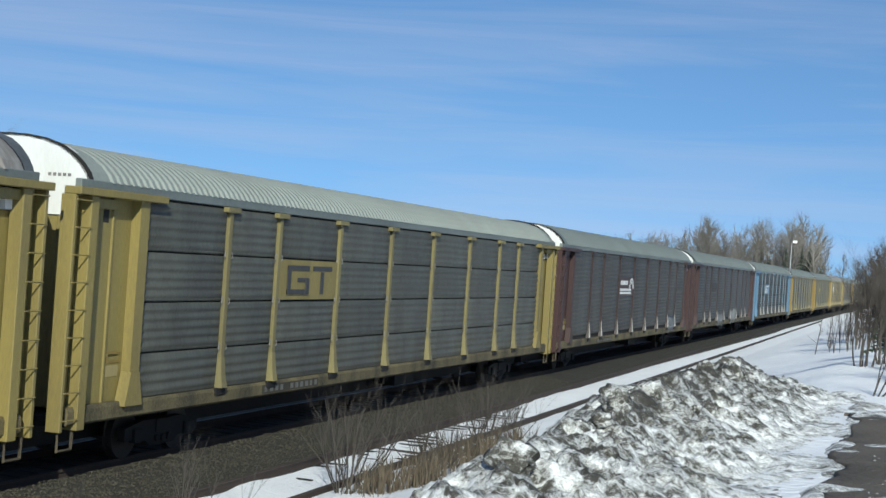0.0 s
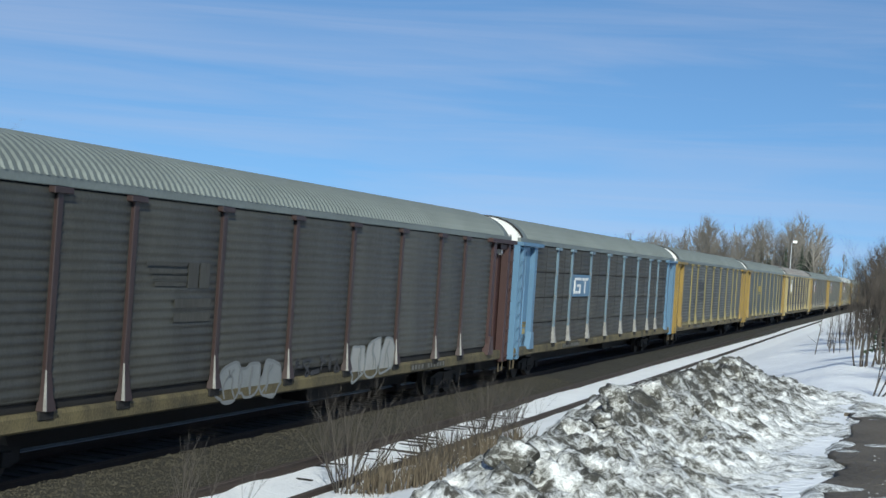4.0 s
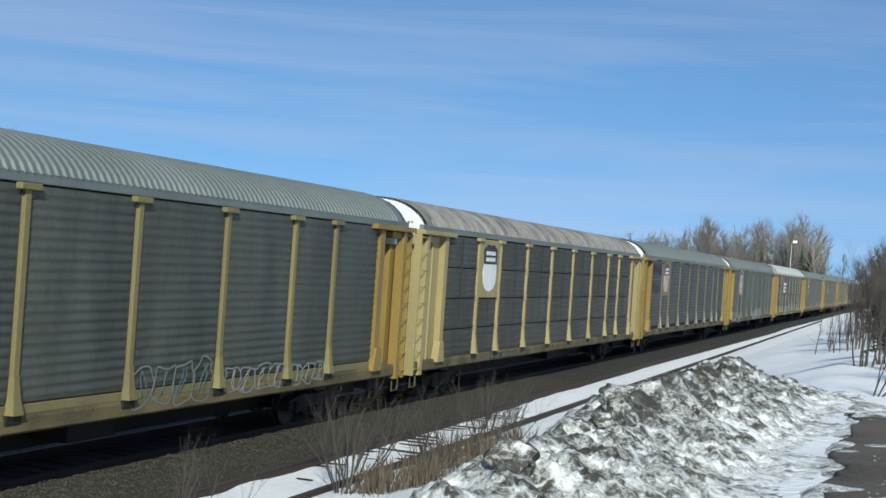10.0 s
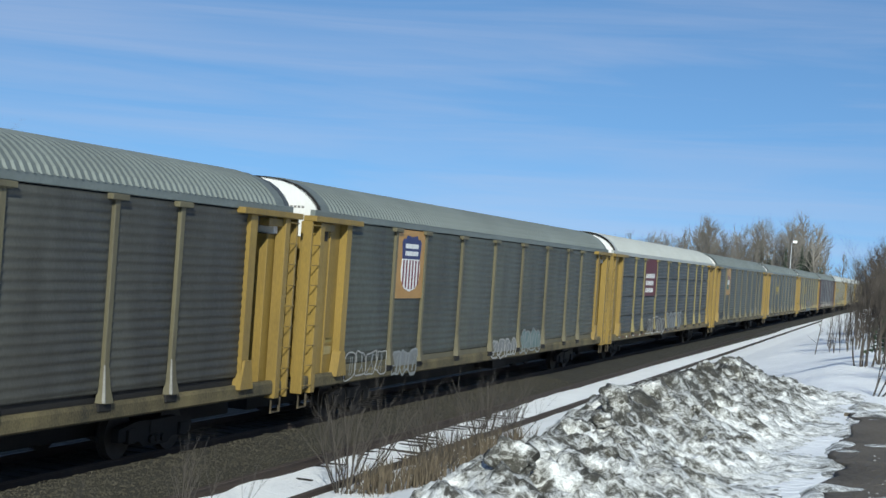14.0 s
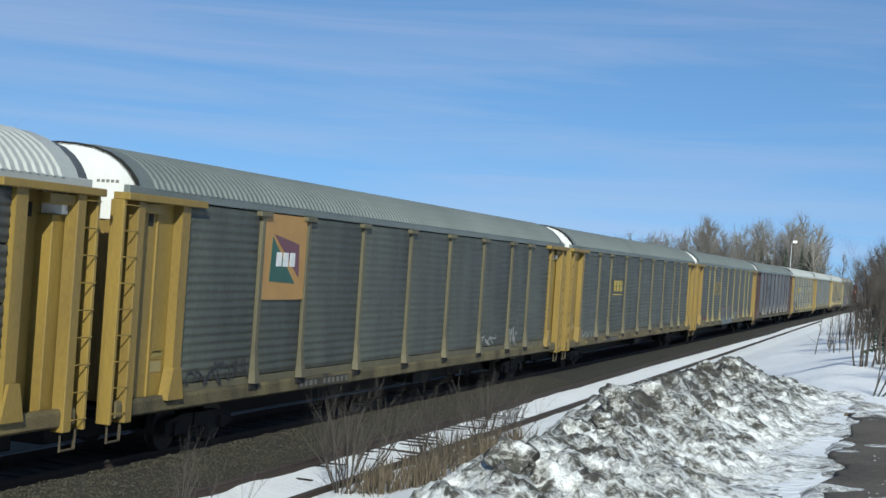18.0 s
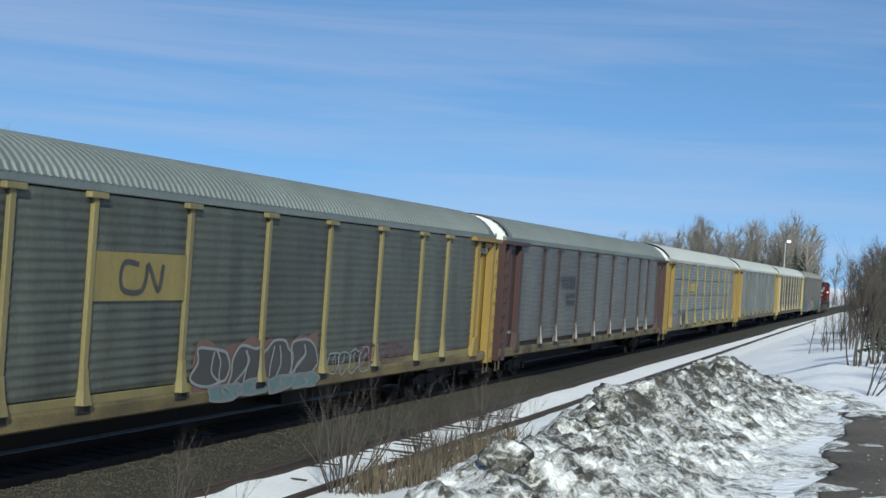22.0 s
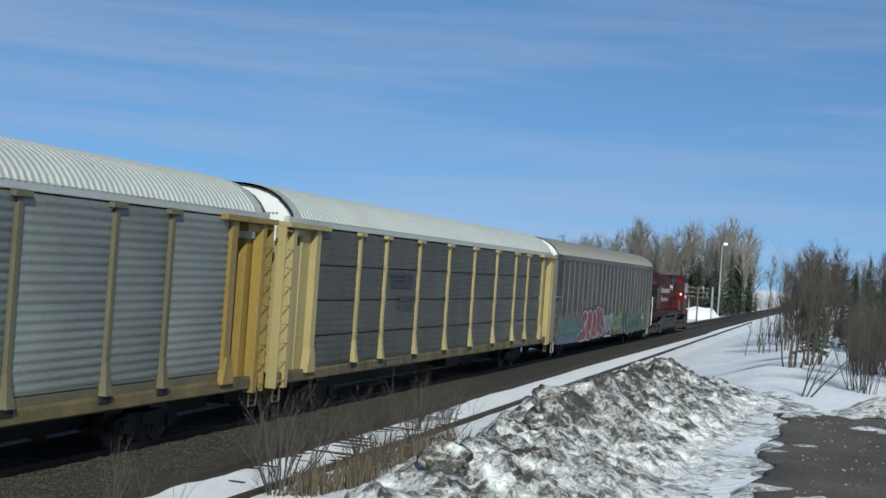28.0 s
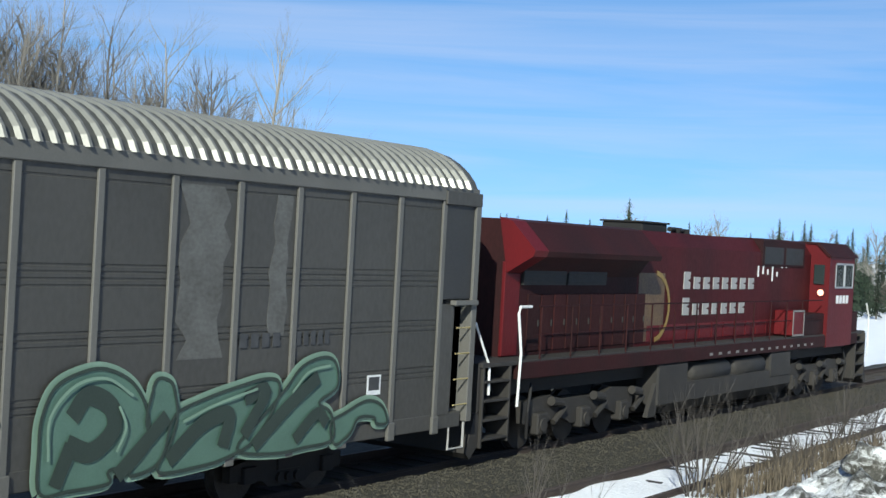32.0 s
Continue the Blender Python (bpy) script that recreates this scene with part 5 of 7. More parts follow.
    # the large dark-red piece: four fat shapes with a white edge
    fat = [(True, [(-7.12, 1.95), (-7.6, 2.12), (-8.3, 2.03), (-8.75, 1.65), (-8.65, 1.28), (-8.15, 1.2), (-8.6, 1.18), (-9.0, 1.1), (-9.2, 0.85), (-8.9, 0.72), (-8.0, 0.73), (-7.42, 0.82), (-7.28, 1.2), (-7.5, 1.48), (-7.95, 1.5), (-7.6, 1.62), (-7.15, 1.72)]),
           (True, [(-7.25, 1.2), (-7.27, 1.7), (-7.1, 2.02), (-6.5, 2.15), (-5.95, 2.0), (-5.72, 1.6), (-5.78, 1.25), (-6.1, 1.04), (-6.3, 0.98), (-6.32, 0.74), (-7.1, 0.74), (-7.28, 0.9)]),
           (True, [(-5.85, 1.8), (-5.5, 2.08), (-4.95, 2.08), (-4.66, 1.7), (-4.58, 1.3), (-4.62, 0.92), (-5.0, 0.78), (-5.5, 0.8), (-5.95, 0.95), (-6.02, 1.3)]),
           (False, [(-4.84, 2.25), (-3.95, 2.3), (-3.98, 1.98), (-3.5, 2.25), (-2.67, 2.1), (-3.62, 1.46), (-2.34, 1.02), (-3.1, 0.82), (-3.9, 1.0), (-4.0, 0.80), (-4.52, 0.80), (-4.62, 1.4)])]
    big = part("graffiti", blob(loop_line([(-9.35, 0.72), (-9.0, 1.35), (-8.9, 1.8), (-8.3, 2.2), (-7.2, 2.15), (-6.5, 2.28), (-5.4, 2.22), (-4.9, 2.38), (-3.7, 2.4), (-2.5, 2.2), (-3.1, 1.5), (-2.15, 1.05), (-3.2, 0.74), (-6.0, 0.72)]), 1.604), SPRAY["black"], car, "large dark-red spray-painted piece with white edges")
    for k, (soft, pts) in enumerate(fat):
        line = loop_line(pts) if soft else [Vector(p) for p in pts]
        fill = part("paint_fill", blob(line, 1.612 + 0.004 * k), SPRAY["red"], big)
        s = Shape()
        ribbon(s, line + [line[0]], 0.07, 1.618 + 0.004 * k)
        part("paint_edge", s, SPRAY["white"], fill)
    for y, z in ((-6.6, 1.12), (-5.25, 1.2), (-7.95, 1.35), (-4.15, 0.93)):
        ring = [(y + 0.09 * math.cos(a), z + 0.13 * math.sin(a)) for a in [q * math.pi / 6 for q in range(12)]]
        part("paint_eye", blob(ring, 1.650), SPRAY["white"], big)
    part("shadow_side", blob([(-9.1, 0.74), (-8.85, 1.25), (-8.7, 1.2), (-8.85, 0.76)], 1.652), SPRAY["red"], big)
    # silver and lime pieces
    for y0, pts, fill, label in ((-2.6, [(0.0, 0.05), (0.12, 0.5), (0.0, 0.85), (0.5, 0.92), (0.95, 0.8), (1.3, 0.95), (1.7, 0.82), (2.1, 1.0), (2.45, 0.85), (2.9, 1.05), (3.12, 0.8), (2.95, 0.35), (2.5, 0.12), (2.0, 0.2), (1.5, 0.05), (0.9, 0.15), (0.4, -0.02)], "silver", "silver spray-painted piece with black lines"),
                                 (0.62, [(0.0, 0.1), (0.15, 0.6), (0.5, 0.85), (0.9, 0.78), (1.3, 0.9), (1.8, 0.82), (2.3, 1.08), (2.85, 0.95), (2.98, 0.5), (2.7, 0.2), (2.1, 0.05), (1.4, 0.1), (0.7, -0.02)], "lime", "lime green spray-painted piece with black lines")):
        line = loop_line([(y0 + a, 0.92 + b) for a, b in pts])
        g = part("graffiti", blob(line, 1.606), SPRAY[fill], car, label)
        s = Shape()
        ribbon(s, line + [line[0]], 0.05, 1.611)
        part("paint_edge", s, SPRAY["white"] if fill == "silver" else SPRAY["emerald"], g)
        for k in range(4):
            s, w = Shape(), 0.66
            ribbon(s, smooth_line([(y0 + 0.22 + w * (k + a), 1.05 + 0.6 * b) for a, b in [(rnd.uniform(0, 0.9), rnd.random()) for _ in range(7)]], 5), 0.045, 1.626 + 0.004 * k)
            part("paint_line", s, SPRAY["black"], g)
    # green piece: fat shapes with a mint halo, dark shading strokes and pale highlights
    shapes = [[(5.29, 0.75), (5.25, 1.24), (5.27, 1.6), (5.44, 1.93), (5.79, 2.08), (6.19, 2.11), (6.63, 1.93), (6.89, 1.6), (6.94, 1.24), (6.72, 0.96), (6.32, 0.9), (6.32, 0.75), (5.71, 0.73)],
              [(6.98, 1.82), (7.08, 1.95), (7.29, 1.9), (7.38, 1.73), (7.43, 1.47), (7.33, 1.14), (7.07, 0.87), (6.72, 0.8), (6.67, 0.87), (6.98, 1.17), (6.89, 1.44)],
              [(7.38, 1.47), (7.9, 1.64), (8.58, 1.77), (9.11, 1.84), (9.38, 1.77), (9.33, 1.49), (8.9, 1.02), (8.38, 0.85), (7.9, 0.79), (7.15, 0.79), (7.24, 1.08)],
              [(8.58, 0.94), (9.11, 1.36), (9.54, 1.69), (9.87, 1.97), (10.34, 2.08), (10.63, 1.98), (10.69, 1.64), (10.28, 1.44), (10.57, 1.27), (10.63, 0.89), (9.99, 0.83), (9.33, 0.81)],
              [(10.57, 1.12), (10.92, 1.25), (11.44, 1.39), (11.83, 1.29), (11.98, 1.03), (11.7, 1.03), (11.63, 1.13), (11.24, 1.15), (11.05, 0.94), (10.69, 0.81)]]
    shade = [(0, 0.24, [(5.71, 1.57), (5.94, 1.81), (6.3, 1.66), (6.35, 1.38), (6.02, 1.15), (5.64, 1.27)]), (0, 0.2, [(5.50, 0.80), (5.71, 1.27)]), (1, 0.2, [(6.45, 0.82), (6.89, 1.18), (7.24, 1.48)]),
             (2, 0.22, [(7.3, 0.92), (7.9, 1.33), (8.38, 1.41), (8.28, 1.0)]), (2, 0.2, [(8.68, 1.6), (9.11, 1.68), (8.68, 1.11)]), (3, 0.2, [(8.9, 0.95), (9.54, 1.41), (10.22, 1.81)]), (3, 0.18, [(9.76, 0.96), (10.22, 1.29), (10.46, 1.13)])]
    light = [(0, [(5.37, 1.11), (5.37, 1.6), (5.71, 1.94), (6.19, 2.0), (6.63, 1.77)]), (0, [(6.42, 1.66), (6.54, 1.4), (6.40, 1.12)]), (2, [(7.52, 1.39), (8.09, 1.56), (8.9, 1.72)]), (3, [(9.65, 1.62), (9.99, 1.89), (10.46, 1.96)])]
    g = None
    for k, pts in enumerate(shapes):
        line = loop_line([(y + 0.23, z) for y, z in pts])
        s = Shape()
        ribbon(s, line + [line[0]], 0.16, 1.605 + 0.0015 * k, 0.003)
        halo = part("graffiti" if g is None else "paint_halo", s, SPRAY["mint"], g or car, "green spray-painted piece with pale mint edge" if g is None else "")
        g = g or halo
        part("paint_fill", blob(line, 1.622 + 0.002 * k), SPRAY["green"], halo)
        s = Shape()
        ribbon(s, line + [line[0]], 0.045, 1.634 + 0.002 * k, 0.003)
        part("paint_line", s, SPRAY["forest"], halo)
    for k, (n, w, pts) in enumerate(shade):
        s = Shape()
        ribbon(s, smooth_line([(y + 0.23, z) for y, z in pts], 6), w, 1.636 + 0.003 * k, 0.003)
        part("paint_shade", s, SPRAY["forest"], g)
    for k, (n, pts) in enumerate(light):
        s = Shape()
        ribbon(s, smooth_line([(y + 0.23, z) for y, z in pts], 6), 0.035, 1.66 + 0.002 * k, 0.003)
        part("paint_line", s, SPRAY["mint"], g)
    tag_lines(car, -13.5, -12.4, 2.0, 2.4, SPRAY["black"], 186, 6, 0.08, 1.61)
    tag_lines(car, -14.2, -13.6, 2.95, 4.1, SPRAY["black"], 187, 6, 0.045, 1.59)
    tag_lines(car, 3.75, 4.9, 1.1, 1.95, SPRAY["black"], 188, 6, 0.05, 1.605)
    tag_lines(car, -2.4, -1.5, 1.95, 2.4, SPRAY["black"], 189, 5, 0.05, 1.605)
    for y, z, n, wide, high in ((-10.75, 2.92, 3, 0.24, 0.24), (-10.66, 2.33, 3, 0.205, 0.26), (-9.78, 2.33, 3, 0.205, 0.26), (-8.5, 2.47, 4, 0.26, 0.09), (-8.5, 2.30, 4, 0.24, 0.09), (8.82, 2.26, 4, 0.225, 0.19), (10.0, 2.26, 5, 0.16, 0.19)):
        for k in range(n):
            part("marking_bar", Shape().box(1.574, 1.580, y + wide * k, y + wide * (k + 0.68), z, z + high, 0.002), MARKK if high > 0.1 else PRIMER, car)
    sq = part("stencil_frame", Shape().box(1.56, 1.566, 11.75, 12.1, 1.45, 1.75, 0.002), MARKW, car)
    part("stencil_field", Shape().box(1.566, 1.569, 11.79, 12.06, 1.52, 1.72, 0.001), MARKK, sq)
    return car


cars.append(make_boxcar())


# ---- the locomotive ----
def make_loco():
    """A six-axle red diesel locomotive, hood end towards the cars, cab at the far end."""
    L = thing("locomotive", "weathered dark red diesel locomotive with white lettering bars", "locomotive")
    part("underframe", Shape().box(-1.1, 1.1, -10.9, 10.9, 1.1, 1.5), BLACK, L)
    part("side_sill", Shape().box(1.36, 1.48, -10.0, 10.2, 1.42, 1.72).box(1.34, 1.36, -10.0, 10.2, 1.5, 1.72), REDD, L, "sooty red side sill")
    part("side_sill", Shape().box(-1.48, -1.36, -10.0, 10.2, 1.42, 1.72), REDD, L)
    part("walkway", Shape().box(-1.45, 1.45, -11.2, 10.8, 1.68, 1.76), LOCOK, L)
    for k in range(14):
        part("reflector", Shape().box(1.48, 1.486, -1.2 + 0.55 * k, -1.02 + 0.55 * k, 1.5, 1.56, 0.002), GREYP, L)
    # long hood with chamfered roof edges
    hood = [(0.95, 1.76), (0.95, 3.95), (0.72, 4.27), (-0.72, 4.27), (-0.95, 3.95), (-0.95, 1.76)]
    part("hood", Shape().prism(hood, -4.2, 7.2), HOODRED, L, "red engine hood")
    # radiator end: narrow below, flared wings above
    part("radiator_body", Shape().prism([(0.95, 1.76), (0.95, 3.25), (1.22, 3.62), (1.22, 3.98), (0.75, 4.28), (-0.75, 4.28), (-1.22, 3.98), (-1.22, 3.62), (-0.95, 3.25), (-0.95, 1.76)], -9.7, -4.2), REDD, L, "flared radiator end of the hood")
    part("end_cap", Shape().prism([(0.93, 1.76), (0.93, 3.25), (1.2, 3.62), (1.2, 3.97), (0.74, 4.26), (-0.74, 4.26), (-1.2, 3.97), (-1.2, 3.62), (-0.93, 3.25), (-0.93, 1.76)], -9.78, -9.7), REDD, L)
    part("wing", Shape().prism([(1.1, 3.62), (1.52, 3.62), (1.56, 3.72), (1.05, 4.24), (0.8, 4.29), (0.8, 4.2)], -9.75, -4.3), REDD, L, "overhanging radiator wing")
    part("wing", Shape().prism([(-0.8, 4.2), (-0.8, 4.29), (-1.05, 4.24), (-1.56, 3.72), (-1.52, 3.62), (-1.1, 3.62)], -9.75, -4.3), REDD, L)
    # rear corners take the brighter red, painting in the sun on them
    part("wing_end", Shape().prism([(1.0, 3.3), (1.53, 3.62), (1.57, 3.73), (1.05, 4.25), (0.8, 4.3)], -9.80, -9.3), RED, L, "brighter red corner panel")
    part("corner_stripe", Shape().box(0.9, 0.975, -9.8, -9.25, 1.78, 3.5), RED, L, "bright red corner panel")
    for k in range(2):
        g = part("radiator_screen", Shape().prism([(-9.2 + 1.75 * k, 3.08), (-7.55 + 1.75 * k, 3.08), (-7.5 + 1.75 * k, 3.5), (-9.15 + 1.75 * k, 3.5)], 0.96, 1.02, "x"), RADIATOR, L, "black radiator screen")
        for j in range(5):
            part("screen_bar", Shape().box(1.015, 1.03, -9.15 + 1.75 * k, -7.55 + 1.75 * k, 3.12 + 0.08 * j, 3.135 + 0.08 * j, 0.002), LOCOK, g)
    for k in range(10):
        d = part("engine_door", Shape().box(0.94, 0.972, -8.9 + 0.52 * k, -8.44 + 0.52 * k, 1.84, 2.9, 0.012), REDD, L)
        part("door_latch", Shape().box(0.972, 0.99, -8.52 + 0.52 * k, -8.48 + 0.52 * k, 2.3, 2.42, 0.004), LOCOK, d)
    for k in range(11):
        part("engine_door", Shape().box(0.94, 0.968, -3.6 + 0.74 * k, -2.92 + 0.74 * k, 1.84, 2.2, 0.012), RED, L)
    part("emblem_field", Shape().box(0.95, 0.962, -4.1, -2.75, 1.86, 3.35, 0.004), EMBLEM, L, "faded gold emblem panel")
    s = Shape()
    ribbon(s, [(-3.35 + 0.85 * math.sin(a), 2.62 + 0.75 * math.cos(a)) for a in [math.pi * (0.05 + 0.1 * j) for j in range(10)]], 0.1, 0.975)
    part("emblem_arc", s, BRIGHT, L, "yellow ring of the emblem")
    for row, n in ((3.0, 8), (2.4, 7)):
        for k in range(n):
            y = -1.7 + 0.585 * k
            high = 0.40 if k == 0 else 0.28
            part("lettering_bar", Shape().prism([(y, row), (y + 0.36, row), (y + 0.36, row + high * 0.4), (y + 0.2, row + high * 0.5), (y + 0.36, row + high * 0.62), (y + 0.36, row + high), (y, row + high)], 0.95, 0.968, "x"), GREYRIB, L, "dull white lettering block")
    rnd = random.Random(3)
    for k in range(7):
        part("paint_chip", Shape().box(0.955, 0.972, 3.0 + 0.35 * k, 3.07 + 0.35 * k, 3.2 + rnd.uniform(0, 0.5), 3.3 + rnd.uniform(0.05, 0.5), 0.002), MARKW, L)
    # roof fittings
    part("exhaust_box", Shape().box(-0.5, 0.5, -3.1, -1.75, 4.24, 4.46, 0.03).box(-0.54, 0.54, -3.15, -1.7, 4.45, 4.49, 0.01), BLACK, L, "black exhaust stack box")
    part("horn", Shape().tube([(0.35, -1.3, 4.36), (0.35, -0.6, 4.38)], [0.06, 0.03], 8).tube([(0.55, -1.25, 4.34), (0.55, -0.7, 4.36)], [0.05, 0.025], 8).box(0.2, 0.65, -0.9, -0.8, 4.24, 4.36), BLACK, L)
    part("dynamic_brake", Shape().box(-0.98, 0.98, 3.2, 6.6, 3.55, 4.31, 0.05), REDD, L)
    for k in range(2):
        part("intake_grille", Shape().box(0.98, 0.995, 3.4 + 1.6 * k, 4.8 + 1.6 * k, 3.65, 4.1), RADIATOR, L)
    # cab and nose
    part("cab", Shape().prism([(1.5, 1.4), (1.5, 3.95), (1.1, 4.3), (-1.1, 4.3), (-1.5, 3.95), (-1.5, 1.4)], 7.2, 9.5), RED, L, "bright red cab")
    part("cab_roof", Shape().prism([(1.56, 3.93), (1.14, 4.33), (-1.14, 4.33), (-1.56, 3.93), (-1.46, 3.93), (-1.1, 4.27), (1.1, 4.27), (1.46, 3.93)], 7.15, 9.75), REDD, L)
    part("nose", Shape().prism([(9.5, 1.4), (10.75, 1.4), (10.85, 2.3), (10.5, 2.95), (9.5, 3.2)], -1.1, 1.1, "x"), RED, L, "short red nose")
    part("cab_rear_window", Shape().box(1.06, 1.36, 7.15, 7.21, 3.15, 3.7, 0.03), GLASS, L)
    for k, (a, b) in enumerate(((7.75, 8.45), (8.6, 9.3))):
        w = part("cab_window", Shape().box(1.49, 1.512, a, b, 3.1, 3.72, 0.02), GLASS, L, "dark side window")
        part("window_frame", Shape().box(1.505, 1.525, a - 0.05, a, 3.05, 3.77).box(1.505, 1.525, b, b + 0.05, 3.05, 3.77).box(1.505, 1.525, a - 0.05, b + 0.05, 3.72, 3.77).box(1.505, 1.525, a - 0.05, b + 0.05, 3.05, 3.1), ZINC, w)
    part("windscreen", Shape().box(-1.3, 1.3, 9.48, 9.53, 3.25, 3.85, 0.03), GLASS, L)
    for k in range(4):
        part("number_bar", Shape().box(1.5, 1.508, 7.9 + 0.3 * k, 8.12 + 0.3 * k, 2.62, 2.85, 0.002), MARKW, L)
    part("side_panel_patch", Shape().box(0.965, 1.475, 4.4, 5.3, 1.8, 2.45, 0.02), RED, L)
    part("battery_box_frame", Shape().box(1.475, 1.49, 4.4, 5.3, 2.42, 2.47).box(1.475, 1.49, 4.4, 5.3, 1.78, 1.83).box(1.475, 1.49, 4.4, 4.45, 1.8, 2.45).box(1.475, 1.49, 5.25, 5.3, 1.8, 2.45), GREYP, L)
    part("battery_box", Shape().box(0.9, 1.4, 5.4, 10.4, 1.5, 2.35, 0.03), REDD, L)
    lamp = part("marker_lamp", Shape().disc((1.28, 7.17, 2.92), 0.085, 0.06, "y", 16), MARKER, L, "lit reddish marker lamp")
    part("lamp_bezel", Shape().disc((1.28, 7.19, 2.92), 0.12, 0.05, "y", 16), BLACK, lamp)
    # rails and steps
    for k in range(13):
        y = -9.2 + 1.2 * k
        if y < 6.9:
            part("handrail_post", Shape().tube([(1.44, y, 1.6), (1.44, y, 2.72)], 0.017, 6), REDD, L)
    part("handrail", Shape().tube([(1.44, -9.3, 2.72), (1.44, 6.9, 2.72)], 0.017, 6).tube([(1.44, -9.3, 2.2), (1.44, 6.9, 2.2)], 0.012, 6), REDD, L)
    part("handrail", Shape().tube([(-1.44, -9.3, 2.72), (-1.44, 6.9, 2.72)], 0.017, 6), REDD, L)
    for sg in (1, -1):
        part("grab_rail", Shape().tube([(sg * 1.5, -9.7, 2.72), (sg * 1.5, -10.1, 2.72), (sg * 1.5, -10.15, 2.6), (sg * 1.5, -10.0, 1.9), (sg * 1.5, -10.05, 0.95)], 0.026, 8), MARKW, L, "white grab rail")
        part("grab_rail", Shape().tube([(sg * 1.35, -11.35, 2.45), (sg * 1.4, -10.9, 1.7), (sg * 1.4, -10.88, 1.2)], 0.024, 8), MARKW, L, "white grab rail")
        part("grab_rail", Shape().tube([(sg * 1.5, 10.9, 2.6), (sg * 1.5, 11.2, 2.2), (sg * 1.5, 11.2, 1.0)], 0.026, 8), MARKW, L, "white grab rail")
        for e in (-1, 1):
            st = part("step_well", Shape().box(*sorted((sg * 1.0, sg * 1.45)), *sorted((e * 10.2, e * 10.26)), 0.35, 1.7), LOCOK, L)
            part("step_side", Shape().box(*sorted((sg * 1.0, sg * 1.45)), *sorted((e * 11.1, e * 11.16)), 0.3, 1.7), LOCOK, st)
            for k in range(4):
                part("step", Shape().box(*sorted((sg * 1.05, sg * 1.46)), *sorted((e * 10.26, e * 11.1)), 0.42 + 0.33 * k, 0.46 + 0.33 * k), LOCOK, st)
    for e in (-1, 1):
        part("end_plate", Shape().box(-1.4, 1.4, *sorted((e * 11.15, e * 11.25)), 0.9, 1.76), LOCOK, L)
        part("plow", Shape().prism([(e * 11.15, 0.95), (e * 11.3, 0.9), (e * 11.55, 0.25), (e * 11.4, 0.14), (e * 11.1, 0.4)][:: 1 if e > 0 else -1], -1.4, 1.4, "x"), LOCOK, L)
        part("coupler", Shape().box(-0.15, 0.15, *sorted((e * 11.2, e * 11.95)), 0.7, 0.98), STEEL, L)
    # tank and reservoirs
    part("fuel_tank", Shape().prism([(1.15, 0.28), (1.42, 0.55), (1.42, 0.95), (1.0, 1.12), (-1.0, 1.12), (-1.42, 0.95), (-1.42, 0.55), (-1.15, 0.28)], -3.2, 4.6), LOCOK, L)
    for a, b in ((-1.9, 0.35), (0.65, 2.7)):
        part("air_reservoir", Shape().tube([(1.2, a, 1.12), (1.2, a + 0.06, 1.12), (1.2, b - 0.06, 1.12), (1.2, b, 1.12)], [0.15, 0.24, 0.24, 0.15], 18), LOCOK, L, "grey air reservoir", True)
    part("equipment_box", Shape().box(0.9, 1.44, -3.9, -2.3, 0.5, 1.42, 0.04), LOCOK, L)
    part("equipment_box", Shape().box(0.9, 1.44, 3.0, 4.5, 0.75, 1.42, 0.04), LOCOK, L)
    part("side_bracket", Shape().prism([(-4.3, 0.3), (-3.9, 0.3), (-3.4, 1.3), (-3.7, 1.35)], 1.3, 1.4, "x"), LOCOK, L)
    for e in (-1, 1):
        y = e * 7.0
        b = part("bogie", Shape().box(-1.0, 1.0, y - 0.4, y + 0.4, 0.6, 0.9), BLACK, L)
        for sg in (1, -1):
            o = [(-2.3, 0.55), (-1.7, 0.42), (-1.0, 0.62), (-0.4, 0.42), (0.4, 0.42), (1.0, 0.62), (1.7, 0.42), (2.3, 0.55), (2.35, 0.95), (1.3, 1.02), (0.9, 0.9), (-0.9, 0.9), (-1.3, 1.02), (-2.35, 0.95)]
            part("side_frame", Shape().prism([(p + y, q) for p, q in o], *sorted((sg * 1.08, sg * 1.22)), "x"), LOCOK, b)
            for a in (-1.75, 0.0, 1.75):
                part("wheel", shared(("wheel", 0.5), lambda: wheel_mesh(0.5)), STEEL, b, at=pose(sg * 0.76, y + a, 0.5, 0, 0, 180 if sg > 0 else 0))
                part("axle_box", Shape().box(*sorted((sg * 1.1, sg * 1.34)), y + a - 0.2, y + a + 0.2, 0.32, 0.72, 0.03).disc((sg * 1.34, y + a, 0.5), 0.13, 0.06, "x", 12), LOCOK, b)
                part("brake_cylinder", Shape().tube([(sg * 1.3, y + a + 0.35, 0.92), (sg * 1.3, y + a + 0.75, 0.86)], 0.09, 10), LOCOK, b)
                part("spring", Shape().tube([(sg * 1.25, y + a + 0.55, 0.5), (sg * 1.28, y + a + 0.95, 0.75)], 0.06, 8), LOCOK, b)
    part("sand_hose", Shape().tube([(1.3, -9.2, 1.3), (1.36, -9.4, 0.8), (1.3, -9.3, 0.3)], 0.03, 6), BLACK, L)
    part("sand_hose", Shape().tube([(1.3, 9.4, 1.3), (1.36, 9.6, 0.8), (1.3, 9.5, 0.3)], 0.03, 6), BLACK, L)
    return L


loco = make_loco()


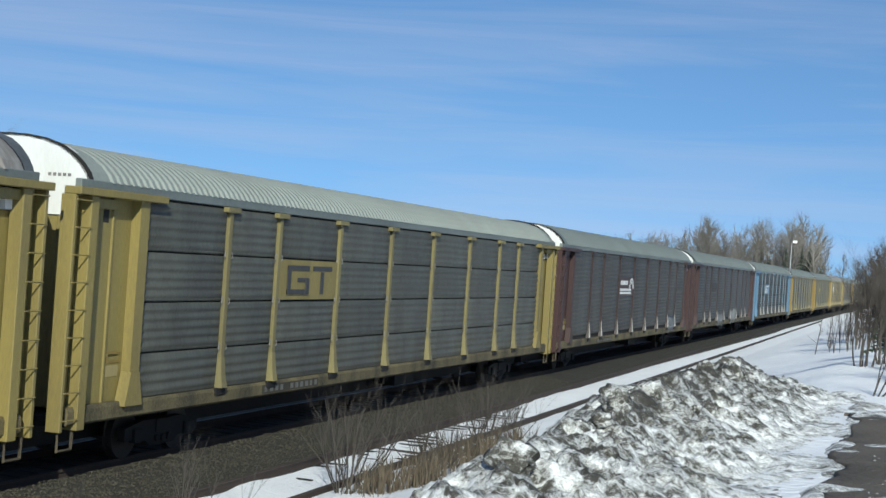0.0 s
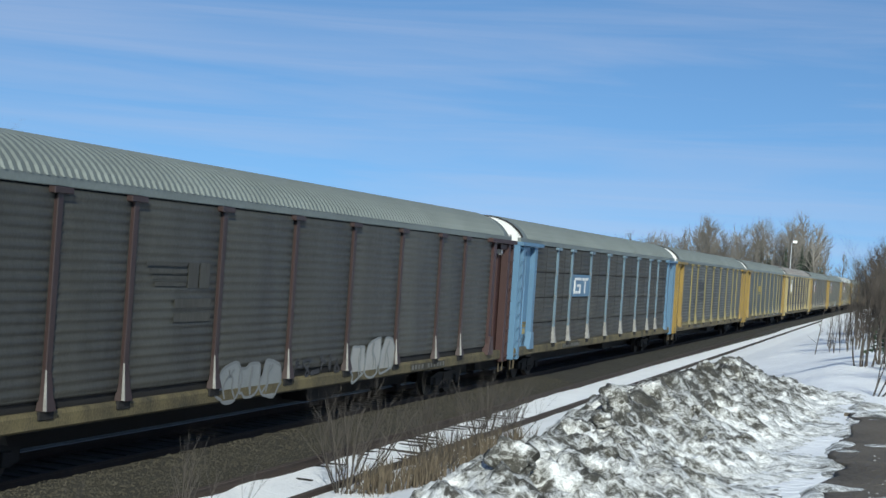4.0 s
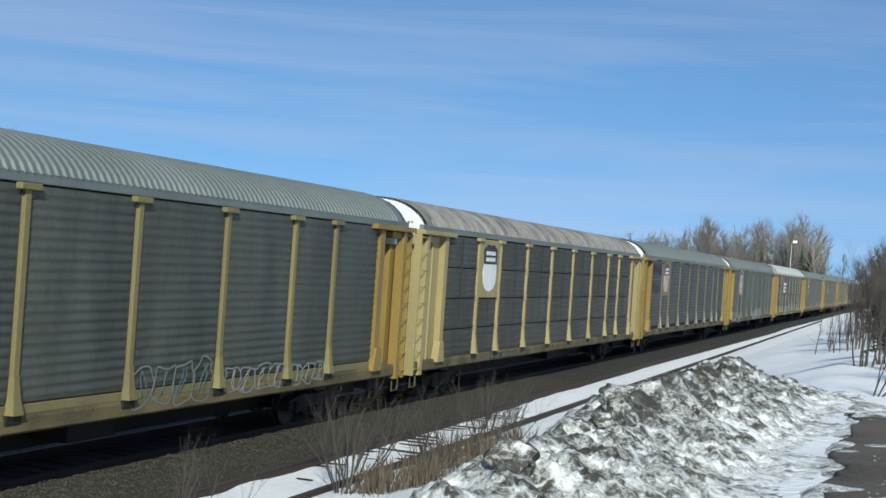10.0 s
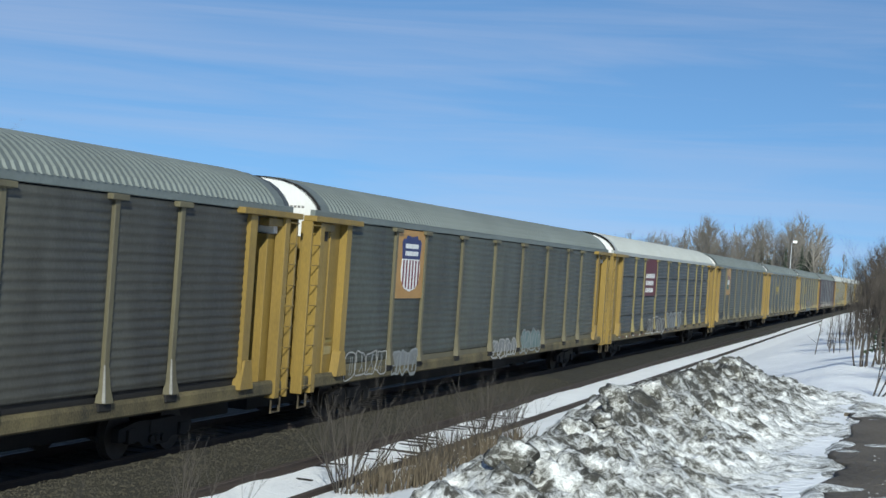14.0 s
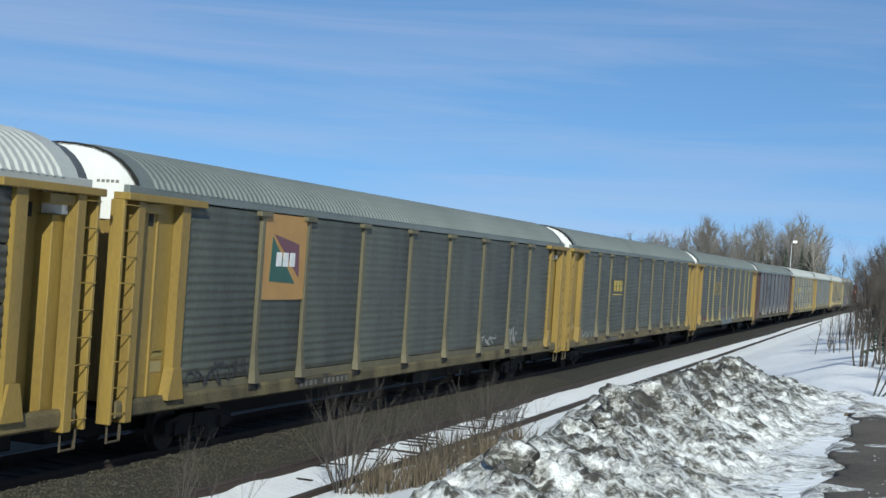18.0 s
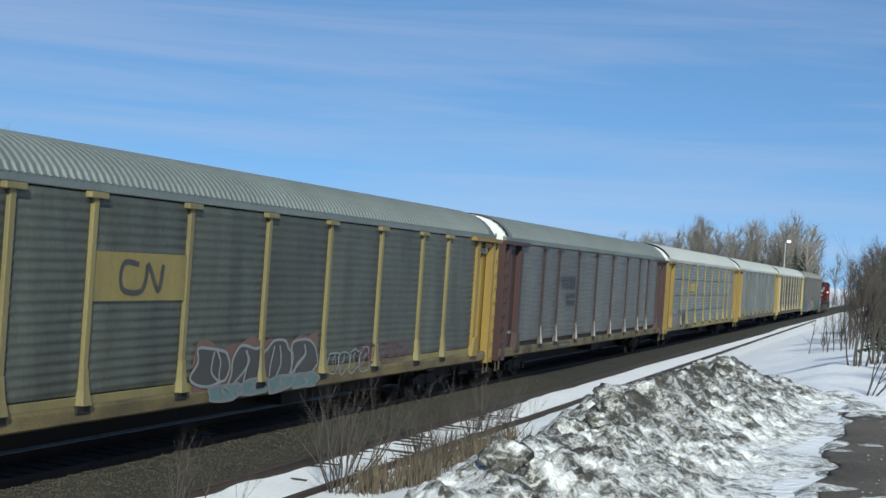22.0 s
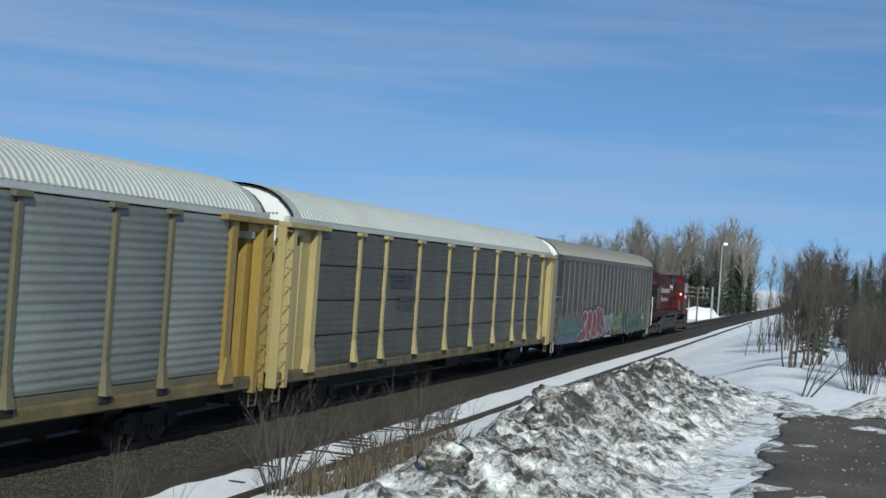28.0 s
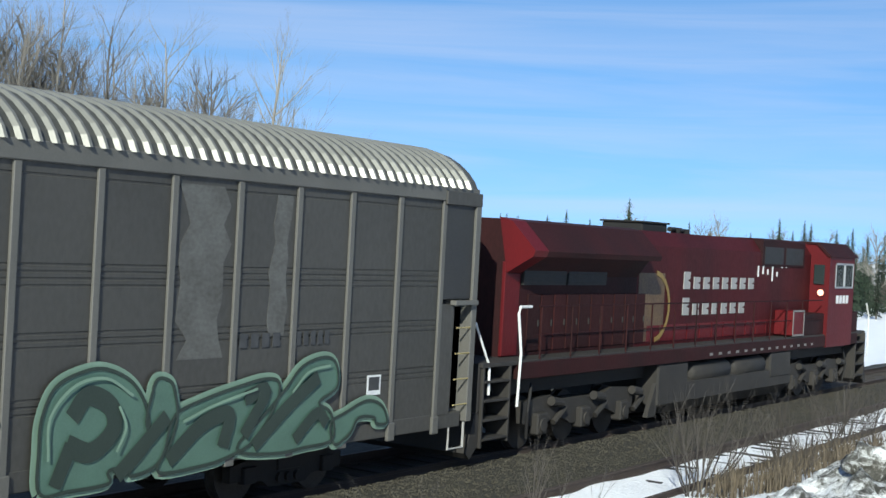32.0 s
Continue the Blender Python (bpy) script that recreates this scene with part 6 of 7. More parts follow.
# ---- ploughed snow bank, road and plants ----
CREST = [(6.5, 1.5), (8.2, 1.95), (9.4, 2.36), (10.5, 2.57), (12.2, 2.58), (14.9, 2.70), (17, 2.74), (19.4, 2.74), (21.5, 2.74), (22.5, 2.62), (23.3, 2.40), (24.2, 2.1), (26.5, 1.5)]
RIDGE = [(8, -2.8), (19, -2.8), (21.2, -2.6), (22.5, -2.36), (23.6, -2.05), (25, -1.9)]


def lump(x, y):
    """Broken, half-melted blocks of ploughed snow."""
    p = Vector((x * 1.15 + y * 0.25, y * 0.8 - x * 0.35, 0.3))
    p = p + 0.30 * noise.noise_vector(p * 1.2)
    z, a, f = 0.12 * noise.noise(p * 0.75), 0.17, 1.9
    for k in range(6):
        z += a * (0.28 - abs(noise.noise(p * f + Vector((k * 3.1, 0, k)))))
        a, f = a * 0.72, f * 1.9
    d = noise.voronoi(p * 1.9 + Vector((3, 1, 2)))[0]
    return z + 0.09 * max(0.0, 0.45 - d[0]) * (1 + noise.noise(p * 4))


def bank_z(x, y):
    g = ground_z(x, y)
    c = lerp_table(CREST, y) - 0.05 + lie(-2.8, y)
    mid = lerp_table(RIDGE, y) - 0.12 * math.sin(y * 0.9)
    if x < mid:
        t = (mid - x) / 2.0
        top = c - (c - g + 0.25) * min(1, t) ** 1.3
        edge = max(0, 1 - t)
    else:
        t = (x - mid) / (1.35 - 0.12 * max(0, y - 20) + 0.35 * noise.noise((1.0, y * 0.5, 0)))
        top = c - (c - g - 0.03) * min(1, t) ** 1.15 - 0.12 * max(0, t - 1)
        edge = max(0, 1 - t * 0.8)
    fade = max(0.0, min(1.0, (y - 6.5) / 2.0)) * max(0.0, min(1.0, (26.5 - y) / 2))
    z = top + lump(x, y) * (0.22 + 0.9 * min(1, edge * 1.5))
    return g - 0.25 + (z - g + 0.25) * fade


bank = tagged(new("snow_bank", sheet(spread([(-5.2, 0.08), (-3.6, 0.042), (-0.35, 1)]), spread([(6.5, 0.045), (20, 0.05), (26.5, 1)]), bank_z).mesh("snow_bank", DIRTY, True)),
              "ploughed bank of grit-stained dirty snow beside the road", "snow bank", kind="stuff")


def chunk_mesh(seed, size):
    bm = bmesh.new()
    bmesh.ops.create_icosphere(bm, subdivisions=3, radius=size)
    for v in bm.verts:
        k = v.co.normalized()
        r = 1 + 0.5 * noise.noise(k * 1.7 + Vector((seed, 0, 0))) + 0.6 * (0.3 - abs(noise.noise(k * 3.1 + Vector((0, seed, 0))))) + 0.3 * (0.25 - abs(noise.noise(k * 6.5 + Vector((seed, seed, 0)))))
        v.co = Vector((v.co.x * r, v.co.y * r * 1.1, v.co.z * r * 0.85))
    me = bpy.data.meshes.new("snow_chunk")
    bm.to_mesh(me)
    bm.free()
    me.polygons.foreach_set("use_smooth", [True] * len(me.polygons))
    me.materials.append(GRITTY)
    return me


CHUNKS = [chunk_mesh(3.0 + 1.7 * i, 1.0) for i in range(4)]
rnd = random.Random(12)
spots = [(-2.85, 10.25, 0.15, 0.07), (-2.87, 12.25, 0.13, 0.07), (-2.8, 13.0, 0.09, 0.05), (-2.85, 13.95, 0.15, 0.06), (-2.8, 15.6, 0.12, 0.03), (-2.75, 19.2, 0.11, 0.04), (-2.6, 21.0, 0.09, 0.0), (-2.5, 20.4, 0.09, 0.0)]
spots += [(rnd.uniform(-3.2, -1.7), rnd.uniform(9, 23), rnd.uniform(0.04, 0.09), 0.0) for _ in range(34)]
for i, (x, y, r, up) in enumerate(spots):
    m = pose(x, y, bank_z(x, y) + up, rnd.uniform(-30, 30), rnd.uniform(-30, 30), rnd.uniform(0, 360)) @ Matrix.Diagonal((r, r, r, 1))
    c = tagged(new("snow_chunk", CHUNKS[i % 4]), "rough lump of gritty ploughed snow on the bank", "snow chunk", "lumps on the snow bank")
    c.matrix_basis = m


def road_edge(y):
    return -0.72 - 0.12 * (y - 14) * 0.1 + 0.22 * noise.noise((0.3, y * 0.8, 2.0)) + 0.12 * noise.noise((1.3, y * 2.4, 5.0))


def road_sheet():
    s = Shape()
    ys = spread([(-60, 6), (6, 0.25), (21.2, 1)])
    n = 28
    for y in ys:
        x0 = road_edge(y)
        for i in range(n + 1):
            t = i / n
            x = x0 + (9.5 - x0) * t * t
            lim = y if x < -5 else min(y, 20.6 + 0.11 * x * 1.0 + 0.25 * noise.noise((x * 0.7, 0.0, 4.0)))
            s.v.append((x, lim, ground_z(x, lim) + 0.045 - (0.09 if i == 0 else 0) + 0.012 * noise.noise((x * 3, y * 3, 0))))
    w = n + 1
    s.f = [(j * w + i, j * w + i + 1, (j + 1) * w + i + 1, (j + 1) * w + i) for j in range(len(ys) - 1) for i in range(n)]
    return s


road = tagged(new("road", road_sheet().mesh("road", ROAD, True)), "wet dark gravel road with meltwater", "road", kind="structure")


def slush_z(x, y):
    return ground_z(x, y) + 0.045 + 0.10 * noise.noise((x * 1.1, y * 0.7, 9.0)) + 0.05 * noise.noise((x * 3.1, y * 2.3, 2.0)) - 0.045 * (x + 0.7) - 0.5 * max(0.0, -0.8 - x)


slush = tagged(new("slush", sheet(spread([(-1.0, 0.07), (1.4, 1)]), spread([(8, 0.07), (22, 1)]), slush_z).mesh("slush", SLUSH, True)),
               "grey melting slush lobes along the road's edge", "slush", kind="stuff")


def grit(count, area, size, material, name, label, zf, seed):
    """Scattered stones in one mesh."""
    r = random.Random(seed)
    s = Shape()
    base = [(1, 0, 0), (-1, 0, 0), (0, 1, 0), (0, -1, 0), (0, 0, 1), (0, 0, -0.5)]
    faces = [(0, 2, 4), (2, 1, 4), (1, 3, 4), (3, 0, 4), (2, 0, 5), (1, 2, 5), (3, 1, 5), (0, 3, 5)]
    for _ in range(count):
        x, y = area(r)
        k = size * r.uniform(0.5, 1.6)
        a = r.uniform(0, 6.28)
        ca, sa = math.cos(a), math.sin(a)
        pts = []
        for p in base:
            q = (p[0] * r.uniform(0.7, 1.2), p[1] * r.uniform(0.6, 1.1), p[2] * r.uniform(0.5, 1.0))
            pts.append((x + k * (q[0] * ca - q[1] * sa), y + k * (q[0] * sa + q[1] * ca), zf(x, y) + k * (q[2] + 0.25)))
        s.poly(pts, faces)
    return tagged(new(name, s.mesh(name, material)), label, "gravel", kind="stuff")


grit(18000, lambda r: (r.uniform(-12.85, -11.0), 14 + 34 * r.random() ** 1.6), 0.017, STONE, "ballast_stones", "loose crushed ballast stones beside the track", bed_z, 1)
grit(1500, lambda r: (r.uniform(-0.4, 6.0), r.uniform(9, 20.5)), 0.013, GREYRIB, "road_grit", "loose pale gravel on the wet road", lambda x, y: ground_z(x, y) + 0.04, 2)
# berm where the ploughed road ends
berm = tagged(new("snow_berm", sheet(spread([(-0.4, 0.12), (10, 1)]), spread([(20.3, 0.08), (22.8, 1)]),
              lambda x, y: ground_z(x, y) - 0.06 + max(0, 0.30 * (1 - ((y - 21.5 - 0.1 * x) / 0.75) ** 2)) * (0.75 + 0.5 * noise.noise((x * 1.2, y * 1.2, 0))) * min(1, (x + 0.4) / 0.8) + 0.3 * lump(x * 1.4, y * 1.4) * (abs(y - 21.5 - 0.1 * x) < 0.8)).mesh("snow_berm", SLUSH, True)),
              "low ridge of dirty ploughed snow at the road's end", "snow bank", kind="stuff")


# ---- plants ----
def grow(shape, start, way, length, radius, depth, rnd, spread_deg=38, ratio=0.66, kids=(2, 4), lift=0.25, sides=4, gnarl=0.12, twigs=None, steps=4, tip=0.35):
    """A branch with its side branches; the finest go to twigs."""
    pts, d = [Vector(start)], Vector(way).normalized()
    for i in range(steps):
        d = (d + Vector((rnd.uniform(-1, 1), rnd.uniform(-1, 1), rnd.uniform(-0.6, 1) * 0.8)) * gnarl + Vector((0, 0, lift * 0.12))).normalized()
        pts.append(pts[-1] + d * length / steps)
    target = shape if depth > 1 or twigs is None else twigs
    if depth <= 0 and twigs is not None:
        k, w = len(target.v), Vector((-d.y, d.x, 0.3)).normalized() * radius
        for i, p in enumerate(pts):
            q = w * (1 - (1 - tip) * i / steps)
            target.v += [tuple(p - q), tuple(p + q)]
        target.f += [(k + 2 * i, k + 2 * i + 1, k + 2 * i + 3, k + 2 * i + 2) for i in range(steps)]
        return
    target.tube(pts, [radius * (1 - (1 - tip) * i / steps) for i in range(steps + 1)], sides if depth > 1 else 3, cap=False)
    if depth <= 0:
        return
    for i in range(rnd.randint(*kids)):
        f = rnd.uniform(0.3, 1.0)
        k = min(steps - 1, int(f * steps))
        p = pts[k].lerp(pts[k + 1], f * steps - k)
        a, b = rnd.uniform(0, 6.283), math.radians(spread_deg * rnd.uniform(0.55, 1.25))
        u = d.cross(Vector((0.3, 0.2, 1))).normalized()
        w = d.cross(u)
        nd = d * math.cos(b) + (u * math.cos(a) + w * math.sin(a)) * math.sin(b) + Vector((0, 0, lift))
        grow(shape, p, nd, length * ratio * rnd.uniform(0.7, 1.15), radius * (1 - 0.65 * f) * 0.62, depth - 1, rnd, spread_deg, ratio, kids, lift, max(3, sides - 1), gnarl, twigs, max(2, steps - 2), tip)


def bare_tree(seed, height, bark, slim=False, far=False, kids=(4, 6), twig=None):
    """A leafless tree 'height' tall: trunk, and a crown of limbs and twigs."""
    rnd = random.Random(seed)
    trunk, crown, twigs = Shape(), Shape(), Shape()
    n = 9
    pts = [Vector((0, 0, -0.3))]
    for i in range(n):
        pts.append(pts[-1] + Vector((rnd.uniform(-0.12, 0.12), rnd.uniform(-0.12, 0.12), height * 1.0 / n)))
    r0 = height * (0.011 if slim else 0.014)
    trunk.tube(pts, [r0 * (1 - 0.9 * (i / n) ** 1.1) for i in range(n + 1)], 8)
    count = 24 if far else 20 if slim else 24
    for i in range(count):
        f = 0.30 + 0.68 * (i + rnd.random()) / count
        k = min(n - 1, int(f * n))
        p = pts[k].lerp(pts[k + 1], f * n - k)
        a = rnd.uniform(0, 6.283)
        out = rnd.uniform(0.35, 0.8) if slim else rnd.uniform(0.5, 1.0)
        d = Vector((math.cos(a) * out, math.sin(a) * out, 1.0))
        ln = height * (0.30 if not slim else 0.24) * (1.15 - 0.75 * f) * rnd.uniform(0.7, 1.2)
        if far:
            grow(crown, p, d, ln * 1.1, r0 * (1 - 0.8 * f) * 0.5 + 0.028, 2, rnd, 40, 0.6, kids, 0.25, 3, 0.16, twigs, 2, 0.6)
        else:
            grow(crown, p, d, ln, r0 * (1 - 0.8 * f) * 0.45, 3, rnd, 36, 0.62, (3, 4), 0.3, 4, 0.14, twigs, 4)
    t = thing("bare_tree", "leafless grey-brown deciduous tree at the edge of the woods", "tree", group="leafless trees of the woods")
    part("trunk", trunk, bark, t, smooth=True)
    c = part("crown", crown, bark, t)
    tagged(part("twig_mass", twigs, twig or TWIG, c), "fine bare twigs", kind="stuff")
    return t


def spruce(seed, height):
    """A narrow spruce: trunk and drooping sprays of needles in whorls."""
    rnd = random.Random(seed)
    trunk, crown = Shape(), Shape()
    trunk.tube([(0, 0, -0.3), (0.03, 0.02, height * 0.5), (0, 0, height)], [height * 0.014, height * 0.009, 0.012], 7)
    z = height * 0.08
    while z < height * 0.99:
        f = z / height
        reach = height * 0.17 * (1 - f) ** 0.8 * rnd.uniform(0.75, 1.15) + 0.06
        for _ in range(rnd.randint(6, 8)):
            a = rnd.uniform(0, 6.283)
            ln = reach * rnd.uniform(0.55, 1.15)
            droop = rnd.uniform(0.15, 0.5)
            p0 = Vector((0, 0, z + rnd.uniform(-0.1, 0.1)))
            d = Vector((math.cos(a), math.sin(a), 0))
            side = Vector((-d.y, d.x, 0))
            for j in range(4):
                u0, u1 = j / 4, (j + 1.25) / 4
                q0 = p0 + d * ln * u0 + Vector((0, 0, -droop * ln * u0 ** 1.5))
                q1 = p0 + d * ln * u1 + Vector((0, 0, -droop * ln * min(1, u1) ** 1.5 - 0.03))
                w = (0.05 + 0.16 * ln) * (1.1 - u0) * rnd.uniform(0.7, 1.3)
                drop = Vector((0, 0, -0.10 * ln * rnd.uniform(0.4, 1.3)))
                crown.poly([q0, q0 + side * w + drop, q1, q0 - side * w + drop, q0 + drop * 2.2 + d * ln * 0.08], [(0, 1, 2), (0, 2, 3), (0, 4, 2)])
        z += height * 0.022 * rnd.uniform(0.8, 1.25) * (1.15 - 0.5 * f)
    t = thing("spruce_tree", "dark green narrow spruce tree among bare trees", "tree", group="spruces of the woods")
    part("trunk", trunk, BARK, t)
    part("crown", crown, NEEDLE, t)
    return t


def shrub(seed, height, stems, width, material, depth=2, thick=0.011, label="bare many-stemmed shrub standing in snow", name="bare_shrub", lean=0.5, kids=(3, 5)):
    rnd = random.Random(seed)
    t = thing(name, label, "shrub", group="bare shrubs by the line")
    for i in range(stems):
        s = Shape()
        a = rnd.uniform(0, 6.283)
        k = rnd.uniform(0.1, 1.0)
        base = Vector((math.cos(a) * width * 0.25 * k, math.sin(a) * width * 0.25 * k, -0.12))
        d = Vector((math.cos(a) * lean * k, math.sin(a) * lean * k, 1))
        grow(s, base, d, height * rnd.uniform(0.6, 1.0), thick * rnd.uniform(0.7, 1.3), depth, rnd, 30, 0.5, kids, 0.25, 5, 0.10, s, 6, 0.3)
        part("stem", s, material, t)
    return t


def place(t, x, y, turn=0.0, size=1.0, dz=0.0):
    t.matrix_basis = pose(x, y, ground_z(x, y) + dz, 0, 0, turn)
    if size != 1.0:
        t.scale = (size, size, size)
    return t


def copies(kinds, spots, seed):
    rnd = random.Random(seed)
    used = set()
    for i, (x, y, size) in enumerate(spots):
        k = kinds[i % len(kinds)]
        m = pose(x, y, ground_z(x, y), 0, 0, rnd.uniform(0, 360))
        if k not in used:
            used.add(k)
            t = k
            t.matrix_basis = m
        else:
            t = copy_thing(k, m)
        t.scale = (size, size, size * rnd.uniform(0.92, 1.08))


bares = [bare_tree(100 + i, 13.0, PALEBARK if i % 2 else BARK, i % 3 == 1) for i in range(4)]
fars = [bare_tree(150 + i, 13.0, PALEBARK if i % 2 else BARK, False, True) for i in range(5)]
dense = [bare_tree(170 + i, 13.0, PALEBARK if i % 2 else BARK, False, True, (6, 8)) for i in range(3)]
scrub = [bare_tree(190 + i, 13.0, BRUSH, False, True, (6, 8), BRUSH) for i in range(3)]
spruces = [spruce(200 + i, 10.0) for i in range(4)]
rnd = random.Random(77)
# tall bare trees behind the line, opposite the camera
spots = [(-46.5, 37.5, 1.14), (-45, 39.5, 1.1), (-44.2, 41.5, 1.02), (-42.5, 43.5, 1.06), (-41, 44.5, 0.95), (-43, 42, 1.0), (-47.5, 36, 1.16), (-45.5, 41.5, 0.98), (-40.3, 46.5, 0.86), (-38.8, 47.8, 0.83),
         (-37.2, 49, 0.76), (-49, 35, 1.15), (-44, 44, 0.9), (-47, 40, 1.05), (-42, 46, 0.85), (-46, 39, 0.95), (-44.6, 40.4, 0.92)]
for i in range(18):
    x = -40 - 10 * rnd.random()
    spots.append((x, 46.9 + 1.45 * (x + 40) + rnd.uniform(-1.5, 3), rnd.uniform(0.8, 1.1)))
copies(bares, spots, 5)
# woods beyond the line, far down the track, and across its end
CANOPY = [(-62, 7.0), (-51.5, 9.2), (-47.1, 9.4), (-43.8, 11.4), (-41.2, 9.0), (-38, 11.6), (-35.3, 13.1), (-31.9, 12.0), (-28.2, 13.4), (-25.8, 12.2), (-23.4, 10.8), (-21.7, 12.7), (-19.9, 13.5), (-17.6, 12.5), (-15.5, 9.4), (-13, 7.2), (-5, 6.2), (30, 6.5)]
spots = []
for i in range(112):
    x = -15.5 - 40 * rnd.random()
    k = rnd.uniform(0.94, 1.14)
    spots.append((x * k, 240 * k, (lerp_table(CANOPY, x) + 1.6) * k / 13.6 * rnd.choice((1.0, 0.97, 0.9, 0.8))))
for i in range(34):
    spots.append((rnd.uniform(-24, 40), rnd.uniform(380, 470), rnd.uniform(0.7, 1.0)))
for i in range(14):
    spots.append((rnd.uniform(-95, -48), rnd.uniform(150, 215), rnd.uniform(0.42, 0.6)))
for i in range(24):
    a, d = math.radians(rnd.uniform(15.5, 27)), rnd.uniform(150, 200)
    spots.append((-d * math.sin(a), d * math.cos(a), rnd.uniform(0.5, 0.7)))
copies(fars, spots, 7)
# woods on the camera's side of the line, and the thicket beyond the road
spots = [(rnd.uniform(-3.5, 20), rnd.uniform(62, 120), rnd.uniform(0.24, 0.36)) for i in range(90)]
spots += [(0.5 + 0.36 * i + rnd.uniform(-0.3, 0.3), 29 + rnd.uniform(0, 7) + 0.15 * i, rnd.uniform(0.09, 0.14)) for i in range(26)]
spots += [(-1.15, 33.2, 0.17), (-0.9, 33.9, 0.19)]
for i in range(16):
    a, d = math.radians(rnd.uniform(11.5, 36)), rnd.uniform(168, 215)
    spots.append((-d * math.sin(a), d * math.cos(a), d / 185 * rnd.uniform(0.42, 0.6)))
copies(scrub, spots, 17)
spots = []
for i in range(20):
    x = -41 - 9 * rnd.random()
    spots.append((x, 47.5 + 1.45 * (x + 40) + rnd.uniform(-1, 3), rnd.uniform(0.68, 1.0)))
copies(dense, spots, 9)
spots = [(-60.3, 126.4, 1.02), (-55.8, 129.5, 0.66), (-54.9, 128.8, 0.84), (-53.2, 131, 0.6), (-46.9, 131.9, 0.9), (-44.1, 132.9, 0.86), (-42, 135, 0.72), (-40.4, 134, 0.85), (-38.6, 137, 0.66)]
for i in range(46):
    spots.append((rnd.uniform(-85, -30), rnd.uniform(140, 205), rnd.uniform(0.55, 0.82)))
for i in range(40):
    x = -16 - 42 * rnd.random()
    spots.append((x, 240 + rnd.uniform(-20, 12), (lerp_table(CANOPY, x) + 1.0) / 10 * rnd.uniform(0.52, 0.84)))
for i in range(16):
    spots.append((rnd.uniform(-24, 30), rnd.uniform(360, 420), rnd.uniform(0.7, 1.0)))
for x, y, k in ((-1.3, 62, 0.50), (0.1, 90, 0.58), (1.6, 88, 0.55), (3.2, 92, 0.66), (2.4, 86, 0.6), (4.6, 85, 0.62), (5.8, 90, 0.64), (7.2, 95, 0.6), (9, 90, 0.66), (11, 98, 0.7), (-0.6, 104, 0.6), (13, 92, 0.7), (0.8, 84, 0.6), (2.0, 82, 0.66), (3.9, 80, 0.7), (5.2, 83, 0.74), (6.6, 80, 0.66), (8.2, 84, 0.7), (10, 82, 0.74), (12, 86, 0.7)):
    spots.append((x * 0.78, y * 0.72, k * 0.66))
for i in range(26):
    a, d = math.radians(rnd.uniform(16, 24)), rnd.uniform(140, 185)
    spots.append((-d * math.sin(a), d * math.cos(a), d / 185 * rnd.uniform(0.55, 0.8)))
for i in range(150):
    a, d = math.radians(rnd.uniform(11.2, 34)), rnd.uniform(158, 205)
    spots.append((-d * math.sin(a), d * math.cos(a), d / 185 * rnd.choice((0.6, 0.66, 0.72, 0.78, 0.95))))
spots += [(-20.5, 128, 0.36), (-22, 131, 0.3), (-38.2, 46.6, 0.98)]
copies(spruces, spots, 6)

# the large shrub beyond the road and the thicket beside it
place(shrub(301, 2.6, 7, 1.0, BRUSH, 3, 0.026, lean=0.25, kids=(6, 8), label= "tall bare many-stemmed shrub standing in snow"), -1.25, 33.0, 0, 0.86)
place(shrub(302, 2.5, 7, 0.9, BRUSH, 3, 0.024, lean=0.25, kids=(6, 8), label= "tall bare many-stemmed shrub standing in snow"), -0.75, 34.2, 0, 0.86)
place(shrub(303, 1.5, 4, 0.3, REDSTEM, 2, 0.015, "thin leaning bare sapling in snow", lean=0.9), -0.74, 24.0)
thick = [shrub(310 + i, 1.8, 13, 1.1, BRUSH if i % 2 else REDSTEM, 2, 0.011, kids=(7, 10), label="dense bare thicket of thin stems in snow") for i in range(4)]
spots = [(0.15 + 0.2 * i + rnd.uniform(-0.3, 0.3), 26.2 + rnd.uniform(0, 8) + 0.1 * i, rnd.uniform(0.7, 1.05)) for i in range(48)]
copies(thick, spots, 8)

# weeds and twigs between the siding and the bank
weeds = [shrub(330 + i, 1.6, 5, 0.7, REDSTEM, 2, 0.016, kids=(5, 8), label= "thin bare weed stems beside the siding", lean=1.1) for i in range(4)]
copies(weeds, [(-9.1, 22.4, 1.15), (-8.95, 21.6, 1.0), (-9.0, 22.0, 1.2), (-9.0, 25.7, 0.9), (-8.8, 29.3, 1.05), (-8.85, 28.5, 0.95), (-8.7, 27.2, 0.85), (-8.3, 24.0, 0.75), (-8.1, 22.6, 0.7),
               (-8.6, 31.0, 0.8), (-8.6, 13.3, 0.8), (-8.7, 16.0, 0.75), (-8.8, 28.9, 1.0), (-8.6, 26.2, 0.8), (-8.2, 25.2, 0.7), (-8.4, 30.1, 0.8), (-8.0, 23.3, 0.6)], 9)


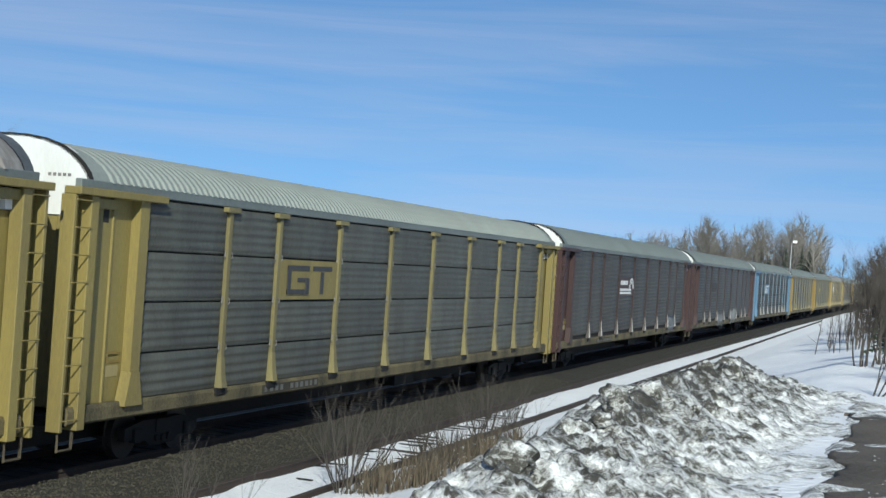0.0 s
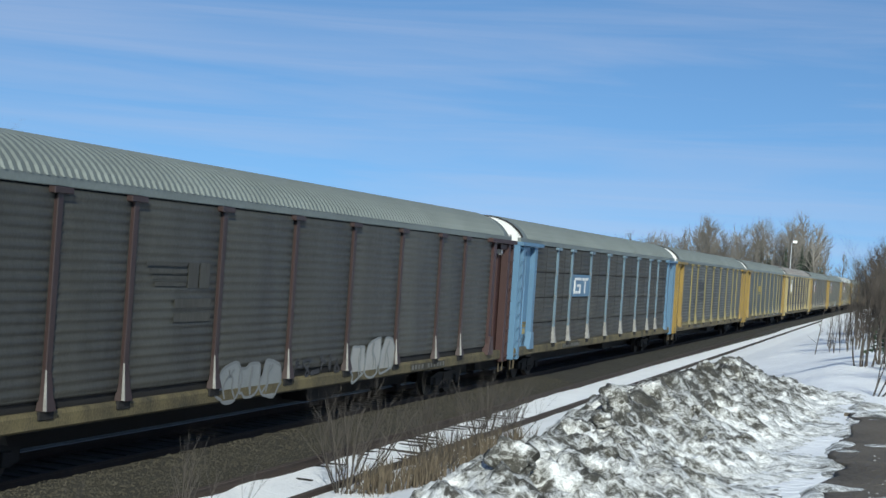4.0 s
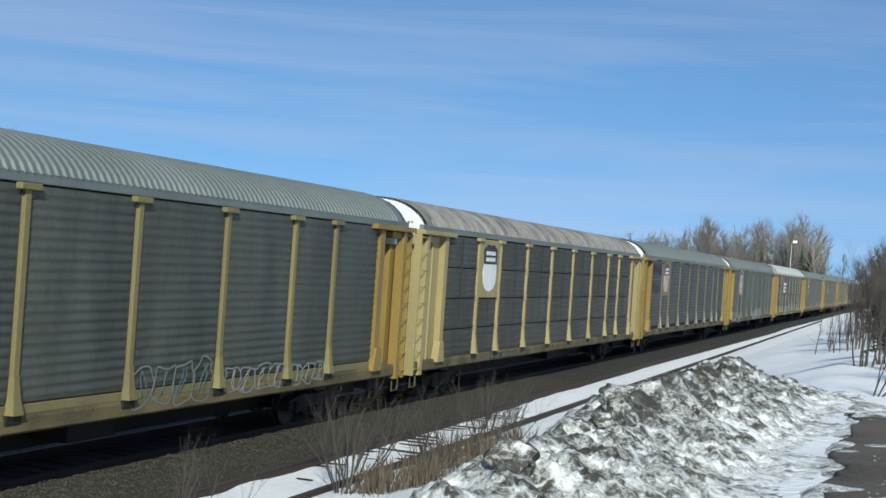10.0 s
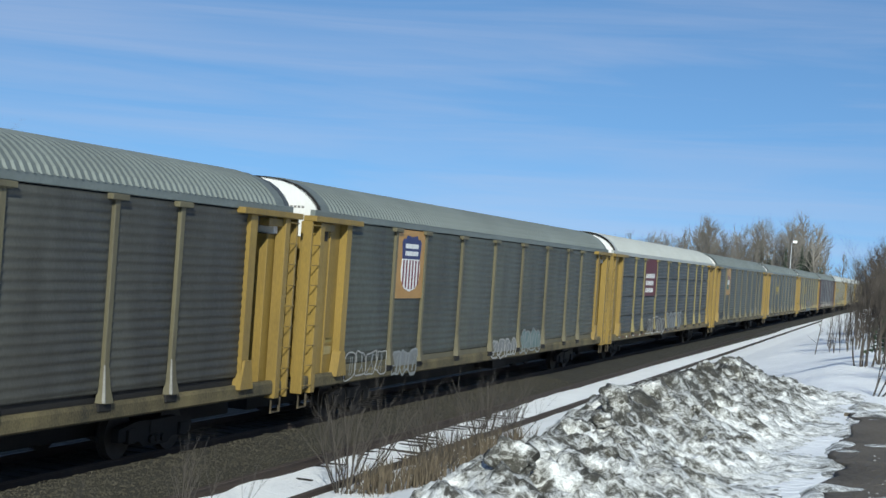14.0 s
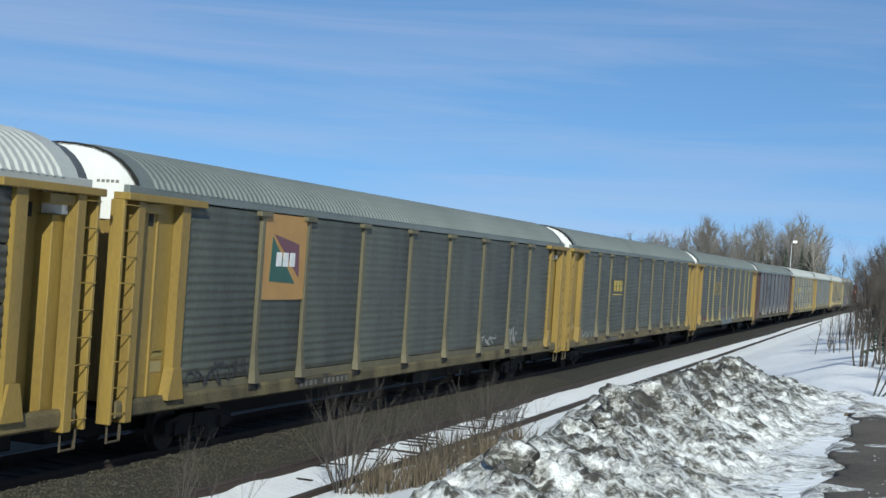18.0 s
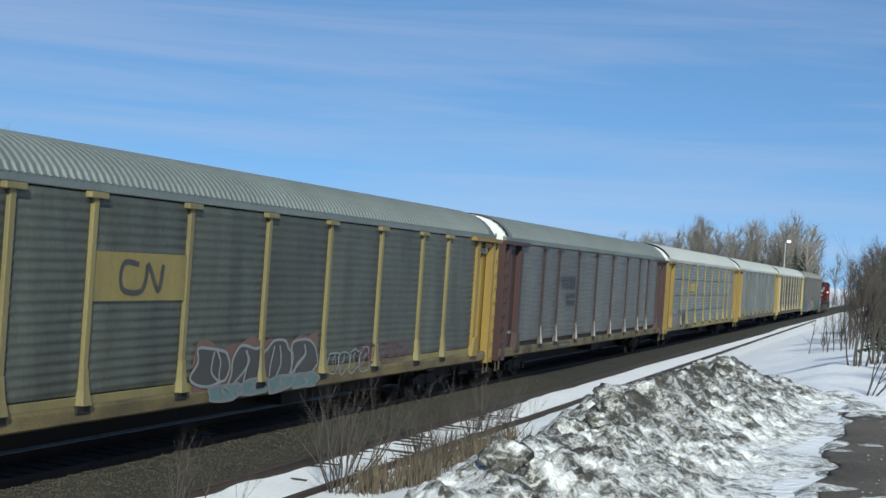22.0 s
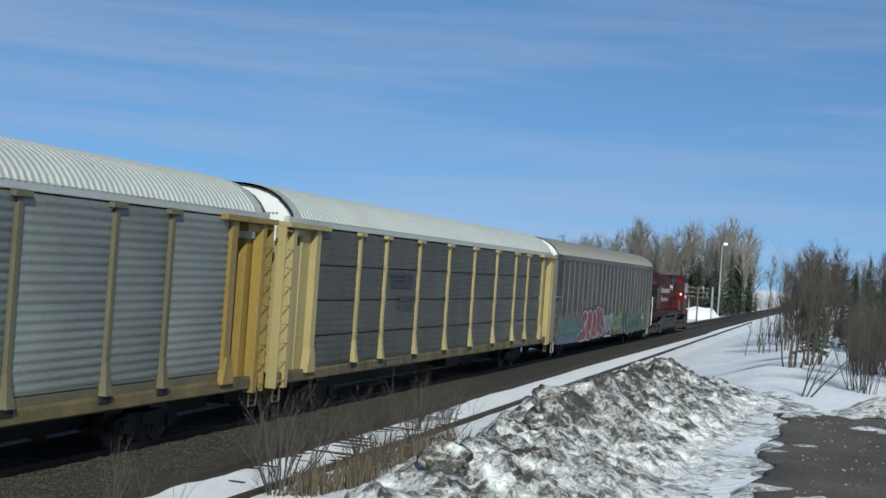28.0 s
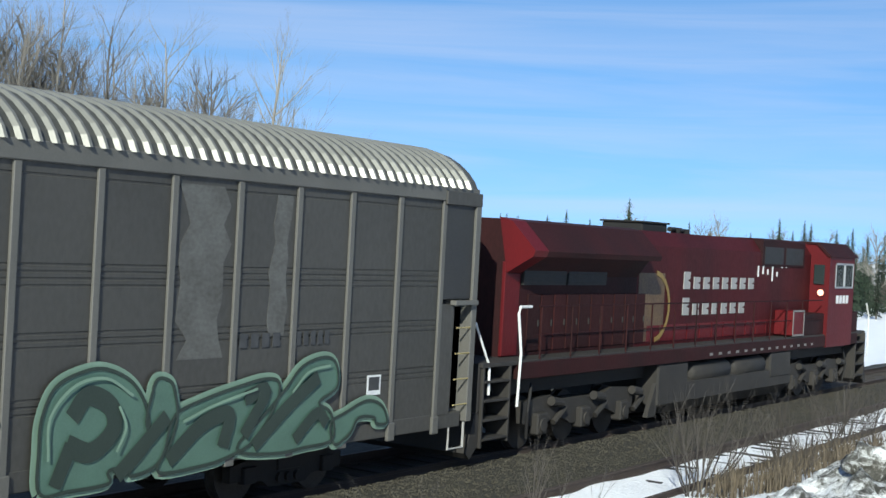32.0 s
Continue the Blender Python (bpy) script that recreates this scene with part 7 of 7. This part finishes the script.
def understory():
    """Dense brush under the far trees: thin upright stems with side twigs."""
    r = random.Random(15)
    s = Shape()
    for i in range(12500):
        k = r.random() if i < 9500 else 0.0
        if i >= 9500:
            a, d = math.radians(r.uniform(11.2, 36)), r.uniform(166, 215)
            x, y = -d * math.sin(a), d * math.cos(a)
        elif k < 0.30:
            x = -16 - 46 * r.random()
            y = 222 + r.uniform(0, 45) - 0.5 * (x + 22)
        elif k < 0.42:
            x, y = r.uniform(-30, 40), r.uniform(340, 380)
        elif k < 0.58:
            x, y = r.uniform(-4.5, 22), r.uniform(62, 105)
        else:
            y = r.uniform(31, 62)
            x = y * r.uniform(0.0, 0.24)
        near = k >= 0.58
        h = r.uniform(0.8, 2.1) if near else r.uniform(2.0, 5.5) * (1.0 if k < 0.42 else 0.55)
        z, w, a = ground_z(x, y), 0.012 if near else (0.05 if k < 0.42 else 0.025), r.uniform(0, 3.14)
        lean = Vector((r.uniform(-0.15, 0.15), r.uniform(-0.15, 0.15), 1)) * h
        p = Vector((x, y, z - 0.1))
        q = Vector((math.cos(a), math.sin(a), 0)) * w
        s.poly([p - q, p + q, p + lean], [(0, 1, 2)])
        for _ in range(8):
            f = r.uniform(0.2, 0.95)
            b = p + lean * f
            d = Vector((r.uniform(-1, 1), r.uniform(-1, 1), r.uniform(0.4, 1.2))) * h * 0.24 * (1.2 - f)
            s.poly([b - q * 0.5, b + q * 0.5, b + d], [(0, 1, 2)])
    return s


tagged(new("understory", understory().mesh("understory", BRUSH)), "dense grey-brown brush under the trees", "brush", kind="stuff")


def grass_tufts():
    r = random.Random(4)
    s = Shape()
    for _ in range(1900):
        c = r.randint(0, 60)
        x, y = r.gauss(-8.1 + 0.6 * math.sin(c * 2.3), 0.13), r.gauss(24.6 + 2.9 * math.sin(c * 7.7 + 1), 0.18)
        if x > -5.6 or x < -8.9:
            continue
        z = ground_z(x, y) - 0.03
        h, a = r.uniform(0.15, 0.62), r.uniform(0, 6.283)
        bend = r.uniform(0.05, 0.6) * h
        dx, dy = math.cos(a) * bend, math.sin(a) * bend
        w = r.uniform(0.005, 0.012)
        px, py = -math.sin(a) * w, math.cos(a) * w
        s.poly([(x - px, y - py, z), (x + px, y + py, z), (x + dx * 0.4 + px * 0.8, y + dy * 0.4 + py * 0.8, z + h * 0.6), (x + dx * 0.4 - px * 0.8, y + dy * 0.4 - py * 0.8, z + h * 0.6),
                (x + dx, y + dy, z + h)], [(0, 1, 2, 3), (3, 2, 4)])
    return s


tagged(new("dead_grass", grass_tufts().mesh("dead_grass", STRAW)), "tufts of dead straw-coloured grass by the siding", "grass", kind="stuff")

# ---- things far down the line ----
lamp_post = thing("lamp_post", "tall galvanised lamp post beyond the railway line", "lamp post", pose(-18.7, 209, ground_z(-18.7, 209) + 0.1))
part("mast", Shape().tube([(0, 0, -0.4), (0, 0, 10.5)], [0.11, 0.06], 10), ZINC, lamp_post)
part("arm", Shape().tube([(0, 0, 10.4), (0.25, -0.15, 10.6), (0.45, -0.25, 10.65)], 0.04, 8), ZINC, lamp_post)
part("lamp_head", Shape().box(0.2, 0.75, -0.45, -0.05, 10.5, 10.85, 0.08), LAMPHEAD, lamp_post, "pale lamp head")
for x, y, h in ((-17.6, 130, 4.1), (-18.3, 176, 4.3)):
    p = thing("telegraph_pole", "short weathered telegraph pole with crossarms beside the track", "pole", pose(x, y, ground_z(x, y)), "old telegraph poles")
    part("pole", Shape().tube([(0, 0, -0.3), (0, 0, h)], [0.12, 0.09], 9), WOODPOLE, p)
    for k in range(3):
        arm = part("crossarm", Shape().box(-1.3, 1.3, -0.05, 0.05, h - 0.25 - 0.55 * k, h - 0.14 - 0.55 * k), WOODPOLE, p)
        for q in (-1.15, -0.7, 0.7, 1.15):
            part("insulator", Shape().tube([(q, 0, h - 0.14 - 0.55 * k), (q, 0, h + 0.02 - 0.55 * k)], [0.04, 0.03], 7), ZINC, arm)
hut = thing("relay_hut", "small white signal equipment hut beside the track", "hut", pose(-18.6, 232, ground_z(-18.6, 232)))
part("walls", Shape().box(-1.0, 1.0, -1.0, 1.0, 0, 2.2), WHITE, hut)
part("roof", Shape().box(-1.1, 1.1, -1.1, 1.1, 2.2, 2.32), ZINC, hut)
part("door", Shape().box(-0.4, 0.4, -1.03, -1.0, 0.1, 1.9), ZINC, hut)
mast = thing("signal_mast", "railway signal mast with dark head beside the track", "signal", pose(-17.4, 185, ground_z(-17.4, 185)))
part("post", Shape().tube([(0, 0, 0), (0, 0, 5.2)], 0.07, 8), ZINC, mast)
part("signal_head", Shape().box(-0.3, 0.3, -0.12, 0.12, 4.2, 5.4, 0.05), BLACK, mast)
part("ladder", Shape().box(0.1, 0.14, 0.12, 0.16, 0, 4.6).box(-0.14, -0.1, 0.12, 0.16, 0, 4.6), ZINC, mast)
for x0, x1, y, h in ((-27, -17.5, 200, 1.9), (-22, -16.8, 262, 3.6)):
    s = sheet(spread([(x0, 0.35), (x1, 1)]), spread([(y - 5, 0.5), (y + 5, 1)]),
              lambda x, yy: ground_z(x, yy) - 0.15 + h * max(0, 1 - ((yy - y) / 5) ** 2) ** 0.7 * min(1, (x - x0) / 1.5, (x1 - x) / 1.5) * (0.85 + 0.3 * noise.noise((x * 0.5, yy * 0.5, 0))))
    tagged(new("snow_heap", s.mesh("snow_heap", SNOW, True)), "heap of ploughed white snow by the track", "snow heap", "snow heaps by the track")


make_track("main_track", TRACK_X, 0.0, "main railway track with worn shiny rails on ballast", (240, 10.0), True)
make_track("siding_track", SIDING_X, -0.09, "rusty siding track half buried in snow", (280, 14.0), False, 165, math.degrees(SIDING_TURN))

motions()
